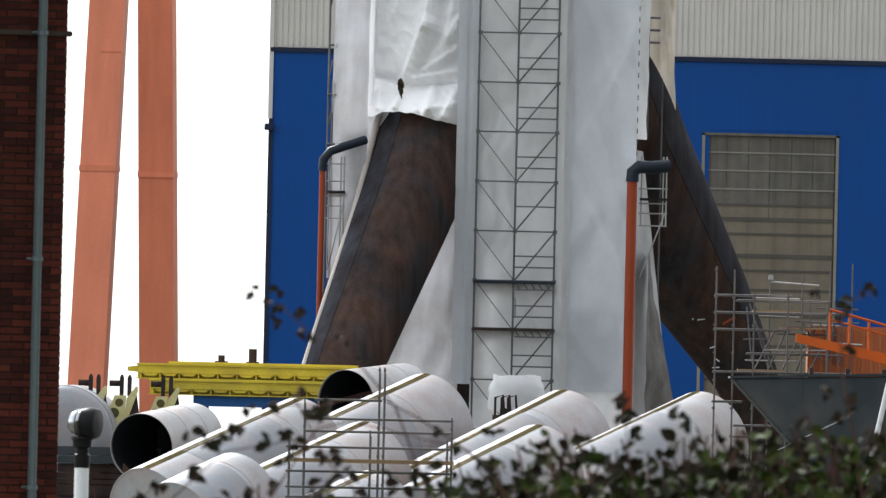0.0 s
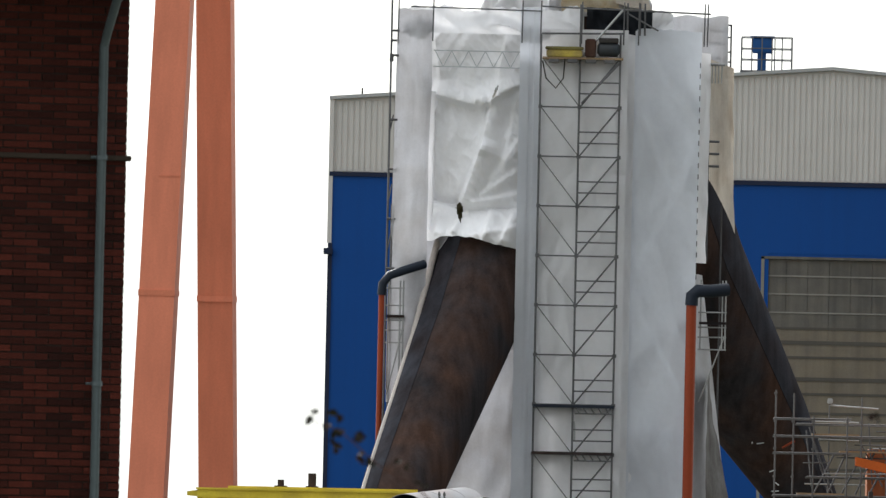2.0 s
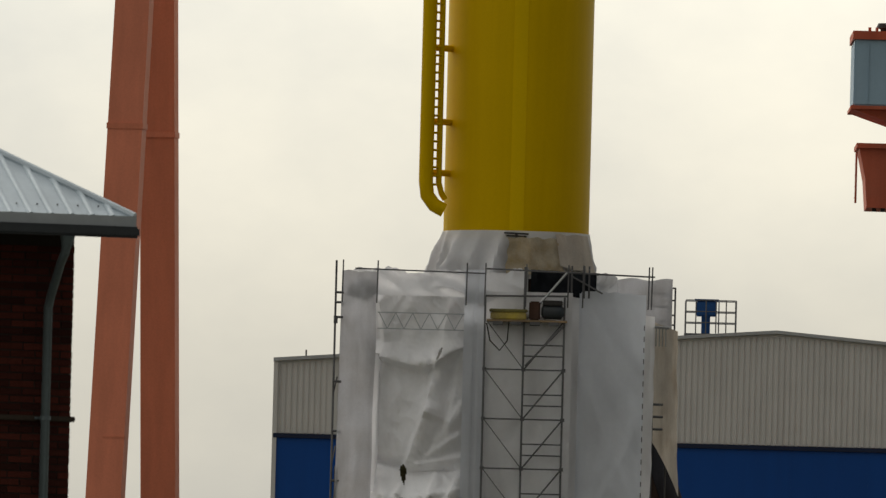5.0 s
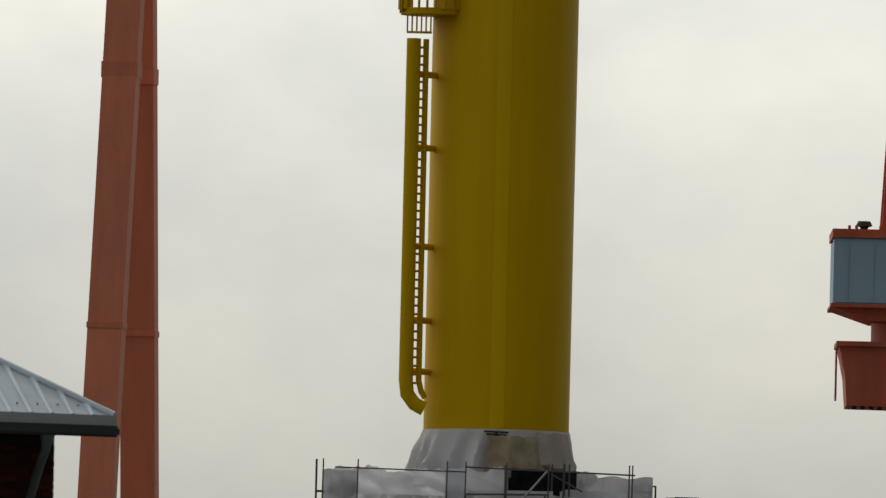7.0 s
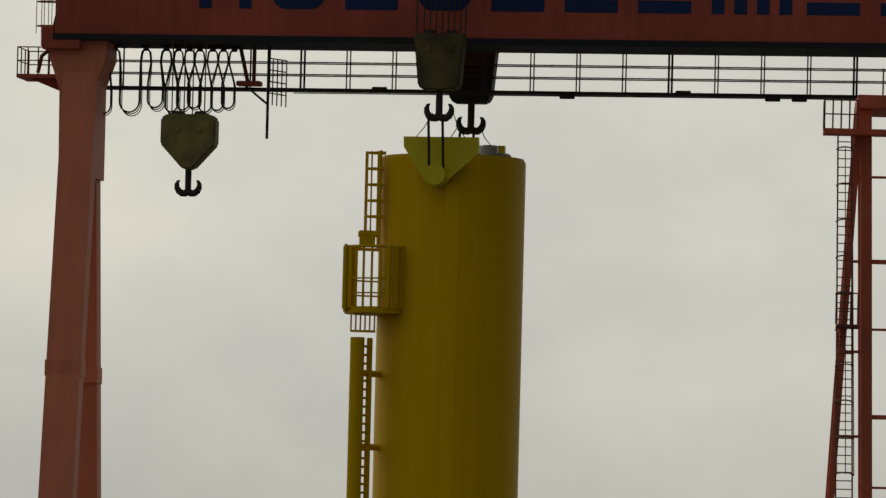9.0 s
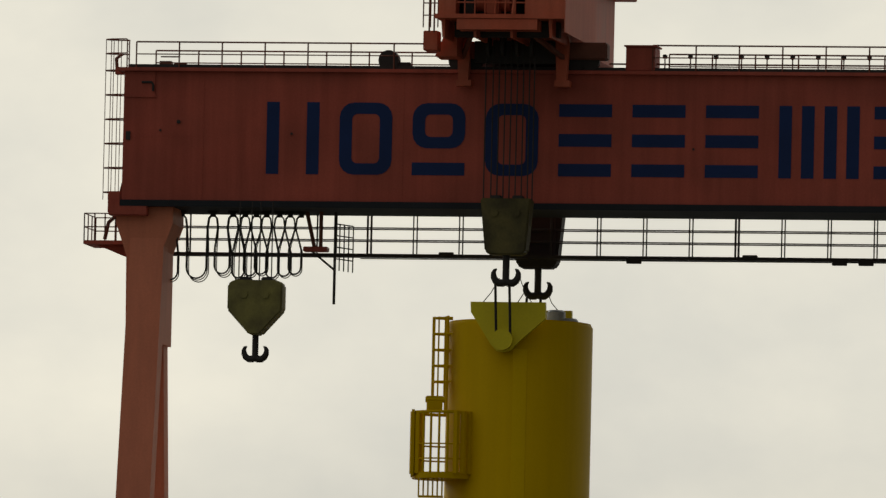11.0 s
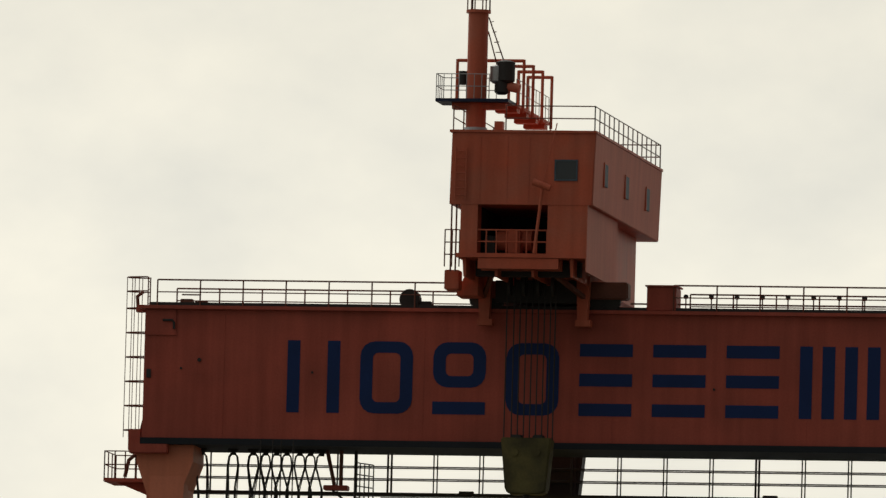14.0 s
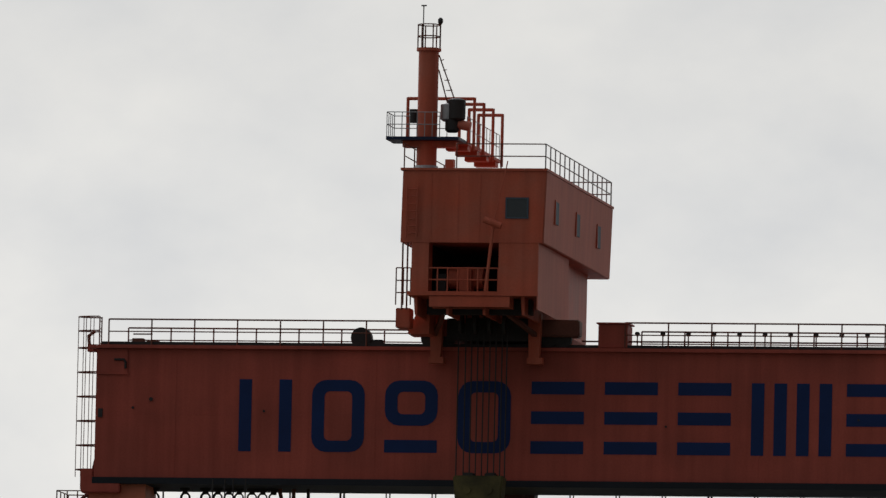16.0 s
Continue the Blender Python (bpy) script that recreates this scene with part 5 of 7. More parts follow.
def top_band(u, v):
    x = -4.45 + u * 7.3
    z = 28.0 - 1.05 * v + (0.30 * n2(x, 2, 1.3, 61) + 0.16 * n2(x, 5, 4.0, 62)) * (1 - v)
    return (x, TY - 0.35 + 0.9 * (1 - v) * 0.6 - 0.3 * ridge(x + z, z * 2, 0.8, 63) - 0.2 * n2(x, z, 1.3, 64), z)


sheet("protective_sheet", SHEET, top_band, 90, 16, "rumpled white sheet over the scaffold's top edge")


def corner_lap(u, v):
    z = 24.6 - 5.6 * v
    x = -3.18 + 0.34 * u * (1 - 0.3 * v) + 0.05 * n2(z, u, 1.0, 68)
    return (x, TY - 0.35 + 0.55 * u + 0.1 * ridge(u, z, 0.7, 69), z)


sheet("sheet_lap", SHEET, corner_lap, 6, 40, "narrow turned-back lap at the tarpaulin's edge")


def back_band(u, v):
    x = 6.2 + u * 2.7
    return (x, TY + 5.0 + 0.1 * ridge(x, v, 1, 66), 28.02 - 0.05 * math.sin(u * 12) - 4.5 * v)


sheet("protective_sheet", GREYSHEET, back_band, 30, 14, "grey sheet over the rear top edge")


def top_flap(u, v):
    x = 4.25 + 0.95 * u - 0.5 * v
    return (x, TY - 0.5 + 0.15 * u, 27.15 - 1.5 * v * (1 - u) - 0.15 * u)


sheet("protective_sheet", SHEET, top_flap, 8, 10, "white sheet corner turned over a tube")


def skirt(u, v):
    a = 2 * math.pi * u
    z = 29.78 - 1.95 * v
    ruff = 0.3 * (1 - 2 * abs(math.sin(a * 5 + 2 * n2(a, v, 1.0)))) + 0.22 * (1 - 2 * abs(math.sin(a * 9.5 + 1 + v)))
    r = R + 0.03 + v * (0.62 + ruff) + 0.05 * n2(a * 3, z, 1.0, 71) * v
    if math.cos(a) > 0.5:
        r = R + 0.03 + (r - R) * 0.45
    return (AX + r * math.cos(a), AY + r * math.sin(a), z)


skirt_thing = thing("column_skirt", "white tarpaulin skirt tied round the column foot", "sheet")
for k in range(8):
    gore = sheet("skirt_gore", SHEET, lambda u, v: skirt(((k + u) / 8) + 0.004 * v, v), 24, 16, "white tarpaulin gore", group="x")
    gore.parent = skirt_thing
    for key in ("category", "group", "label"):
        del gore[key]



def skirt_patch(u, v):
    a = radians(-96 + (36 + 6 * v) * u + 4 * n2(v * 3, u * 2, 1.0, 74))
    z = 29.5 - 1.5 * v + 0.08 * n2(u * 6, v, 1.0, 75)
    r = R + 0.30 + 0.42 * v + 0.07 * (1 - 2 * abs(math.sin(u * 7 + v))) + 0.05 * n2(u * 4, v * 4, 1.0, 76)
    return (AX + r * math.cos(a), AY + r * math.sin(a), z)


def skirt_apron(u, v):
    a = radians(-60 + 42 * u)
    z = 29.68 - (1.3 + 0.35 * u) * v + 0.06 * n2(u * 5, v, 1.0, 77)
    r = R + 0.16 + 0.5 * v * (1 - 0.25 * u) + 0.08 * (1 - 2 * abs(math.sin(u * 5 + 0.5 * v)))
    return (AX + r * math.cos(a), AY + r * math.sin(a), z)


sheet("skirt_apron", SHEETDIRTY, skirt_apron, 24, 16, "pale beige canvas apron lapped over the column skirt")
sheet("stained_patch", STAINED, skirt_patch, 30, 16, "brown-stained beige tarpaulin patch at the column foot")
rope = thing("lashing", "dark lashing bars round the column skirt", "lashing", (AX, AY - R - 0.12, 29.6))
rod("lashing_bar", DARKSTEEL, rope, (-0.5, 0, 0.08), (0.5, 0, 0.05), 0.035)
rod("lashing_bar", DARKSTEEL, rope, (-0.4, 0, -0.03), (0.42, 0, -0.06), 0.035)
rod("lashing_tie", DARKSTEEL, rope, (0.0, 0, 0.05), (0.05, -0.1, -0.45), 0.05)

# ---- scaffold ----
scaffold = thing("facade_scaffold", "tall tube scaffold in the sheeted tripod's open bay", "scaffold", (0, TY, 0))


def tube_scaffold():
    s = scaffold
    Y = -1.2
    xs = (1.3, 2.88, 4.5)
    for x in xs:
        rod("standard", SCAF, s, (x, Y, 0), (x - 0.02, Y, 27.0 if x != 2.88 else 28.2), 0.042, 8)
    rod("standard", GALV, s, (2.96, Y + 0.6, 0), (2.94, Y + 0.6, 28.2), 0.05, 8)
    z = 2.05
    while z < 26:
        rod("ledger", SCAF, s, (1.3, Y, z), (4.5, Y, z), 0.031)
        rod("ledger", GALV, s, (1.3, Y + 0.9, z + 0.03), (4.5, Y + 0.9, z + 0.03), 0.035)
        rod("brace", SCAF, s, (1.35, Y - 0.05, z + 1.95), (2.85, Y - 0.05, z + 0.05), 0.02)
        rod("brace", SCAF, s, (4.45, Y - 0.05, z + 1.95), (2.93, Y - 0.05, z + 0.05), 0.036)
        rod("guard_tube", SCAF, s, (2.9, Y, z + 1.0), (4.5, Y, z + 1.0), 0.029)
        if z > 16 or z < 13:
            rod("guard_tube", SCAF, s, (2.9, Y, z + 0.55), (4.5, Y, z + 0.55), 0.03)
        for x in xs:
            block("coupler", SCAF, s, x - 0.08, x + 0.08, Y - 0.09, Y + 0.02, z - 0.07, z + 0.07)
        z += 2.0
    for z, m in ((12.0, HOSE), (10.1, RUST)):
        b = block("deck", m, s, 1.25, 4.55, Y - 0.1, Y + 0.9, z - 0.07, z + 0.05, "scaffold deck boards")
        for k in range(5):
            rod("deck_truss", SCAF, b, (3.0 + 0.3 * k, Y - 0.1, z - 0.07), (3.15 + 0.3 * k, Y - 0.1, z - 0.3), 0.03)
        rod("truss_chord", SCAF, b, (2.95, Y - 0.1, z - 0.3), (4.5, Y - 0.1, z - 0.3), 0.03)
    # top working deck
    top = block("working_deck", WOOD, s, 1.35, 4.6, Y - 0.25, Y + 1.0, 25.98, 26.06, "weathered plank deck near the top")
    for k in range(4):
        block("bearer", SCAF, top, 1.6 + 0.75 * k, 2.0 + 0.75 * k, Y - 0.3, Y + 0.9, 25.85, 25.98)
    rod("big_brace", GALV, s, (2.95, Y - 0.1, 26.1), (4.55, Y - 0.1, 28.0), 0.05)
    rod("big_brace", SCAF, s, (2.95, Y - 0.1, 24.2), (4.5, Y - 0.1, 25.9), 0.045)
    rod("guard_tube", SCAF, s, (1.3, Y, 27.0), (4.6, Y, 27.05), 0.04)
    pipe("hung_cable", DARKSTEEL, s, [(1.35, Y - 0.15, 25.9), (1.5, Y - 0.15, 25.2), (1.9, Y - 0.15, 24.8), (2.2, Y - 0.15, 25.2), (2.25, Y - 0.15, 26.0)], 0.03, 6)
    # top guard rails along the whole front
    for x in (-4.5, -3.1, 0.5, 1.25, 2.9, 4.6, 5.2, 7.85, 7.98):
        rod("top_standard", SCAF, s, (x, -1.0, 26.6), (x + 0.02, -1.0, 28.32), 0.03)
    rod("top_rail", SCAF, s, (-4.0, -1.0, 27.98), (1.3, -1.0, 27.9), 0.03)
    rod("top_rail", SCAF, s, (1.3, -1.0, 28.1), (8.1, -1.0, 27.92), 0.035)
    rod("top_rail", SCAF, s, (4.7, -1.0, 27.9), (6.0, -1.0, 27.2), 0.035)
    for x in (4.75, 5.25, 5.45):
        rod("top_standard", SCAF, s, (x, -0.8, 27.0), (x, -0.8, 28.3), 0.04)
    for x in (8.65, 8.78, 9.02):
        rod("corner_standard", SCAF, s, (x, 5.5, 0 if x == 8.78 else 22), (x, 5.5, 28.1 - (x - 8.6)), 0.04)
    for z in (27.7, 27.2, 26.6, 26.2, 25.4):
        rod("corner_ledger", SCAF, s, (7.9, 5.3, z), (9.05, 5.5, z), 0.035)
    rod("corner_brace", SCAF, s, (8.7, 5.4, 25.6), (8.95, 5.4, 22.5), 0.03)
    for z in (22.85, 22.35, 21.85):
        rod("corner_ledger", SCAF, s, (8.1, 1.5, z), (8.58, 1.6, z), 0.05)
    rod("corner_standard", SCAF, s, (8.15, 1.5, 18), (8.13, 1.5, 23.4), 0.045)
    for k in range(5):
        rod("toe_bar", GALV, s, (8.1 + 0.13 * k, 1.2, 25.2), (8.1 + 0.13 * k, 1.2, 25.95), 0.022)
    rod("toe_rail", GALV, s, (8.02, 1.2, 25.98), (8.75, 1.2, 25.95), 0.06)
    for k in range(4):
        rod("drip_cable", SCAF, s, (8.05 + 0.18 * k, 5.2, 26.2), (8.07 + 0.18 * k, 5.2, 25.5 - 0.1 * (k % 2)), 0.035)
    # lattice beam behind the thin sheet
    for z in (26.25, 25.6):
        rod("lattice_chord", LATTICE, s, (-3.05, -0.35, z), (0.45, -0.35, z), 0.022)
    for k in range(10):
        x = -3.0 + 0.34 * k
        rod("lattice_web", LATTICE, s, (x, -0.35, 25.6 if k % 2 else 26.25), (x + 0.34, -0.35, 26.25 if k % 2 else 25.6), 0.018)
    # outer corner of the left side
    for x in (-4.78, -4.62):
        rod("corner_standard", SCAF, s, (x, -0.6, 0), (x + 0.02, -0.6, 28.3 if x < -4.7 else 20), 0.045)
    for z in (27.0, 26.6, 26.0, 23.4, 21.4, 19.4, 17.4):
        rod("corner_ledger", SCAF, s, (-4.8, -0.7, z), (-4.45, -0.7, z), 0.05)
    for z in (22.8, 20.0, 18.0):
        rod("corner_brace", SCAF, s, (-4.78, -0.6, z), (-4.62, -0.6, z + 0.8), 0.03)
    block("corner_box", SCAF, s, -4.82, -4.66, -0.8, -0.5, 25.75, 26.05)
    # clips along film edges
    for x, z0 in ((7.72, 8.2), (1.29, 8.6), (4.5, 9.0)):
        for k in range(40):
            block("sheet_clip", SCAF, s, x - 0.02, x + 0.02, -1.25, -1.15, z0 + 0.45 * k, z0 + 0.45 * k + 0.2)
    # lower bays by the legs
    for x0, x1, y, zt in ((-4.66, -4.05, -1.2, 16.9), (7.95, 8.95, -0.6, 17.2)):
        for x in (x0, x1, x1 - 0.13):
            rod("standard", GALV, s, (x, y, 12.5 if x < 0 else 14.4), (x, y, zt), 0.035)
        for z in (16.6, 15.9, 15.3, 14.9, 14.4):
            rod("ledger", GALV, s, (x0 - 0.1, y, z), (x1 + 0.05, y, z), 0.03)
        rod("brace", GALV, s, (x0, y, 12.3), (x1, y, 15.0), 0.03)
        block("small_deck", RUST, s, x0 - 0.05, x1 + 0.05, y - 0.1, y + 0.6, 15.42, 15.52)


tube_scaffold()


def deck_gear():
    g = thing("tool_crate", "yellow plastic crate on the plank deck", "crate", (0, TY - 1.3, 26.06))
    block("crate_body", CRATEYEL, g, 1.5, 2.95, -0.2, 0.4, 0.0, 0.3, edge=0.04)
    block("crate_lid", BLOCKYEL, g, 1.45, 3.0, -0.23, 0.43, 0.3, 0.42, edge=0.03)
    g = thing("compressor", "small blue and rust-red compressor on the deck", "compressor", (0, TY - 1.3, 26.06))
    part("tank", sweep(bmesh.new(), [(3.55, 0.1, 0.35), (3.65, 0.1, 0.35), (4.35, 0.1, 0.35), (4.45, 0.1, 0.35)], [0.15, 0.3, 0.3, 0.15], 14), HULL, g, "", True)
    block("motor", RUST, g, 3.05, 3.5, -0.2, 0.4, 0.0, 0.75, edge=0.05)
    block("cover", DARKSTEEL, g, 3.6, 4.4, -0.2, 0.4, 0.6, 0.8, edge=0.03)
    # deck coloured near-black to give the shade within the sheeting
    d2 = tagged(block("inner_deck", SHADEBLACK, None, -4.3, 7.7, TY + 1.3, TY + 10, 26.4, 26.6), "deck inside the sheeted scaffold, near-black for interior shade", "deck")


def crumpled_end(u, v):
    x = 5.75 + 0.85 * u
    z = 28.05 - 0.9 * v - 0.5 * (u - 0.45) ** 2 + 0.1 * n2(u * 4, v * 3, 1.0, 98)
    return (x, TY - 0.1 - 0.35 * ridge(x, z, 1.6, 99) - 0.15 * ridge(x - z, z, 3.0, 100), z)


sheet("protective_sheet", SHEET, crumpled_end, 20, 20, "crumpled white sheet end at the scaffold top")


# added near-black sheet that stands for the shaded opening at the top
def dark_gap(u, v):
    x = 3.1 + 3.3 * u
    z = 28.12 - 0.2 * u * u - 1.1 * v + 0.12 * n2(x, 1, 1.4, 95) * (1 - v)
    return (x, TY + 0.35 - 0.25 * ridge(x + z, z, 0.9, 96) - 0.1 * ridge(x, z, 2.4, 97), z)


sheet("dark_tarpaulin", SHADEBLACK, dark_gap, 40, 14, "near-black sheet added for the shaded opening under the scaffold top", group="")
deck_gear()


def exhaust_pipes():
    for x, z, side, label in ((-4.93, 16.6, 1, "thin orange-red upright pipe with a dark hose elbow"), (7.56, 16.45, 1, "stout orange-red upright pipe with a dark hose elbow")):
        r = 0.12 if x < 0 else 0.21
        p = thing("ventilation_pipe", label, "pipe", (x, TY - 1.6, 0), group="ventilation pipes")
        part("upright", sweep(bmesh.new(), [(0.0, 0, 0), (0, 0, z - 0.2)], r, 14), REDPIPE, p, "", True)
        if x < 0:
            pts = [(0, 0, z - 0.3), (0.02, 0, z + 0.15), (0.3, 0.1, z + 0.5), (0.9, 0.3, z + 0.72), (1.7, 0.8, z + 1.0)]
        else:
            pts = [(0, 0, z - 0.3), (0.02, 0, z + 0.1), (0.25, 0.05, z + 0.3), (0.8, 0.2, z + 0.3), (1.45, 0.5, z + 0.38)]
        pipe("hose", HOSE, p, pts, r + 0.06, 12)


exhaust_pipes()

# ---- yard: lying tubes, lifting beams, small scaffolds ----


def lying_tube(far, near, r, label, strip=True, wall=0.06, closed=True):
    """A tube inclined from far to near to fit the camera's view; where its near end is off the ground it runs on down,
    out of view.
    """
    f, n = Vector(far), Vector(near)
    d = (f - n).normalized()
    t = thing("steel_tube", label, "steel tube", n, group="lying steel tubes")
    L = (f - n).length
    m = d.to_track_quat("Z", "Y").to_matrix()
    tail = max(0.0, n.z - r) if closed and n.z < 4 else 0.0

    def axis(z):
        """The axis at z metres from the near end."""
        return m @ Vector((0, 0, z))

    bm = bmesh.new()
    N = 56
    rings = []
    low = -tail * 1.7 if tail > 0.5 else 0.0
    for rad, z in ((r, low), (r, L * 0.33), (r, L * 0.66), (r, L), (r - wall, L), (r - wall, low)):
        rings.append([bm.verts.new(axis(z) + m @ Vector((rad * math.cos(2 * math.pi * k / N), rad * math.sin(2 * math.pi * k / N), 0))) for k in range(N)])
    for a, b in zip(rings, rings[1:] + rings[:1]):
        for k in range(N):
            bm.faces.new((a[k], a[(k + 1) % N], b[(k + 1) % N], b[k]))
    part("shell", bm, TUBEWHITE, t, "white-coated shell with rusty bloom", True)
    # lining and end disc carry the tube's inner shade as colour
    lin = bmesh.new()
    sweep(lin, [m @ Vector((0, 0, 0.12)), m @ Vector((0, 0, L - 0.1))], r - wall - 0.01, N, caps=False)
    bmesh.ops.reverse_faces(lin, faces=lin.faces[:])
    part("inner_lining", lin, SHADEBLACK, t, "inner face, near-black for the shade inside", True)
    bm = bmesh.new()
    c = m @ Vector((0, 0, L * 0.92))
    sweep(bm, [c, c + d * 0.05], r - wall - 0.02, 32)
    part("bulkhead", bm, SHADEBLACK, t)
    for z in (L * 0.36, L * 0.72):
        bm = bmesh.new()
        pts = [axis(z) + m @ Vector((r * math.cos(2 * math.pi * k / 48), r * math.sin(2 * math.pi * k / 48), 0)) for k in range(49)]
        sweep(bm, pts, 0.014, 6)
        part("girth_weld", bm, TUBEWHITE, t, "", True)
    if closed:
        bm = bmesh.new()
        c = axis(low)
        sweep(bm, [c + d * 0.01, c + d * 0.06], r - wall - 0.005, 40)
        part("end_cover", bm, TUBEWHITE, t, "pale end cover")
        # sleeve of another grey round the middle
        bm = bmesh.new()
        band = [[bm.verts.new(axis(L * k) + m @ Vector(((r + 0.012) * math.cos(2 * math.pi * q / N), (r + 0.012) * math.sin(2 * math.pi * q / N), 0))) for q in range(N)] for k in (0.0, 0.33, 0.66)]
        for a, b in zip(band, band[1:]):
            for k in range(N):
                bm.faces.new((a[k], a[(k + 1) % N], b[(k + 1) % N], b[k]))
        part("coating_band", bm, TUBEGREY, t, "blue-grey band", True)
    if strip:
        # seam tape along the upper left flank
        up = Vector((0, 0, 1))
        side = d.cross(up).normalized()
        top = side.cross(d).normalized()
        bm = bmesh.new()
        N2 = 4
        a0 = radians(80 if strip is True else strip - 21)
        rows = []
        for z in (low, L):
            rows.append([bm.verts.new(axis(z) + (r + 0.012) * (top * math.sin(a0 + radians(3.2) * i) + side * math.cos(a0 + radians(3.2) * i))) for i in range(N2)])
        for r0, r1 in zip(rows, rows[1:]):
            for i in range(N2 - 1):
                bm.faces.new((r0[i], r0[i + 1], r1[i + 1], r1[i]))
        bmesh.ops.solidify(bm, geom=bm.faces[:], thickness=0.01)
        part("seam_tape", bm, OLIVE, t, "olive-brown seam tape")
    # cradles under the tube
    for k in (0.15, 0.85):
        c = d * L * k
        zb = -(n.z)
        h = c.z - r * 0.86 - zb
        if h > 0.1:
            bm = bmesh.new()
            prism(bm, [(c.x - r * 0.9, zb), (c.x + r * 0.9, zb), (c.x + r * 0.75, zb + h + 0.35 * r), (c.x + r * 0.4, zb + h), (c.x - r * 0.4, zb + h), (c.x - r * 0.75, zb + h + 0.35 * r)], c.y - 0.25, c.y + 0.25)
            part("cradle", bm, RUST, t, "dark steel cradle")
    return t


WL = "white-coated steel tube resting inclined on cradles"
for far, near, r, strip in (
    ((-0.25, 640, 6.21), (-5.78, 633, 3.50), 1.96, True), ((-2.49, 625, 4.42), (-7.66, 618, 1.90), 1.88, True),
    ((-2.19, 610, 2.69), (-4.00, 607, 1.84), 1.83, 100), ((4.99, 640, 5.73), (-0.07, 633, 3.04), 1.96, 104),
    ((3.83, 620, 4.54), (-0.66, 613, 2.20), 1.78, True), ((10.11, 640, 5.81), (5.20, 633, 3.38), 1.92, 110),
    ((-7.11, 612, 3.22), (-9.30, 609.1, 2.1), 1.84, False), ((-5.0, 633.6, 5.28), (-9.28, 628.1, 3.2), 1.85, 100),
):
    lying_tube(far, near, r, WL + (" with an olive seam tape" if strip else ""), strip)
lying_tube((-1.38, 657, 7.28), (-3.60, 653, 6.96), 1.25, "short white tube with a dark open end", False, 0.02, False)
lying_tube((-9.42, 648, 5.50), (-11.27, 643.5, 5.05), 1.29, "white tube with a dark open end showing rust inside", False, 0.02, False)
lying_tube((-14.1, 660, 5.44), (-14.43, 652, 5.40), 1.95, "large pale closed tube end beside the brick house", False)
cap = part("end_plate", sweep(bmesh.new(), [(-14.43, 652.05, 5.40), (-14.43, 651.9, 5.40), (-14.43, 651.6, 5.40), (-14.43, 651.35, 5.40), (-14.43, 651.25, 5.4)], [1.95, 1.93, 1.7, 1.1, 0.3], 48), TUBEGREY, None, "", True)
tagged(cap, "pale grey dished end on a large tube", "end plate")


def dark_fill_stack():
    """Dark rusty plates and offcuts, added on the ground to fill the shaded area in front of the large tube end."""
    rng = random.Random(33)
    st = thing("dark_fill_stack", "added pile of dark rusty plates that fills a shaded area", "steel stack", (-12.4, 648.6, 0))
    z = 0.0
    while z < 4.7:
        h = rng.uniform(0.18, 0.5)
        a, b = -2.3 + rng.uniform(-0.25, 0.3), 2.2 + rng.uniform(-0.7, 0.3)
        block("plate", RUST if rng.random() < 0.6 else HULL, st, a, b, -0.9 + rng.uniform(-0.2, 0.2), 0.9, z, z + h - 0.02, edge=0.02)
        z += h
    part("leaning_plate", prism(bmesh.new(), [(0.5, 3.2), (1.0, 3.2), (1.25, 5.3), (1.05, 5.3)], -1.3, -1.2), PALEYEL, st, "pale yellow offcut leaning on the pile")


dark_fill_stack()


def lifting_beam(y, x0, x1, z0, z1, label):
    """A box beam: a plain face plate with a lip above, scalloped stiffeners showing below it."""
    b = thing("lifting_beam", label, "beam", (0, y, 0), group="yellow lifting beams")
    skirt_z = z0 + 0.24
    block("face_plate", BEAMYEL, b, x0, x1, -0.44, -0.38, skirt_z, z1 - 0.07)
    block("top_flange", BEAMYEL, b, x0 - 0.05, x1, -0.52, 0.45, z1 - 0.07, z1)
    block("web", BEAMYEL, b, x0, x1, -0.04, 0.04, z0 + 0.04, z1 - 0.07)
    block("bottom_flange", BEAMYEL, b, x0 - 0.05, x1, -0.46, 0.45, z0, z0 + 0.04)
    n = int((x1 - x0 - 0.1) / 0.75)
    for i in range(n):
        x = x0 + 0.1 + i * 0.75
        bm = prism(bmesh.new(), [(x, z0 + 0.04), (x + 0.05, z0 + 0.04), (x + 0.05, skirt_z), (x, skirt_z)], -0.40, -0.04)
        part("stiffener", bm, BEAMYEL, b)
        bm = prism(bmesh.new(), [(x + 0.06, skirt_z), (x + 0.74, skirt_z), (x + 0.58, z0 + 0.12), (x + 0.22, z0 + 0.12)], -0.41, -0.37)
        part("scallop_plate", bm, BEAMYEL, b)
    return b


lifting_beam(662, -11.8, -2.9, 7.71, 8.32, "long yellow lifting beam on top of the stack")
lifting_beam(661.6, -11.3, -3.2, 7.10, 7.71, "yellow lifting beam at the foot of the stack")
part_eye = thing("beam_eye", "yellow pad eye at the beam end", "pad eye", (-11.95, 661.9, 8.08))
part("eye_plate", prism(bmesh.new(), [(-0.25, -0.08), (0.2, -0.12), (0.2, 0.14), (-0.25, 0.08)], -0.05, 0.05), BEAMYEL, part_eye)
cov = thing("beam_cover", "thin yellow plate lying on the beams", "plate", (0, 662.2, 8.32))
block("plate", BEAMYEL, cov, -10.6, -3.2, -0.3, 0.4, 0.0, 0.09)
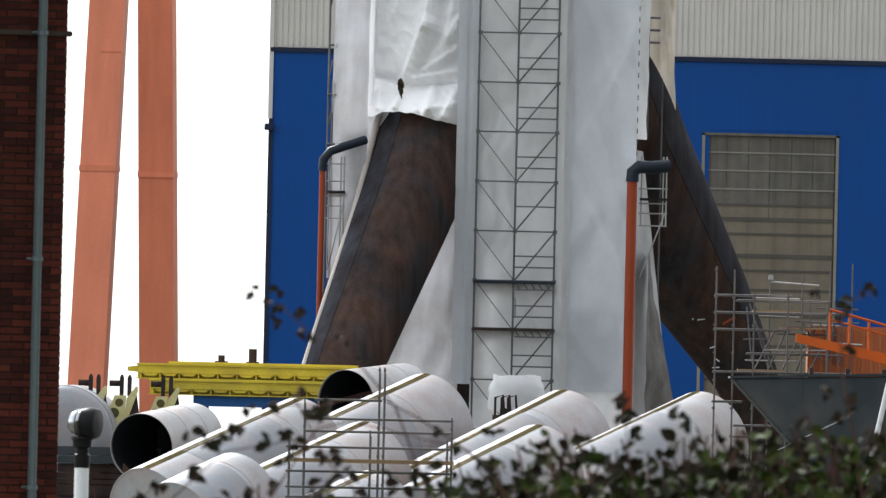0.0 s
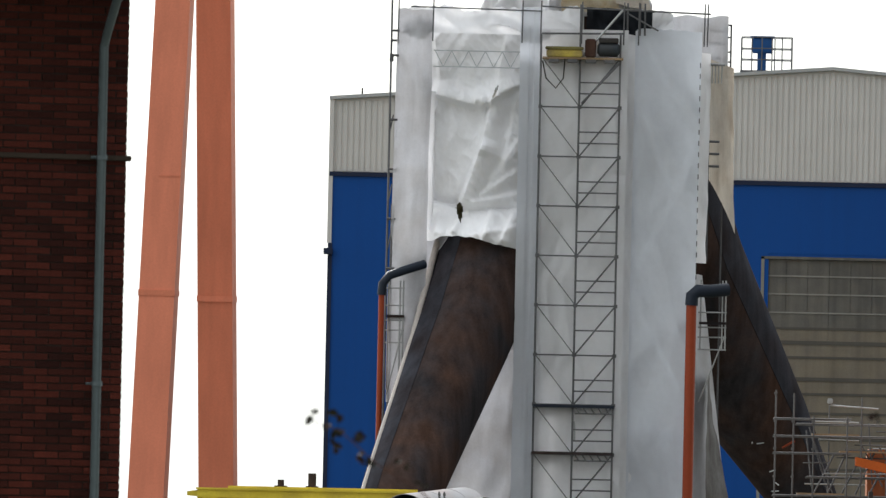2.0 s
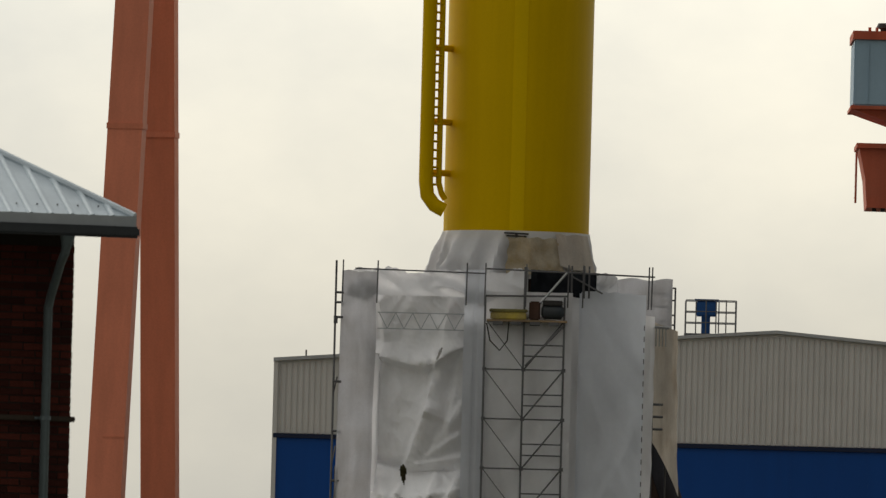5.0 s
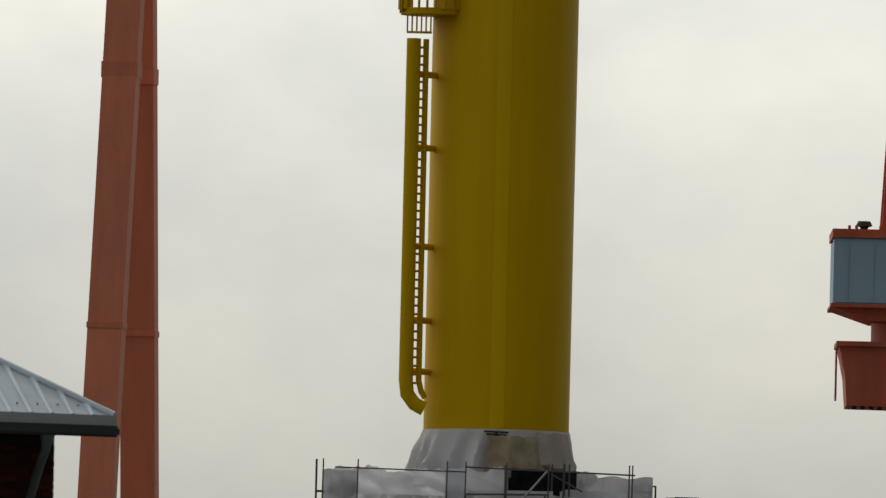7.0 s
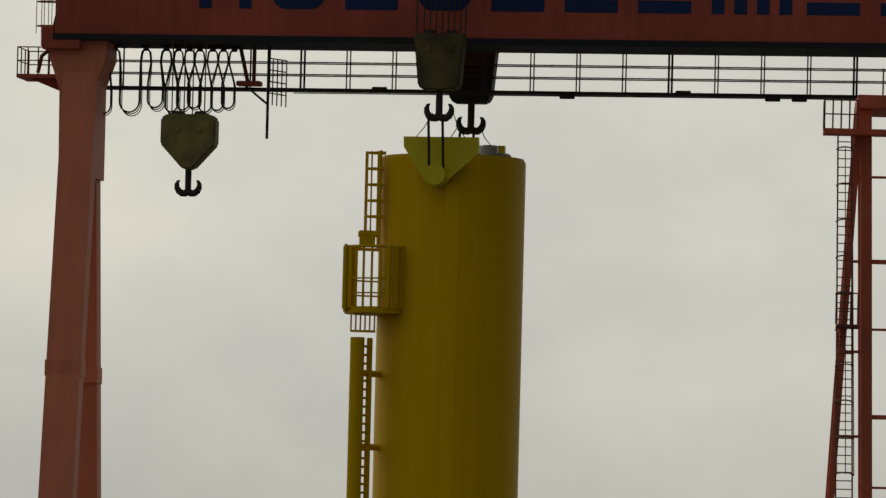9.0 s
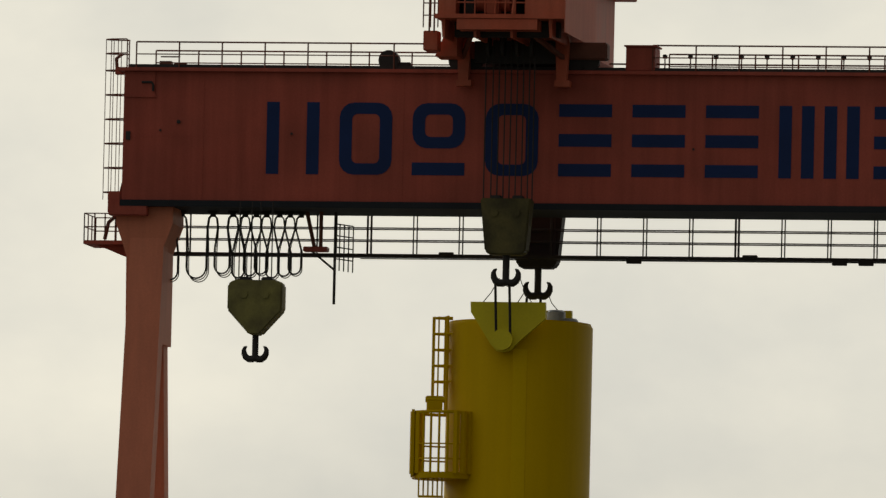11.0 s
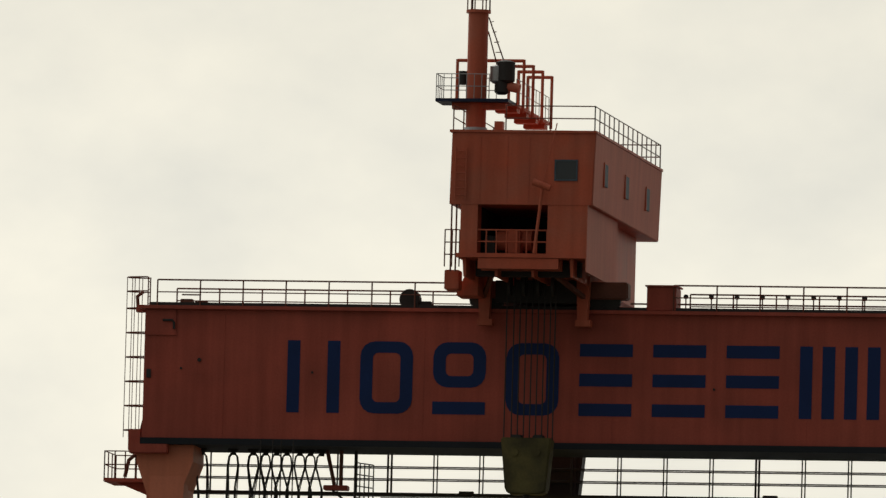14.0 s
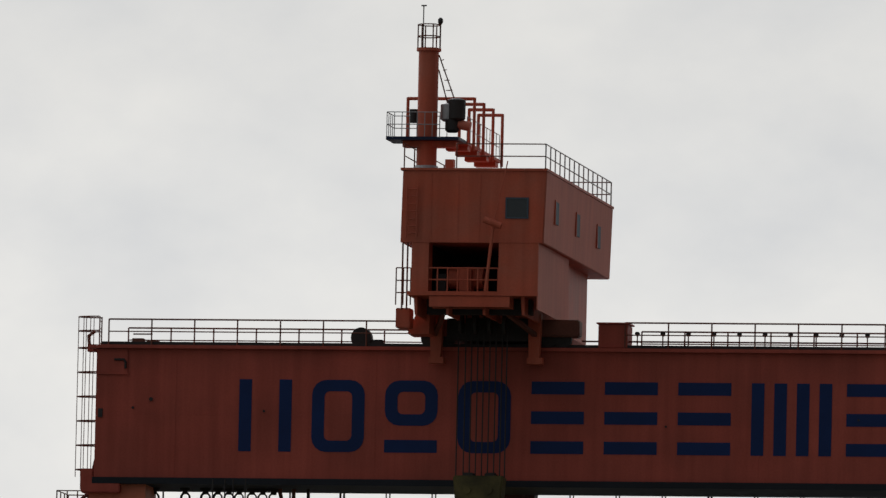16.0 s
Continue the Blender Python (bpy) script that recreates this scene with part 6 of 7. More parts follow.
for x, h, r in ((-8.55, 0.28, 0.13), (-7.33, 0.55, 0.16)):
    b = thing("bollard", "dark upright bollard pin on the beam stack", "bollard", (x, 662.3, 8.41), group="bollard pins")
    part("pin", sweep(bmesh.new(), [(0, 0, 0), (0, 0, h)], r, 14), RUST, b, "", True)
    block("pin_foot", RUST, b, -0.25, 0.25, -0.2, 0.2, 0.0, 0.05)
sup = thing("beam_trestle", "blue-painted trestle under the yellow beams", "trestle", (0, 661.8, 0))
block("trestle_top", UNITBLUE, sup, -9.6, -3.9, -0.5, 0.5, 6.68, 7.10)
for x in (-9.2, -6.7, -4.3):
    block("trestle_leg", UNITBLUE, sup, x - 0.2, x + 0.2, -0.4, 0.4, 0, 6.68)


def lug_bracket(x, y):
    b = thing("lug_bracket", "pale yellow bracket with two upright dark lugs", "bracket", (x, y, 6.0), group="lug brackets")
    front = part("front_plate", prism(bmesh.new(), [(-0.34, 1.02), (0.1, 1.02), (-0.04, 0.0), (-0.72, 0.06)], -0.56, -0.5), PALEYEL, b)
    # dark discs on the plate paint in two holes and their shade
    for hx, hz, r in ((-0.16, 0.74, 0.16), (-0.35, 0.34, 0.2)):
        part("plate_hole", sweep(bmesh.new(), [(hx, -0.572, hz), (hx, -0.565, hz)], r, 18), DARKBLOCK, front, "dark disc for a lightening hole and its shade")
    part("gusset", prism(bmesh.new(), [(0.0, -0.05), (0.12, -0.08), (0.56, 1.2), (0.55, 1.36), (0.47, 1.38), (0.12, 0.9)], -0.5, -0.42), PALEYEL, b)
    part("gusset", prism(bmesh.new(), [(-0.7, 0.0), (0.0, 0.0), (0.1, 1.0), (-0.34, 1.0)], 0.3, 0.38), PALEYEL, b)
    part("stiffener", prism(bmesh.new(), [(0.14, 0.0), (0.66, 0.1), (0.5, 1.1), (0.3, 0.9)], -0.3, -0.2), RUST, b, "dark rusty stiffener plate")
    block("bracket_base", PALEYEL, b, -0.8, 0.75, -0.6, 0.6, -0.14, -0.02)
    for s in (-0.16, 0.14):
        bm = prism(bmesh.new(), [(s, 1.0), (s + 0.15, 1.0), (s + 0.16, 1.7), (s + 0.11, 1.82), (s + 0.05, 1.82), (s, 1.7)], -0.3, 0.3)
        part("lug", bm, RUST, b, "dark upright lug")
    part("cross_pin", sweep(bmesh.new(), [(-0.56, 0, 1.48), (-0.1, 0, 1.48)], 0.12, 12), RUST, b, "", True)
    block("bracket_stand", DARKSTEEL, b, -0.7, 0.65, -0.5, 0.5, -6.0, -0.14)


for x in (-13.4, -12.2, -10.6):
    lug_bracket(x, 655.0)


def sheet_bundle(u, v):
    a = 2 * math.pi * u
    k = math.sin(math.pi * min(1, v * 1.05) * 0.5)
    r = 1.0 - 0.12 * v
    x = 3.05 + (1.25 * r) * math.cos(a) * (0.75 + 0.25 * k) + 0.1 * n2(a, v * 3, 1.3, 91)
    y = 672 + 0.8 * math.sin(a)
    z = 8.2 - 1.3 * v - 0.12 * abs(math.sin(a * 3)) * v + 0.12 * n2(a * 2, v, 1.2, 92)
    return (x, y, z)


sheet("wrapped_pallet", SHEET, sheet_bundle, 40, 10, "white sheet thrown over a pallet load", group="")
pal = tagged(block("pallet_load", DARKSTEEL, None, 2.4, 3.7, 671.6, 672.4, 0.0, 7.95), "dark stacked load under a white sheet", "stack")
wl = thing("welding_cart", "small rusty pipe frame beside the wrapped load", "cart", (2.2, 668, 6.6))
for k in range(3):
    pipe("frame_hoop", RUST, wl, [(0.25 * k, 0, 0), (0.25 * k, 0, 0.7), (0.25 * k + 0.3, 0, 0.8), (0.25 * k + 0.35, 0, 0.2)], 0.05, 6)
block("cart_stand", RUST, wl, -0.1, 0.95, -0.2, 0.2, -6.6, 0.02)


def small_scaffold(label, y, standards, ledgers, depth, mat=GALV, decks=()):
    s = thing("tube_scaffold", label, "scaffold", (0, y, 0), group="small scaffolds")
    for x, z in standards:
        for yy in (0.0, depth):
            rod("standard", mat, s, (x + 0.02 * yy, yy, 0), (x + 0.02 * yy, yy, z - 0.2 * (yy > 0)), 0.03, 8)
            k = 1.0
            while k < z:
                block("coupler", mat, s, x - 0.045, x + 0.045, yy - 0.045, yy + 0.045, k - 0.04, k + 0.04)
                k += 1.0
    for x0, x1, z in ledgers:
        rod("ledger", mat, s, (x0, 0, z), (x1, 0, z + 0.01), 0.028, 8)
        rod("ledger", mat, s, (x0, depth, z - 0.03), (x1, depth, z - 0.03), 0.025, 8)
    for x0, x1, z in decks:
        d = block("plank_deck", WOOD, s, x0, x1, -0.05, depth, z - 0.1, z, "grey plank deck")
        for i in range(3):
            block("plank", WOOD, d, x0, x1, -0.08 + i * depth / 3, -0.1 + (i + 1) * depth / 3, z, z + 0.04)
    return s


small_scaffold("galvanised scaffold before the white tubes", 590, [(-5.2, 5.7), (-4.68, 7.0), (-2.38, 5.9), (-2.1, 8.1), (-1.92, 8.1), (0.45, 6.4), (0.30, 5.6)],
               [(-5.3, 0.5, 4.45), (-5.3, 0.5, 5.3), (-4.7, 0.5, 5.85), (-4.7, 0.5, 6.29), (-4.35, -2.0, 6.95), (-5.3, 0.5, 3.9), (-5.3, 0.5, 3.55)], 1.0, YARDTUBE, ((-5.35, 0.55, 4.85),))
sr = small_scaffold("galvanised scaffold beside the rear tripod leg", 610, [(9.87, 12.1), (10.52, 12.0), (11.25, 11.2), (12.46, 11.2), (12.97, 11.2), (13.9, 10.9)],
                    [(9.8, 12.6, 11.08), (9.8, 14.6, 10.46), (9.8, 12.6, 9.85), (9.8, 14.8, 8.32), (9.8, 10.9, 7.25), (10.6, 14.0, 10.9), (11.0, 13.9, 9.0), (10.6, 12.0, 6.4), (10.6, 11.9, 6.0)], 1.6, YARDTUBE)
for k in range(5):
    rod("brace", SCAF, sr, (11.3 + 0.5 * k, 0.5, 8.4), (12.0 + 0.5 * k, 0.5, 9.8 + 0.2 * (k % 2)), 0.035)
for x, z in ((11.83, 11.8), (13.0, 11.9), (14.0, 12.3), (14.8, 12.3)):
    rod("standard", YARDTUBE, sr, (x, 1.6, 0), (x, 1.6, z), 0.028)
rod("ledger", GALV, sr, (11.83, 1.6, 11.6), (13.6, 1.6, 11.5), 0.035)
rng_s = random.Random(21)
for k in range(16):
    x, z, yy = rng_s.uniform(10.9, 14.2), rng_s.uniform(8.5, 11.2), rng_s.uniform(0.2, 2.2)
    rod("ledger", YARDTUBE if k % 3 else GALV, sr, (x, yy, z), (x + rng_s.uniform(0.8, 2.2), yy, z + rng_s.uniform(-0.05, 0.05)), 0.028)
for k in range(9):
    x, yy = rng_s.uniform(11.0, 14.6), rng_s.uniform(0.2, 2.0)
    rod("brace", SCAF, sr, (x, yy, rng_s.uniform(8.2, 8.8)), (x + rng_s.uniform(-0.9, 0.9), yy, rng_s.uniform(10.0, 11.0)), 0.028)
for x0, z in ((10.7, 8.36), (12.2, 9.9), (11.2, 10.5)):
    block("plank_deck", WOOD, sr, x0, x0 + 1.7, 0.1, 1.4, z, z + 0.06, "weathered plank deck")
block("scaffold_lamp", GALV, sr, 11.75, 11.95, 1.5, 1.7, 11.65, 11.85, "small lamp on a scaffold tube", 0.03)


def gangway():
    g = thing("gangway", "bright orange inclined gangway with handrails", "gangway", (0, 606, 0))
    bm = prism(bmesh.new(), [(12.7, 9.42), (17.5, 8.35), (17.5, 8.75), (12.7, 9.72)], -0.15, 0.1)
    part("side_beam", bm, ORANGE, g)
    bm = prism(bmesh.new(), [(12.7, 9.42), (17.5, 8.35), (17.5, 8.7), (12.7, 9.7)], 1.2, 1.4)
    part("side_beam", bm, ORANGE, g)
    for yy in (0.0, 1.3):
        for a, h in ((0.95, 0.04), (0.6, 0.028)):
            rod("handrail", ORANGE, g, (13.9, yy, 9.75 + a - 0.09), (17.5, yy, 8.72 + a), h)
        for k in range(6):
            x = 13.9 + 0.7 * k
            rod("rail_post", ORANGE, g, (x, yy, 9.6 - 0.22 * (x - 12.7)), (x, yy, 10.7 - 0.23 * (x - 13.1)), 0.035)
    for k in range(4):
        block("gangway_pillar", DARKSTEEL, g, 13.2 + 1.3 * k, 13.35 + 1.3 * k, 0.2, 1.1, 0, 8.5)
    h = thing("orange_container", "faded orange site container on a tall base", "container", (0, 612, 0))
    block("container_body", PALEORANGE, h, 13.25, 18, 0, 3, 7.0, 10.05, edge=0.04)
    for k in range(15):
        block("container_rib", PALEORANGE, h, 13.4 + 0.3 * k, 13.52 + 0.3 * k, -0.05, 0.0, 7.1, 9.95)
    block("container_base", DARKSTEEL, h, 13.4, 18, 0.1, 2.9, 0, 7.0)


gangway()


def hull_block():
    h = thing("hull_section", "dark grey primed hull section with a raked edge", "hull section", (0, 590, 0))
    bm = prism(bmesh.new(), [(10.17, 8.0), (18.5, 8.32), (18.5, 0.0), (16.5, 0.0), (13.1, 4.9)], 0, 5)
    bmesh.ops.bevel(bm, geom=bm.edges[:], offset=0.05, segments=2, affect="EDGES")
    part("plating", bm, HULL, h)
    part("deck_edge", prism(bmesh.new(), [(10.1, 8.02), (18.5, 8.34), (18.5, 8.42), (10.1, 8.09)], -0.06, 5.0), HULL, h, "lighter welded deck edge")
    rod("mooring_wire", GALV, h, (11.5, -0.4, 5.4), (13.9, -0.4, 6.6), 0.02)
    for x in (12.6, 14.4):
        block("plate_seam", HULL, h, x, x + 0.03, -0.012, 0.0, 5.8, 8.1)
    p = thing("leaning_pole", "white pole leaning beside the hull section", "pole", (0, 560, 0))
    rod("pole", WHITEPOST, p, (13.2, 0, 0), (14.85, 0, 8.0), 0.09, 10)


hull_block()

# ---- harbour crane beyond the tripod ----


def harbour_crane():
    c = thing("harbour_crane", "red slewing harbour crane with a blue-grey machinery cabin", "crane", (0, 600, 0))
    cab = block("cabin", CABBLUE, c, 13.92, 21.0, -2.2, 3.0, 31.42, 33.76, "blue-grey machinery cabin", 0.05)
    for k in range(4):
        block("cabin_rib", CABBLUE, cab, 14.4 + 0.9 * k, 14.44 + 0.9 * k, -2.23, -2.2, 31.5, 33.7)
    block("cabin_roof", CABIN, c, 13.86, 21.1, -2.3, 3.1, 33.76, 34.06, "orange-red roof edge")
    block("cabin_sill", CABIN, c, 13.84, 21.1, -2.25, 3.05, 31.3, 31.42)
    part("cabin_hopper", prism(bmesh.new(), [(13.95, 31.3), (21, 31.3), (20, 30.85), (15.3, 30.85)], -1.8, 2.6), CABIN, c)
    part("slew_column", sweep(bmesh.new(), [(17.0, 0.4, 29.9), (17.0, 0.4, 31.0)], 1.65, 24), CABIN, c, "", True)
    lo = part("lower_house", prism(bmesh.new(), [(14.2, 29.95), (19.5, 30.05), (19.5, 27.8), (14.5, 27.85), (14.42, 28.9)], -1.5, 2.4), CABIN, c, "orange-red lower housing")
    for z in (28.2, 28.6, 29.0, 29.4):
        rod("side_rung", CABIN, lo, (14.1, -1.4, z), (14.1, -0.9, z), 0.04)
    rod("side_rail", CABIN, lo, (14.1, -1.4, 28.0), (14.1, -1.4, 29.8), 0.04)
    block("lower_lip", CABIN, lo, 14.1, 19.5, -1.7, 2.5, 29.95, 30.12)
    for k in range(6):
        block("lower_bolt", DARKSTEEL, lo, 14.7 + 0.3 * k, 14.85 + 0.3 * k, -1.3, -1.1, 27.72, 27.86)
    part("tower_base", sweep(bmesh.new(), [(18.2, 0.4, 0), (18.2, 0.4, 28)], 1.3, 20), CABIN, c, "pillar under the slewing house", True)
    v = part("vent_hood", sweep(bmesh.new(), [(15.0, -0.5, 34.06), (15.0, -0.5, 34.2), (15.0, -0.5, 34.25), (15.0, -0.5, 34.42)], [0.14, 0.14, 0.3, 0.22], 14), DARKSTEEL, c, "dark mushroom vent on the cabin roof", True)
    for x in (14.4, 14.65, 15.5):
        block("roof_stub", CABIN, c, x, x + 0.1, -2.0, -1.8, 34.06, 34.2)
    # A-frame tower with ladder
    for y in (-1.4, 1.9):
        for a, b in (((15.72, y, 34.0), (16.5, y, 49.3)),):
            rod("inclined_strut", CABIN, c, a, b, 0.17, 4)
        rod("upright_strut", CABIN, c, (17.07, y, 34.0), (16.7, y, 49.3), 0.28, 4)
    for z in (35.6, 38.1, 41.2, 43.6, 46.6, 49.2):
        rod("cross_tie", CABIN, c, (16.75, -1.4, z), (20.5, -1.4, z + 0.02), 0.11 if z in (38.1, 43.6) else 0.06, 4)
    rod("upright_strut", CABIN, c, (20.5, -1.4, 34.0), (20.3, -1.4, 49.3), 0.2, 4)
    for z, x in ((37.4, 15.95), (40.4, 16.1), (43.6, 16.25), (46.6, 16.4)):
        rod("strut_tie", CABIN, c, (x, -1.4, z), (16.9, -1.4, z), 0.07, 4)
    rod("foot_brace", CABIN, c, (15.85, -1.5, 35.0), (17.0, -1.5, 34.55), 0.1, 4)
    block("tower_foot", CABIN, c, 15.85, 20.6, -1.9, 2.2, 34.06, 34.4, "red foot frame of the tower", 0.03)
    block("head_beam", CABIN, c, 16.4, 20.8, -1.8, 2.3, 49.0, 49.5, "red head beam of the tower", 0.03)
    pl = block("tower_platform", CABIN, c, 15.2, 20.5, -2.3, -1.2, 48.05, 48.25, "railed platform near the tower head")
    railing(pl, RAILRED, (15.22, -2.3, 48.25), (16.4, -2.3, 48.25), 1.0, 0.3, (0.5,))
    railing(pl, RAILRED, (15.22, -2.3, 48.25), (15.22, -1.2, 48.25), 1.0, 0.5, (0.5,))
    lad = rod("tower_ladder", RAILRED, c, (15.95, -1.9, 34.1), (15.72, -1.9, 48.0), 0.03, 6, "caged ladder on the tower")
    rod("stringer", RAILRED, lad, (16.55, -1.9, 34.1), (16.2, -1.9, 48.0), 0.03)
    for i in range(46):
        k = (i * 0.3 + 0.2) / 13.9
        rod("rung", RAILRED, lad, (15.95 - 0.23 * k, -1.9, 34.1 + 13.9 * k), (16.55 - 0.35 * k, -1.9, 34.1 + 13.9 * k), 0.02)
    for i in range(10):
        z = 36.0 + 1.28 * i
        k = (z - 34.1) / 13.9
        xa, xb = 15.93 - 0.23 * k, 16.57 - 0.35 * k
        pipe("cage_hoop", RAILRED, lad, [((xa + xb) / 2 - (xb - xa) / 2 * 1.08 * math.cos(math.pi * j / 8), -1.9 - 0.6 * math.sin(math.pi * j / 8), z + 0.06 * math.sin(math.pi * j / 8)) for j in range(9)], 0.028, 5)
    for j in (1, 4, 7):
        rod("cage_bar", RAILRED, lad, (16.25 - 0.33 * math.cos(math.pi * j / 8), -1.9 - 0.6 * math.sin(math.pi * j / 8), 36.0), (15.97 - 0.28 * math.cos(math.pi * j / 8), -1.9 - 0.6 * math.sin(math.pi * j / 8), 47.6), 0.018)
    rest = block("ladder_rest", RAILRED, c, 15.8, 16.6, -2.6, -1.4, 41.2, 41.3)
    railing(rest, RAILRED, (15.78, -2.6, 41.3), (16.55, -2.6, 41.3), 1.1, 0.25, (0.5,))
    for x in (18.4, 18.7):
        rod("luffing_rope", DARKSTEEL, c, (x, -1.5, 34), (x - 0.2, -1.5, 49.2), 0.025)
    rod("mast_light", RAILRED, c, (17.3, -1.0, 49.5), (17.3, -1.0, 50.5), 0.03)


harbour_crane()

# ---- brick house beside the view ----
BY = 150.0
house = thing("brick_house", "old dark red brick house with a pale metal hip roof", "house", (-3.355, BY, 0), 20)


def brick_house():
    x0, x1, dep, top = -12.0, 0.0, 11.0, 11.09
    block("wall", MORTAR, house, x0, x1 - 0.012, 0.012, dep, 0, top, "brick wall core with recessed mortar joints")
    # hip roof on the eaves
    ex0, ex1, ey0, ey1, ez = x0 - 0.55, 0.335, -0.6, dep + 0.6, 11.205
    pitch = 0.585
    half = (ey1 - ey0) / 2
    rz = ez + half * pitch
    bm = bmesh.new()
    c = [bm.verts.new(p) for p in ((ex0, ey0, ez), (ex1, ey0, ez), (ex1, ey1, ez), (ex0, ey1, ez), (ex0 + half, ey0 + half, rz), (ex1 - half, ey0 + half, rz))]
    for f in ((0, 1, 5, 4), (1, 2, 5), (2, 3, 4, 5), (3, 0, 4), (3, 2, 1, 0)):
        bm.faces.new([c[i] for i in f])
    roof = part("roof", bm, ROOFMETAL, house, "pale grey metal roof sheets")
    # standing ribs up the front slope
    x = ex1 - 0.2
    while x > ex1 - 2.6:
        d = min(half, ex1 - x)
        bm = sweep(bmesh.new(), [(x, ey0, ez - 0.012), (x, ey0 + d, ez + d * pitch - 0.012)], 0.034, 12)
        part("roof_rib", bm, ROOFMETAL, roof, "", True)
        for k in (0.15,):
            if k < d:
                part("roof_screw", sweep(bmesh.new(), [(x - 0.09, ey0 + k, ez + k * pitch), (x - 0.09, ey0 + k, ez + k * pitch + 0.014)], 0.007, 6), GUTTER, roof)
        x -= 0.19
    part("hip_cap", sweep(bmesh.new(), [(ex1, ey0, ez + 0.01), (ex1 - half, ey0 + half, rz + 0.01)], 0.035, 8), ROOFMETAL, roof, "", True)
    block("fascia", ZINC, house, ex0, ex1, ey0 - 0.03, ey0, 11.115, 11.215, "pale folded metal fascia")
    block("fascia", ZINC, house, ex1, ex1 + 0.02, ey0, ey1, 11.115, 11.215)
    block("gutter", GUTTER, house, ex0, ex1 + 0.01, ey0 - 0.14, ey0 - 0.03, 11.02, 11.12, "dark eaves gutter", 0.02)
    block("soffit", GUTTER, house, ex0, ex1, ey0, ey1, 11.09, 11.112)
    dp = pipe("downpipe", PIPEGREY, house, [(-0.31, ey0 - 0.05, 11.03), (-0.31, ey0 - 0.03, 10.88), (-0.305, -0.5, 10.79), (-0.29, -0.2, 10.5), (-0.285, -0.12, 10.4), (-0.285, -0.12, 0)], 0.04, 14, "grey metal downpipe")
    part("outlet", sweep(bmesh.new(), [(-0.31, ey0 - 0.08, 11.03), (-0.31, ey0 - 0.05, 10.91)], [0.07, 0.04], 12), PIPEGREY, dp, "", True)
    for z in (9.42, 7.42, 5.4):
        part("pipe_collar", sweep(bmesh.new(), [(-0.285, -0.12, z - 0.02), (-0.285, -0.12, z + 0.02)], 0.05, 14), PIPEGREY, dp, "", True)
        rod("pipe_clip", PIPEGREY, dp, (-0.36, -0.05, z), (-0.21, -0.05, z), 0.012)
    for z in (9.42, 7.685, 5.985, 4.2):
        block("string_course", LEDGE, house, x0 - 0.03, x1 + 0.025, -0.035, dep, z - 0.024, z + 0.024, "thin projecting stone course", 0.008)
        return dp


brick_house()

# ---- barrel lamp on a white post ----
lamp = thing("yard_lamp", "chrome barrel lamp with dark lens on a white post", "street lamp", (-2.73, 130, 0))
aim = Vector((0.93, -0.36, -0.04)).normalized()
hub = Vector((0, 0, 5.985))
head = part("lamp_head", sweep(bmesh.new(), [hub + aim * k for k in (-0.105, -0.10, -0.08, -0.045, -0.04, -0.03, -0.025, 0.01, 0.015, 0.025, 0.03, 0.075, 0.08, 0.1, 0.105)], [0.03, 0.062, 0.085, 0.095, 0.104, 0.104, 0.096, 0.099, 0.107, 0.107, 0.099, 0.1, 0.112, 0.112, 0.1], 32), CHROME, lamp, "ribbed dull chrome head", True)
part("dark_barrel", sweep(bmesh.new(), [hub + aim * k for k in (0.0, 0.004, 0.05, 0.1, 0.125, 0.13)], [0.09, 0.114, 0.122, 0.12, 0.11, 0.06], 32), LAMPGLOBE, head, "black barrel of the lamp head", True)
part("lens", sweep(bmesh.new(), [hub + aim * k for k in (0.12, 0.128, 0.134)], [0.1, 0.095, 0.03], 28), LAMPGLOBE, head, "dark glass lens", True)
part("yoke", sweep(bmesh.new(), [hub + Vector((0.115 * math.sin(a) * -aim.y, 0.115 * math.sin(a) * aim.x, -0.115 * math.cos(a))) for a in (-1.7, -1.3, -0.9, -0.45, 0, 0.45, 0.9, 1.3, 1.7)], 0.014, 8), DARKSTEEL, lamp, "", True)
part("collar", sweep(bmesh.new(), [(0, 0, 5.64), (0, 0, 5.70), (0, 0, 5.74), (0, 0, 5.75), (0, 0, 5.79), (0, 0, 5.80), (0, 0, 5.85), (0, 0, 5.86), (0, 0, 5.88)], [0.058, 0.062, 0.062, 0.05, 0.05, 0.072, 0.075, 0.09, 0.085], 20), LAMPGLOBE, lamp, "", True)
part("post", sweep(bmesh.new(), [(0, 0, 0), (0, 0, 5.64)], 0.055, 16), WHITEPOST, lamp, "white painted post", True)

# ---- brambles on the bank ----


def leaf_mesh(bm, at, size, nrm, spin):
    """A folded, toothed leaf of ten corners."""
    q = Vector(nrm).to_track_quat("Z", "Y").to_matrix() @ Matrix.Rotation(spin, 3, "Z")
    rim = ((0, -0.5), (0.28, -0.34), (0.40, -0.08), (0.30, 0.2), (0.14, 0.42), (0, 0.58), (-0.14, 0.42), (-0.30, 0.2), (-0.40, -0.08), (-0.28, -0.34))
    vs = [bm.verts.new(Vector(at) + size * (q @ Vector((a, b, 0.32 * abs(a) - 0.25 * b * b)))) for a, b in rim]
    mid = bm.verts.new(Vector(at) + size * (q @ Vector((0, 0.05, -0.03))))
    for i in range(10):
        bm.faces.new((vs[i], vs[(i + 1) % 10], mid))


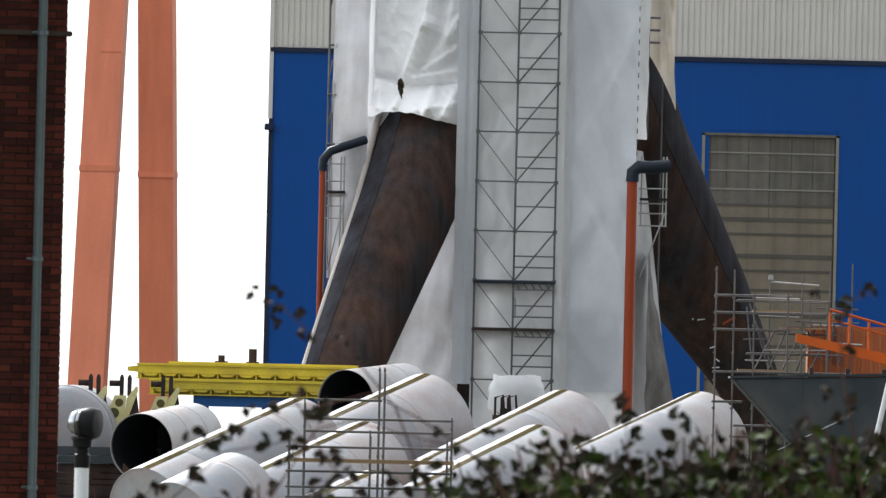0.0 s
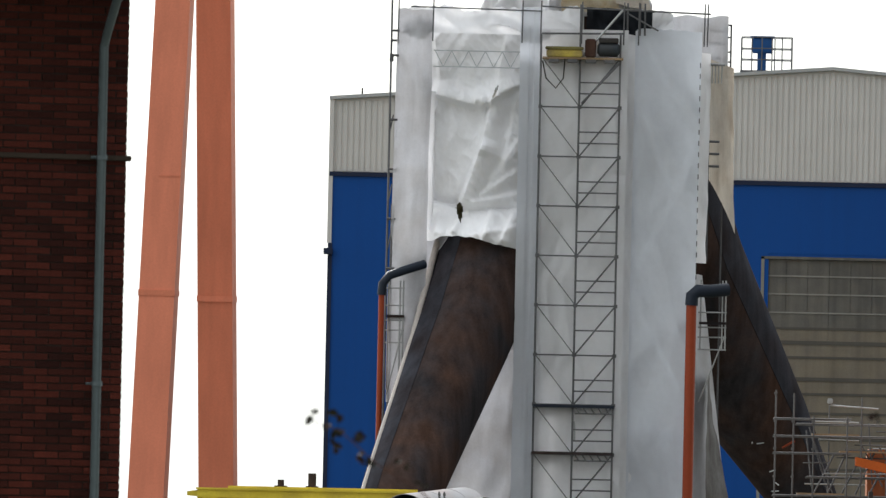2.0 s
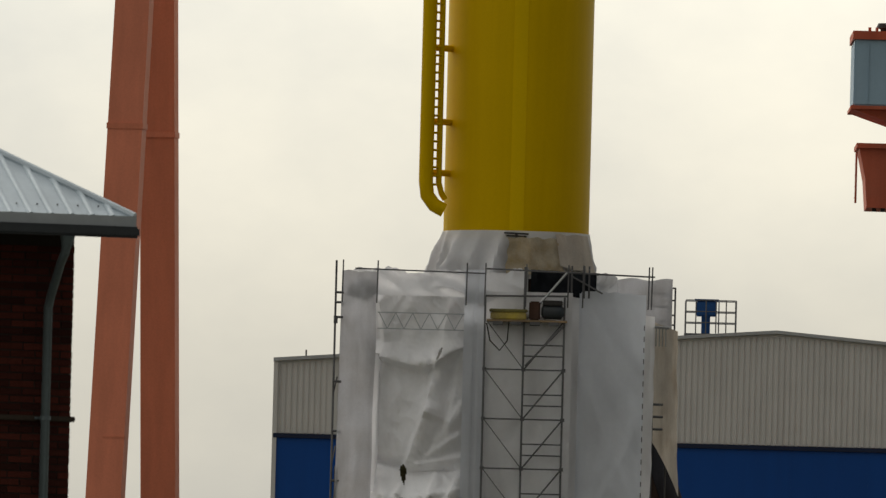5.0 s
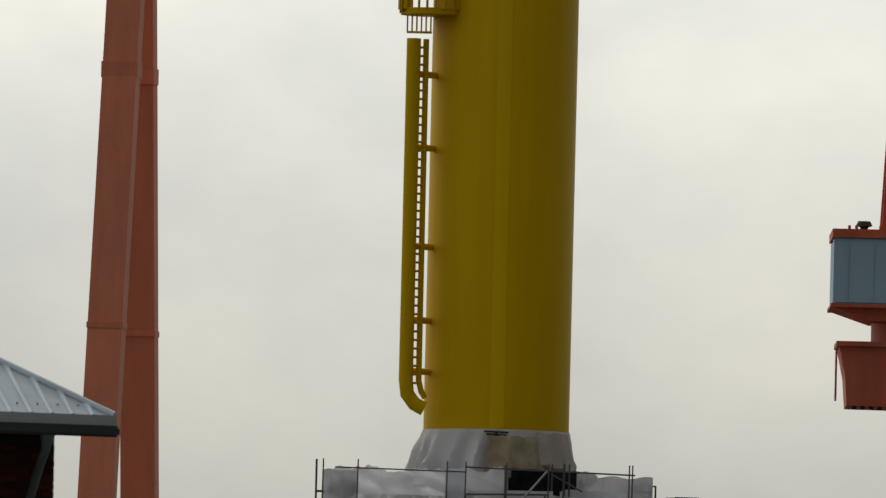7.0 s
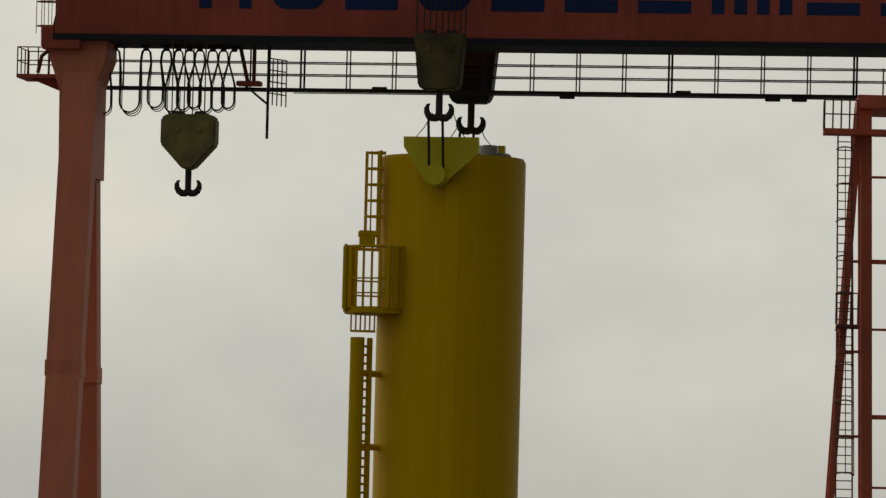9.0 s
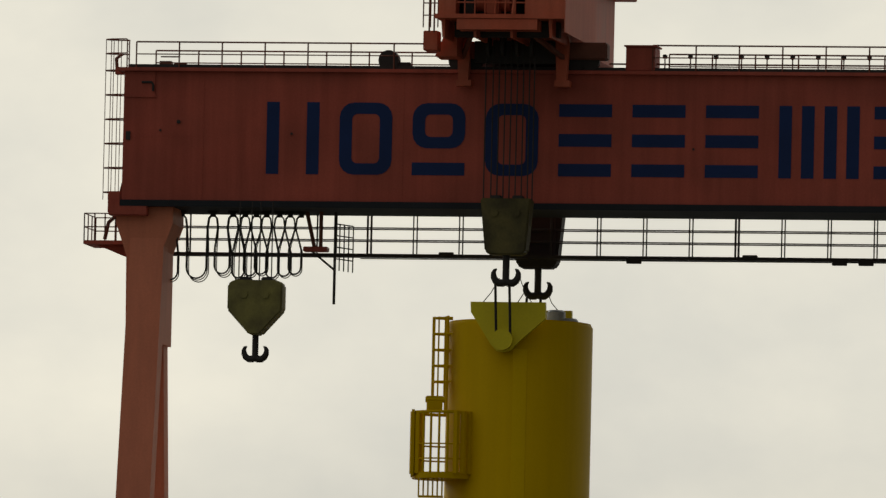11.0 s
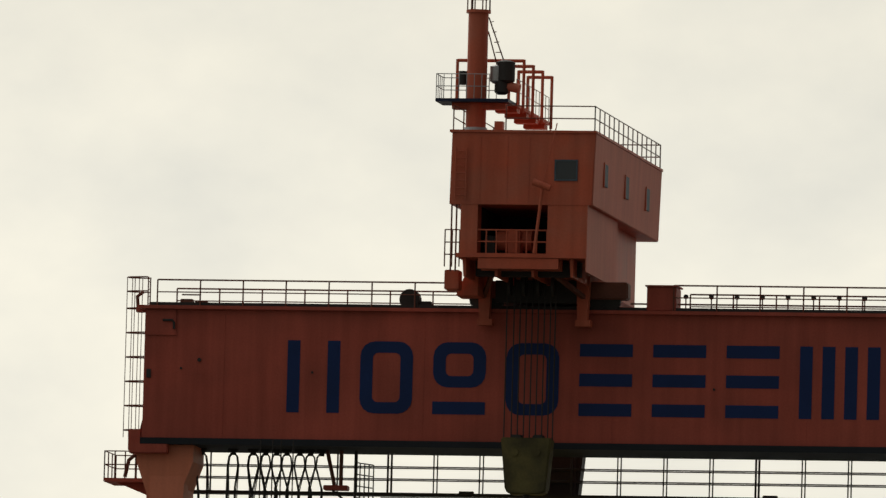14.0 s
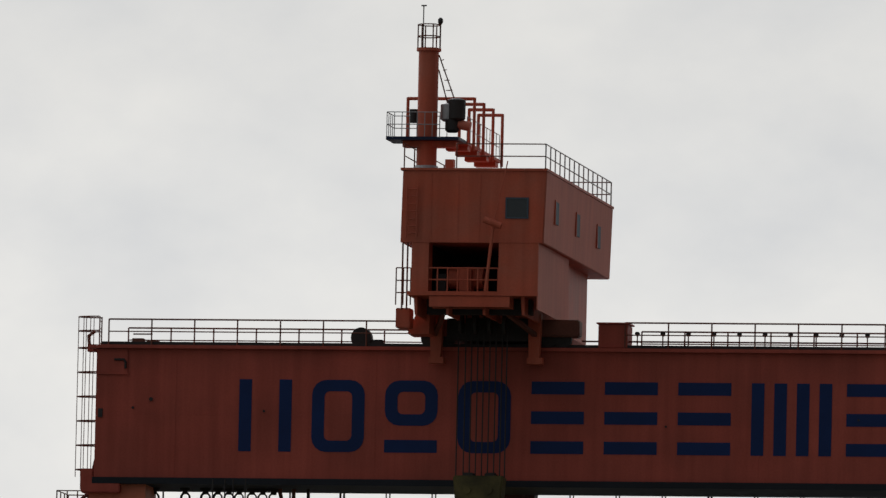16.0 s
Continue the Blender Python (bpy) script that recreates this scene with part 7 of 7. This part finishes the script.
def bramble(x0, x1, y, base, crest, count, canes, seed, label, leaf=0.03, mats=(LEAF, LEAFDARK)):
    rng = random.Random(seed)
    b = thing("bramble_bush", label, "bush", ((x0 + x1) / 2, y, base), group="brambles on the bank")
    ox = (x0 + x1) / 2
    mesh = [bmesh.new(), bmesh.new()]
    for i in range(canes):
        x = rng.uniform(x0, x1)
        h = crest(x) * rng.uniform(0.75, 1.04)
        lean = rng.uniform(-0.35, 0.35)
        pts = [(x - ox + lean * k * k + 0.03 * math.sin(3 * k + i), rng.uniform(-0.05, 0.05) + 0.5 * math.sin(i), h * k * (1.15 - 0.15 * k)) for k in (0, 0.25, 0.5, 0.7, 0.85, 1.0)]
        part("cane", sweep(bmesh.new(), pts, [0.008, 0.008, 0.007, 0.006, 0.005, 0.003], 5), BARK, b)
        for j in range(count // canes):
            k = rng.uniform(0.45, 1.0) ** 0.8
            px, py, pz = Vector(pts[0]).lerp(Vector(pts[-1]), k)
            at = (px + rng.gauss(0, 0.07), py + rng.gauss(0, 0.2), h * k * (1.15 - 0.15 * k) - abs(rng.gauss(0, 0.05)))
            nrm = (rng.gauss(0, 0.7), rng.gauss(-0.4, 0.7), rng.uniform(0.2, 1))
            leaf_mesh(mesh[rng.random() < 0.55], at, leaf * rng.uniform(0.6, 1.25), nrm, rng.uniform(0, 6.3))
    for bm, m in zip(mesh, mats):
        tagged(part("leaves", bm, m, b), kind="stuff")
    return b


def crest_main(x):
    # height over the bank, higher towards the dense thicket
    pts = ((-1.2, 1.40), (-0.7, 1.46), (-0.35, 1.48), (0.0, 1.46), (0.3, 1.51), (0.6, 1.605), (0.9, 1.61), (1.3, 1.63), (1.8, 1.64))
    for (a, ha), (c, hc) in zip(pts, pts[1:]):
        if x <= c:
            return ha + (hc - ha) * max(0, x - a) / (c - a)
    return 1.60


BANK = ground_height(0, 50)
bramble(0.05, 1.7, 50, BANK, crest_main, 7800, 130, 3, "dense bramble thicket with dark green and reddish leaves", 0.046)
bramble(0.15, 1.7, 49.4, BANK, lambda x: crest_main(x) * 0.965, 6600, 80, 4, "dark lower bramble thicket on the bank", 0.046)
bramble(-1.1, 0.3, 51, BANK, lambda x: crest_main(x) * 0.97, 900, 30, 5, "thin straggling bramble with sparse leaves", 0.044)


def long_cane(pts, leaves, seed, label):
    """One arching cane with leaves where they hang; points in metres over the bank."""
    rng = random.Random(seed)
    b = thing("bramble_cane", label, "bush", (0, 49, BANK), group="brambles on the bank")
    part("cane", sweep(bmesh.new(), pts, [0.004 - 0.0028 * i / (len(pts) - 1) for i in range(len(pts))], 6), BARK, b, "", True)
    bm = bmesh.new()
    for x, z, s in leaves:
        for k in range(3):
            leaf_mesh(bm, (x + rng.gauss(0, 0.012), rng.gauss(0, 0.03), z + rng.gauss(0, 0.012)), s * rng.uniform(0.75, 1.1), (rng.gauss(0, 0.6), -0.6, rng.uniform(0.2, 1)), rng.uniform(0, 6.3))
    tagged(part("leaves", bm, LEAFDARK, b), kind="stuff")


long_cane([(0.1, 0, 0), (0.05, 0, 1.0), (-0.022, 0, 1.40), (-0.126, 0, 1.66), (-0.227, 0, 1.775), (-0.36, 0, 1.853), (-0.46, 0, 1.94), (-0.542, 0, 1.971)],
          [(-0.539, 1.966, 0.03), (-0.482, 1.972, 0.035), (-0.476, 1.935, 0.04), (-0.472, 1.899, 0.045), (-0.406, 1.868, 0.035), (-0.411, 1.915, 0.04), (-0.376, 1.85, 0.03), (-0.294, 1.854, 0.03), (-0.22, 1.78, 0.025)], 11, "single arching bramble cane with dark leaves")
long_cane([(0.35, 0, 0), (0.3, 0, 1.1), (0.206, 0, 1.409), (0.089, 0, 1.537), (-0.06, 0, 1.631), (-0.2, 0, 1.70), (-0.34, 0, 1.66), (-0.47, 0, 1.66), (-0.55, 0, 1.645)],
          [(-0.339, 1.649, 0.06), (-0.36, 1.63, 0.05), (-0.469, 1.659, 0.045), (-0.551, 1.644, 0.03), (0.136, 1.60, 0.04), (0.0, 1.6, 0.03)], 12, "low arching bramble cane with a cluster of leaves")
long_cane([(-0.6, 0, 0), (-0.55, 0, 1.1), (-0.48, 0, 1.393), (-0.354, 0, 1.592), (-0.256, 0, 1.618), (0.039, 0, 1.552), (0.205, 0, 1.474)],
          [(-0.48, 1.42, 0.05), (-0.44, 1.5, 0.045), (-0.4, 1.54, 0.04), (-0.65, 1.52, 0.05), (-0.62, 1.56, 0.04), (-0.7, 1.47, 0.05), (0.05, 1.55, 0.035), (0.14, 1.5, 0.04), (-0.3, 1.45, 0.04)], 13, "bramble cane bent back down with curled leaves")
long_cane([(1.3, 0, 0), (1.25, 0, 1.3), (1.2, 0, 1.6), (1.16, 0, 1.8), (1.15, 0, 1.95), (1.18, 0, 2.0), (1.24, 0, 2.02)],
          [(1.074, 2.02, 0.03), (1.157, 1.99, 0.045), (1.166, 1.96, 0.04), (1.238, 2.02, 0.04), (1.18, 1.85, 0.035), (1.2, 1.7, 0.05), (1.15, 1.66, 0.05), (1.1, 1.72, 0.03)], 14, "tall bramble cane with pale leaf tips")
long_cane([(0.6, 0, 0), (0.58, 0, 1.3), (0.55, 0, 1.55), (0.53, 0, 1.69)],
          [(0.526, 1.686, 0.045), (0.55, 1.65, 0.05), (0.57, 1.6, 0.05), (0.53, 1.56, 0.05), (0.69, 1.66, 0.05), (0.72, 1.63, 0.045), (0.42, 1.57, 0.04)], 15, "upright bramble shoot with dark leaves")

long_cane([(-0.95, 0, 0), (-0.9, 0, 1.0), (-0.8, 0, 1.35), (-0.62, 0, 1.52), (-0.42, 0, 1.56), (-0.25, 0, 1.5)],
          [(-0.86, 1.38, 0.05), (-0.8, 1.42, 0.045), (-0.74, 1.36, 0.05), (-0.7, 1.56, 0.04), (-0.57, 1.58, 0.05), (-0.5, 1.53, 0.05), (-0.44, 1.59, 0.04), (-0.35, 1.42, 0.055), (-0.3, 1.5, 0.05), (-0.55, 1.4, 0.05), (-0.62, 1.37, 0.045)], 16, "sprawling bramble cane with clustered leaves")
long_cane([(-0.1, 0, 0), (-0.12, 0, 1.1), (-0.2, 0, 1.38), (-0.32, 0, 1.5), (-0.42, 0, 1.68), (-0.4, 0, 1.72)],
          [(-0.2, 1.4, 0.05), (-0.14, 1.44, 0.05), (-0.05, 1.46, 0.045), (0.02, 1.42, 0.05), (-0.24, 1.46, 0.045), (-0.4, 1.7, 0.04), (-0.32, 1.52, 0.04), (0.1, 1.45, 0.05)], 17, "short bramble shoot with a few broad leaves")

# ---- bricks of the house, last: those in the stretch beside the downpipe are pieces of their own ----


def lay_bricks():
    rng = random.Random(8)
    course, length, high = 0.0667, 0.232, 0.054
    shared = []
    for k in range(5):
        bm = box(bmesh.new(), 0, length - 0.012, -0.004 * rng.random(), 0.1, 0, high)
        for v in bm.verts:
            v.co.x += rng.uniform(-0.003, 0.003)
            v.co.z += rng.uniform(-0.003, 0.003)
        me = bpy.data.meshes.new("brick")
        bm.to_mesh(me)
        bm.free()
        me.materials.append(BRICK)
        shared.append(me)
    rest = bmesh.new()
    made = 0
    for row in range(int(11.0 / course)):
        z = 0.02 + row * course
        off = (row % 2) * length / 2
        for i in range(22):
            x = 0.0 - (i + 1) * length + (off if i else 0)
            w = length - 0.012
            if i == 0 and row % 2:
                x, w = 0.0 - length / 2, length / 2 - 0.012
            elif row % 2:
                x = 0.0 - length / 2 - i * length
            if made < 300 and z > 6.9 and i < 5 and w > 0.2:
                ob = new("brick", shared[rng.randrange(5)])
                ob.parent = house
                ob.location = (x, 0.002 + rng.uniform(-0.004, 0.004), z)
                made += 1
            else:
                y = rng.uniform(-0.004, 0.004)
                box(rest, x, x + w, y, 0.1, z, z + high)
    tagged(part("brickwork", rest, BRICKREST, house, "remaining courses of weathered red brick"), kind="stuff")


lay_bricks()
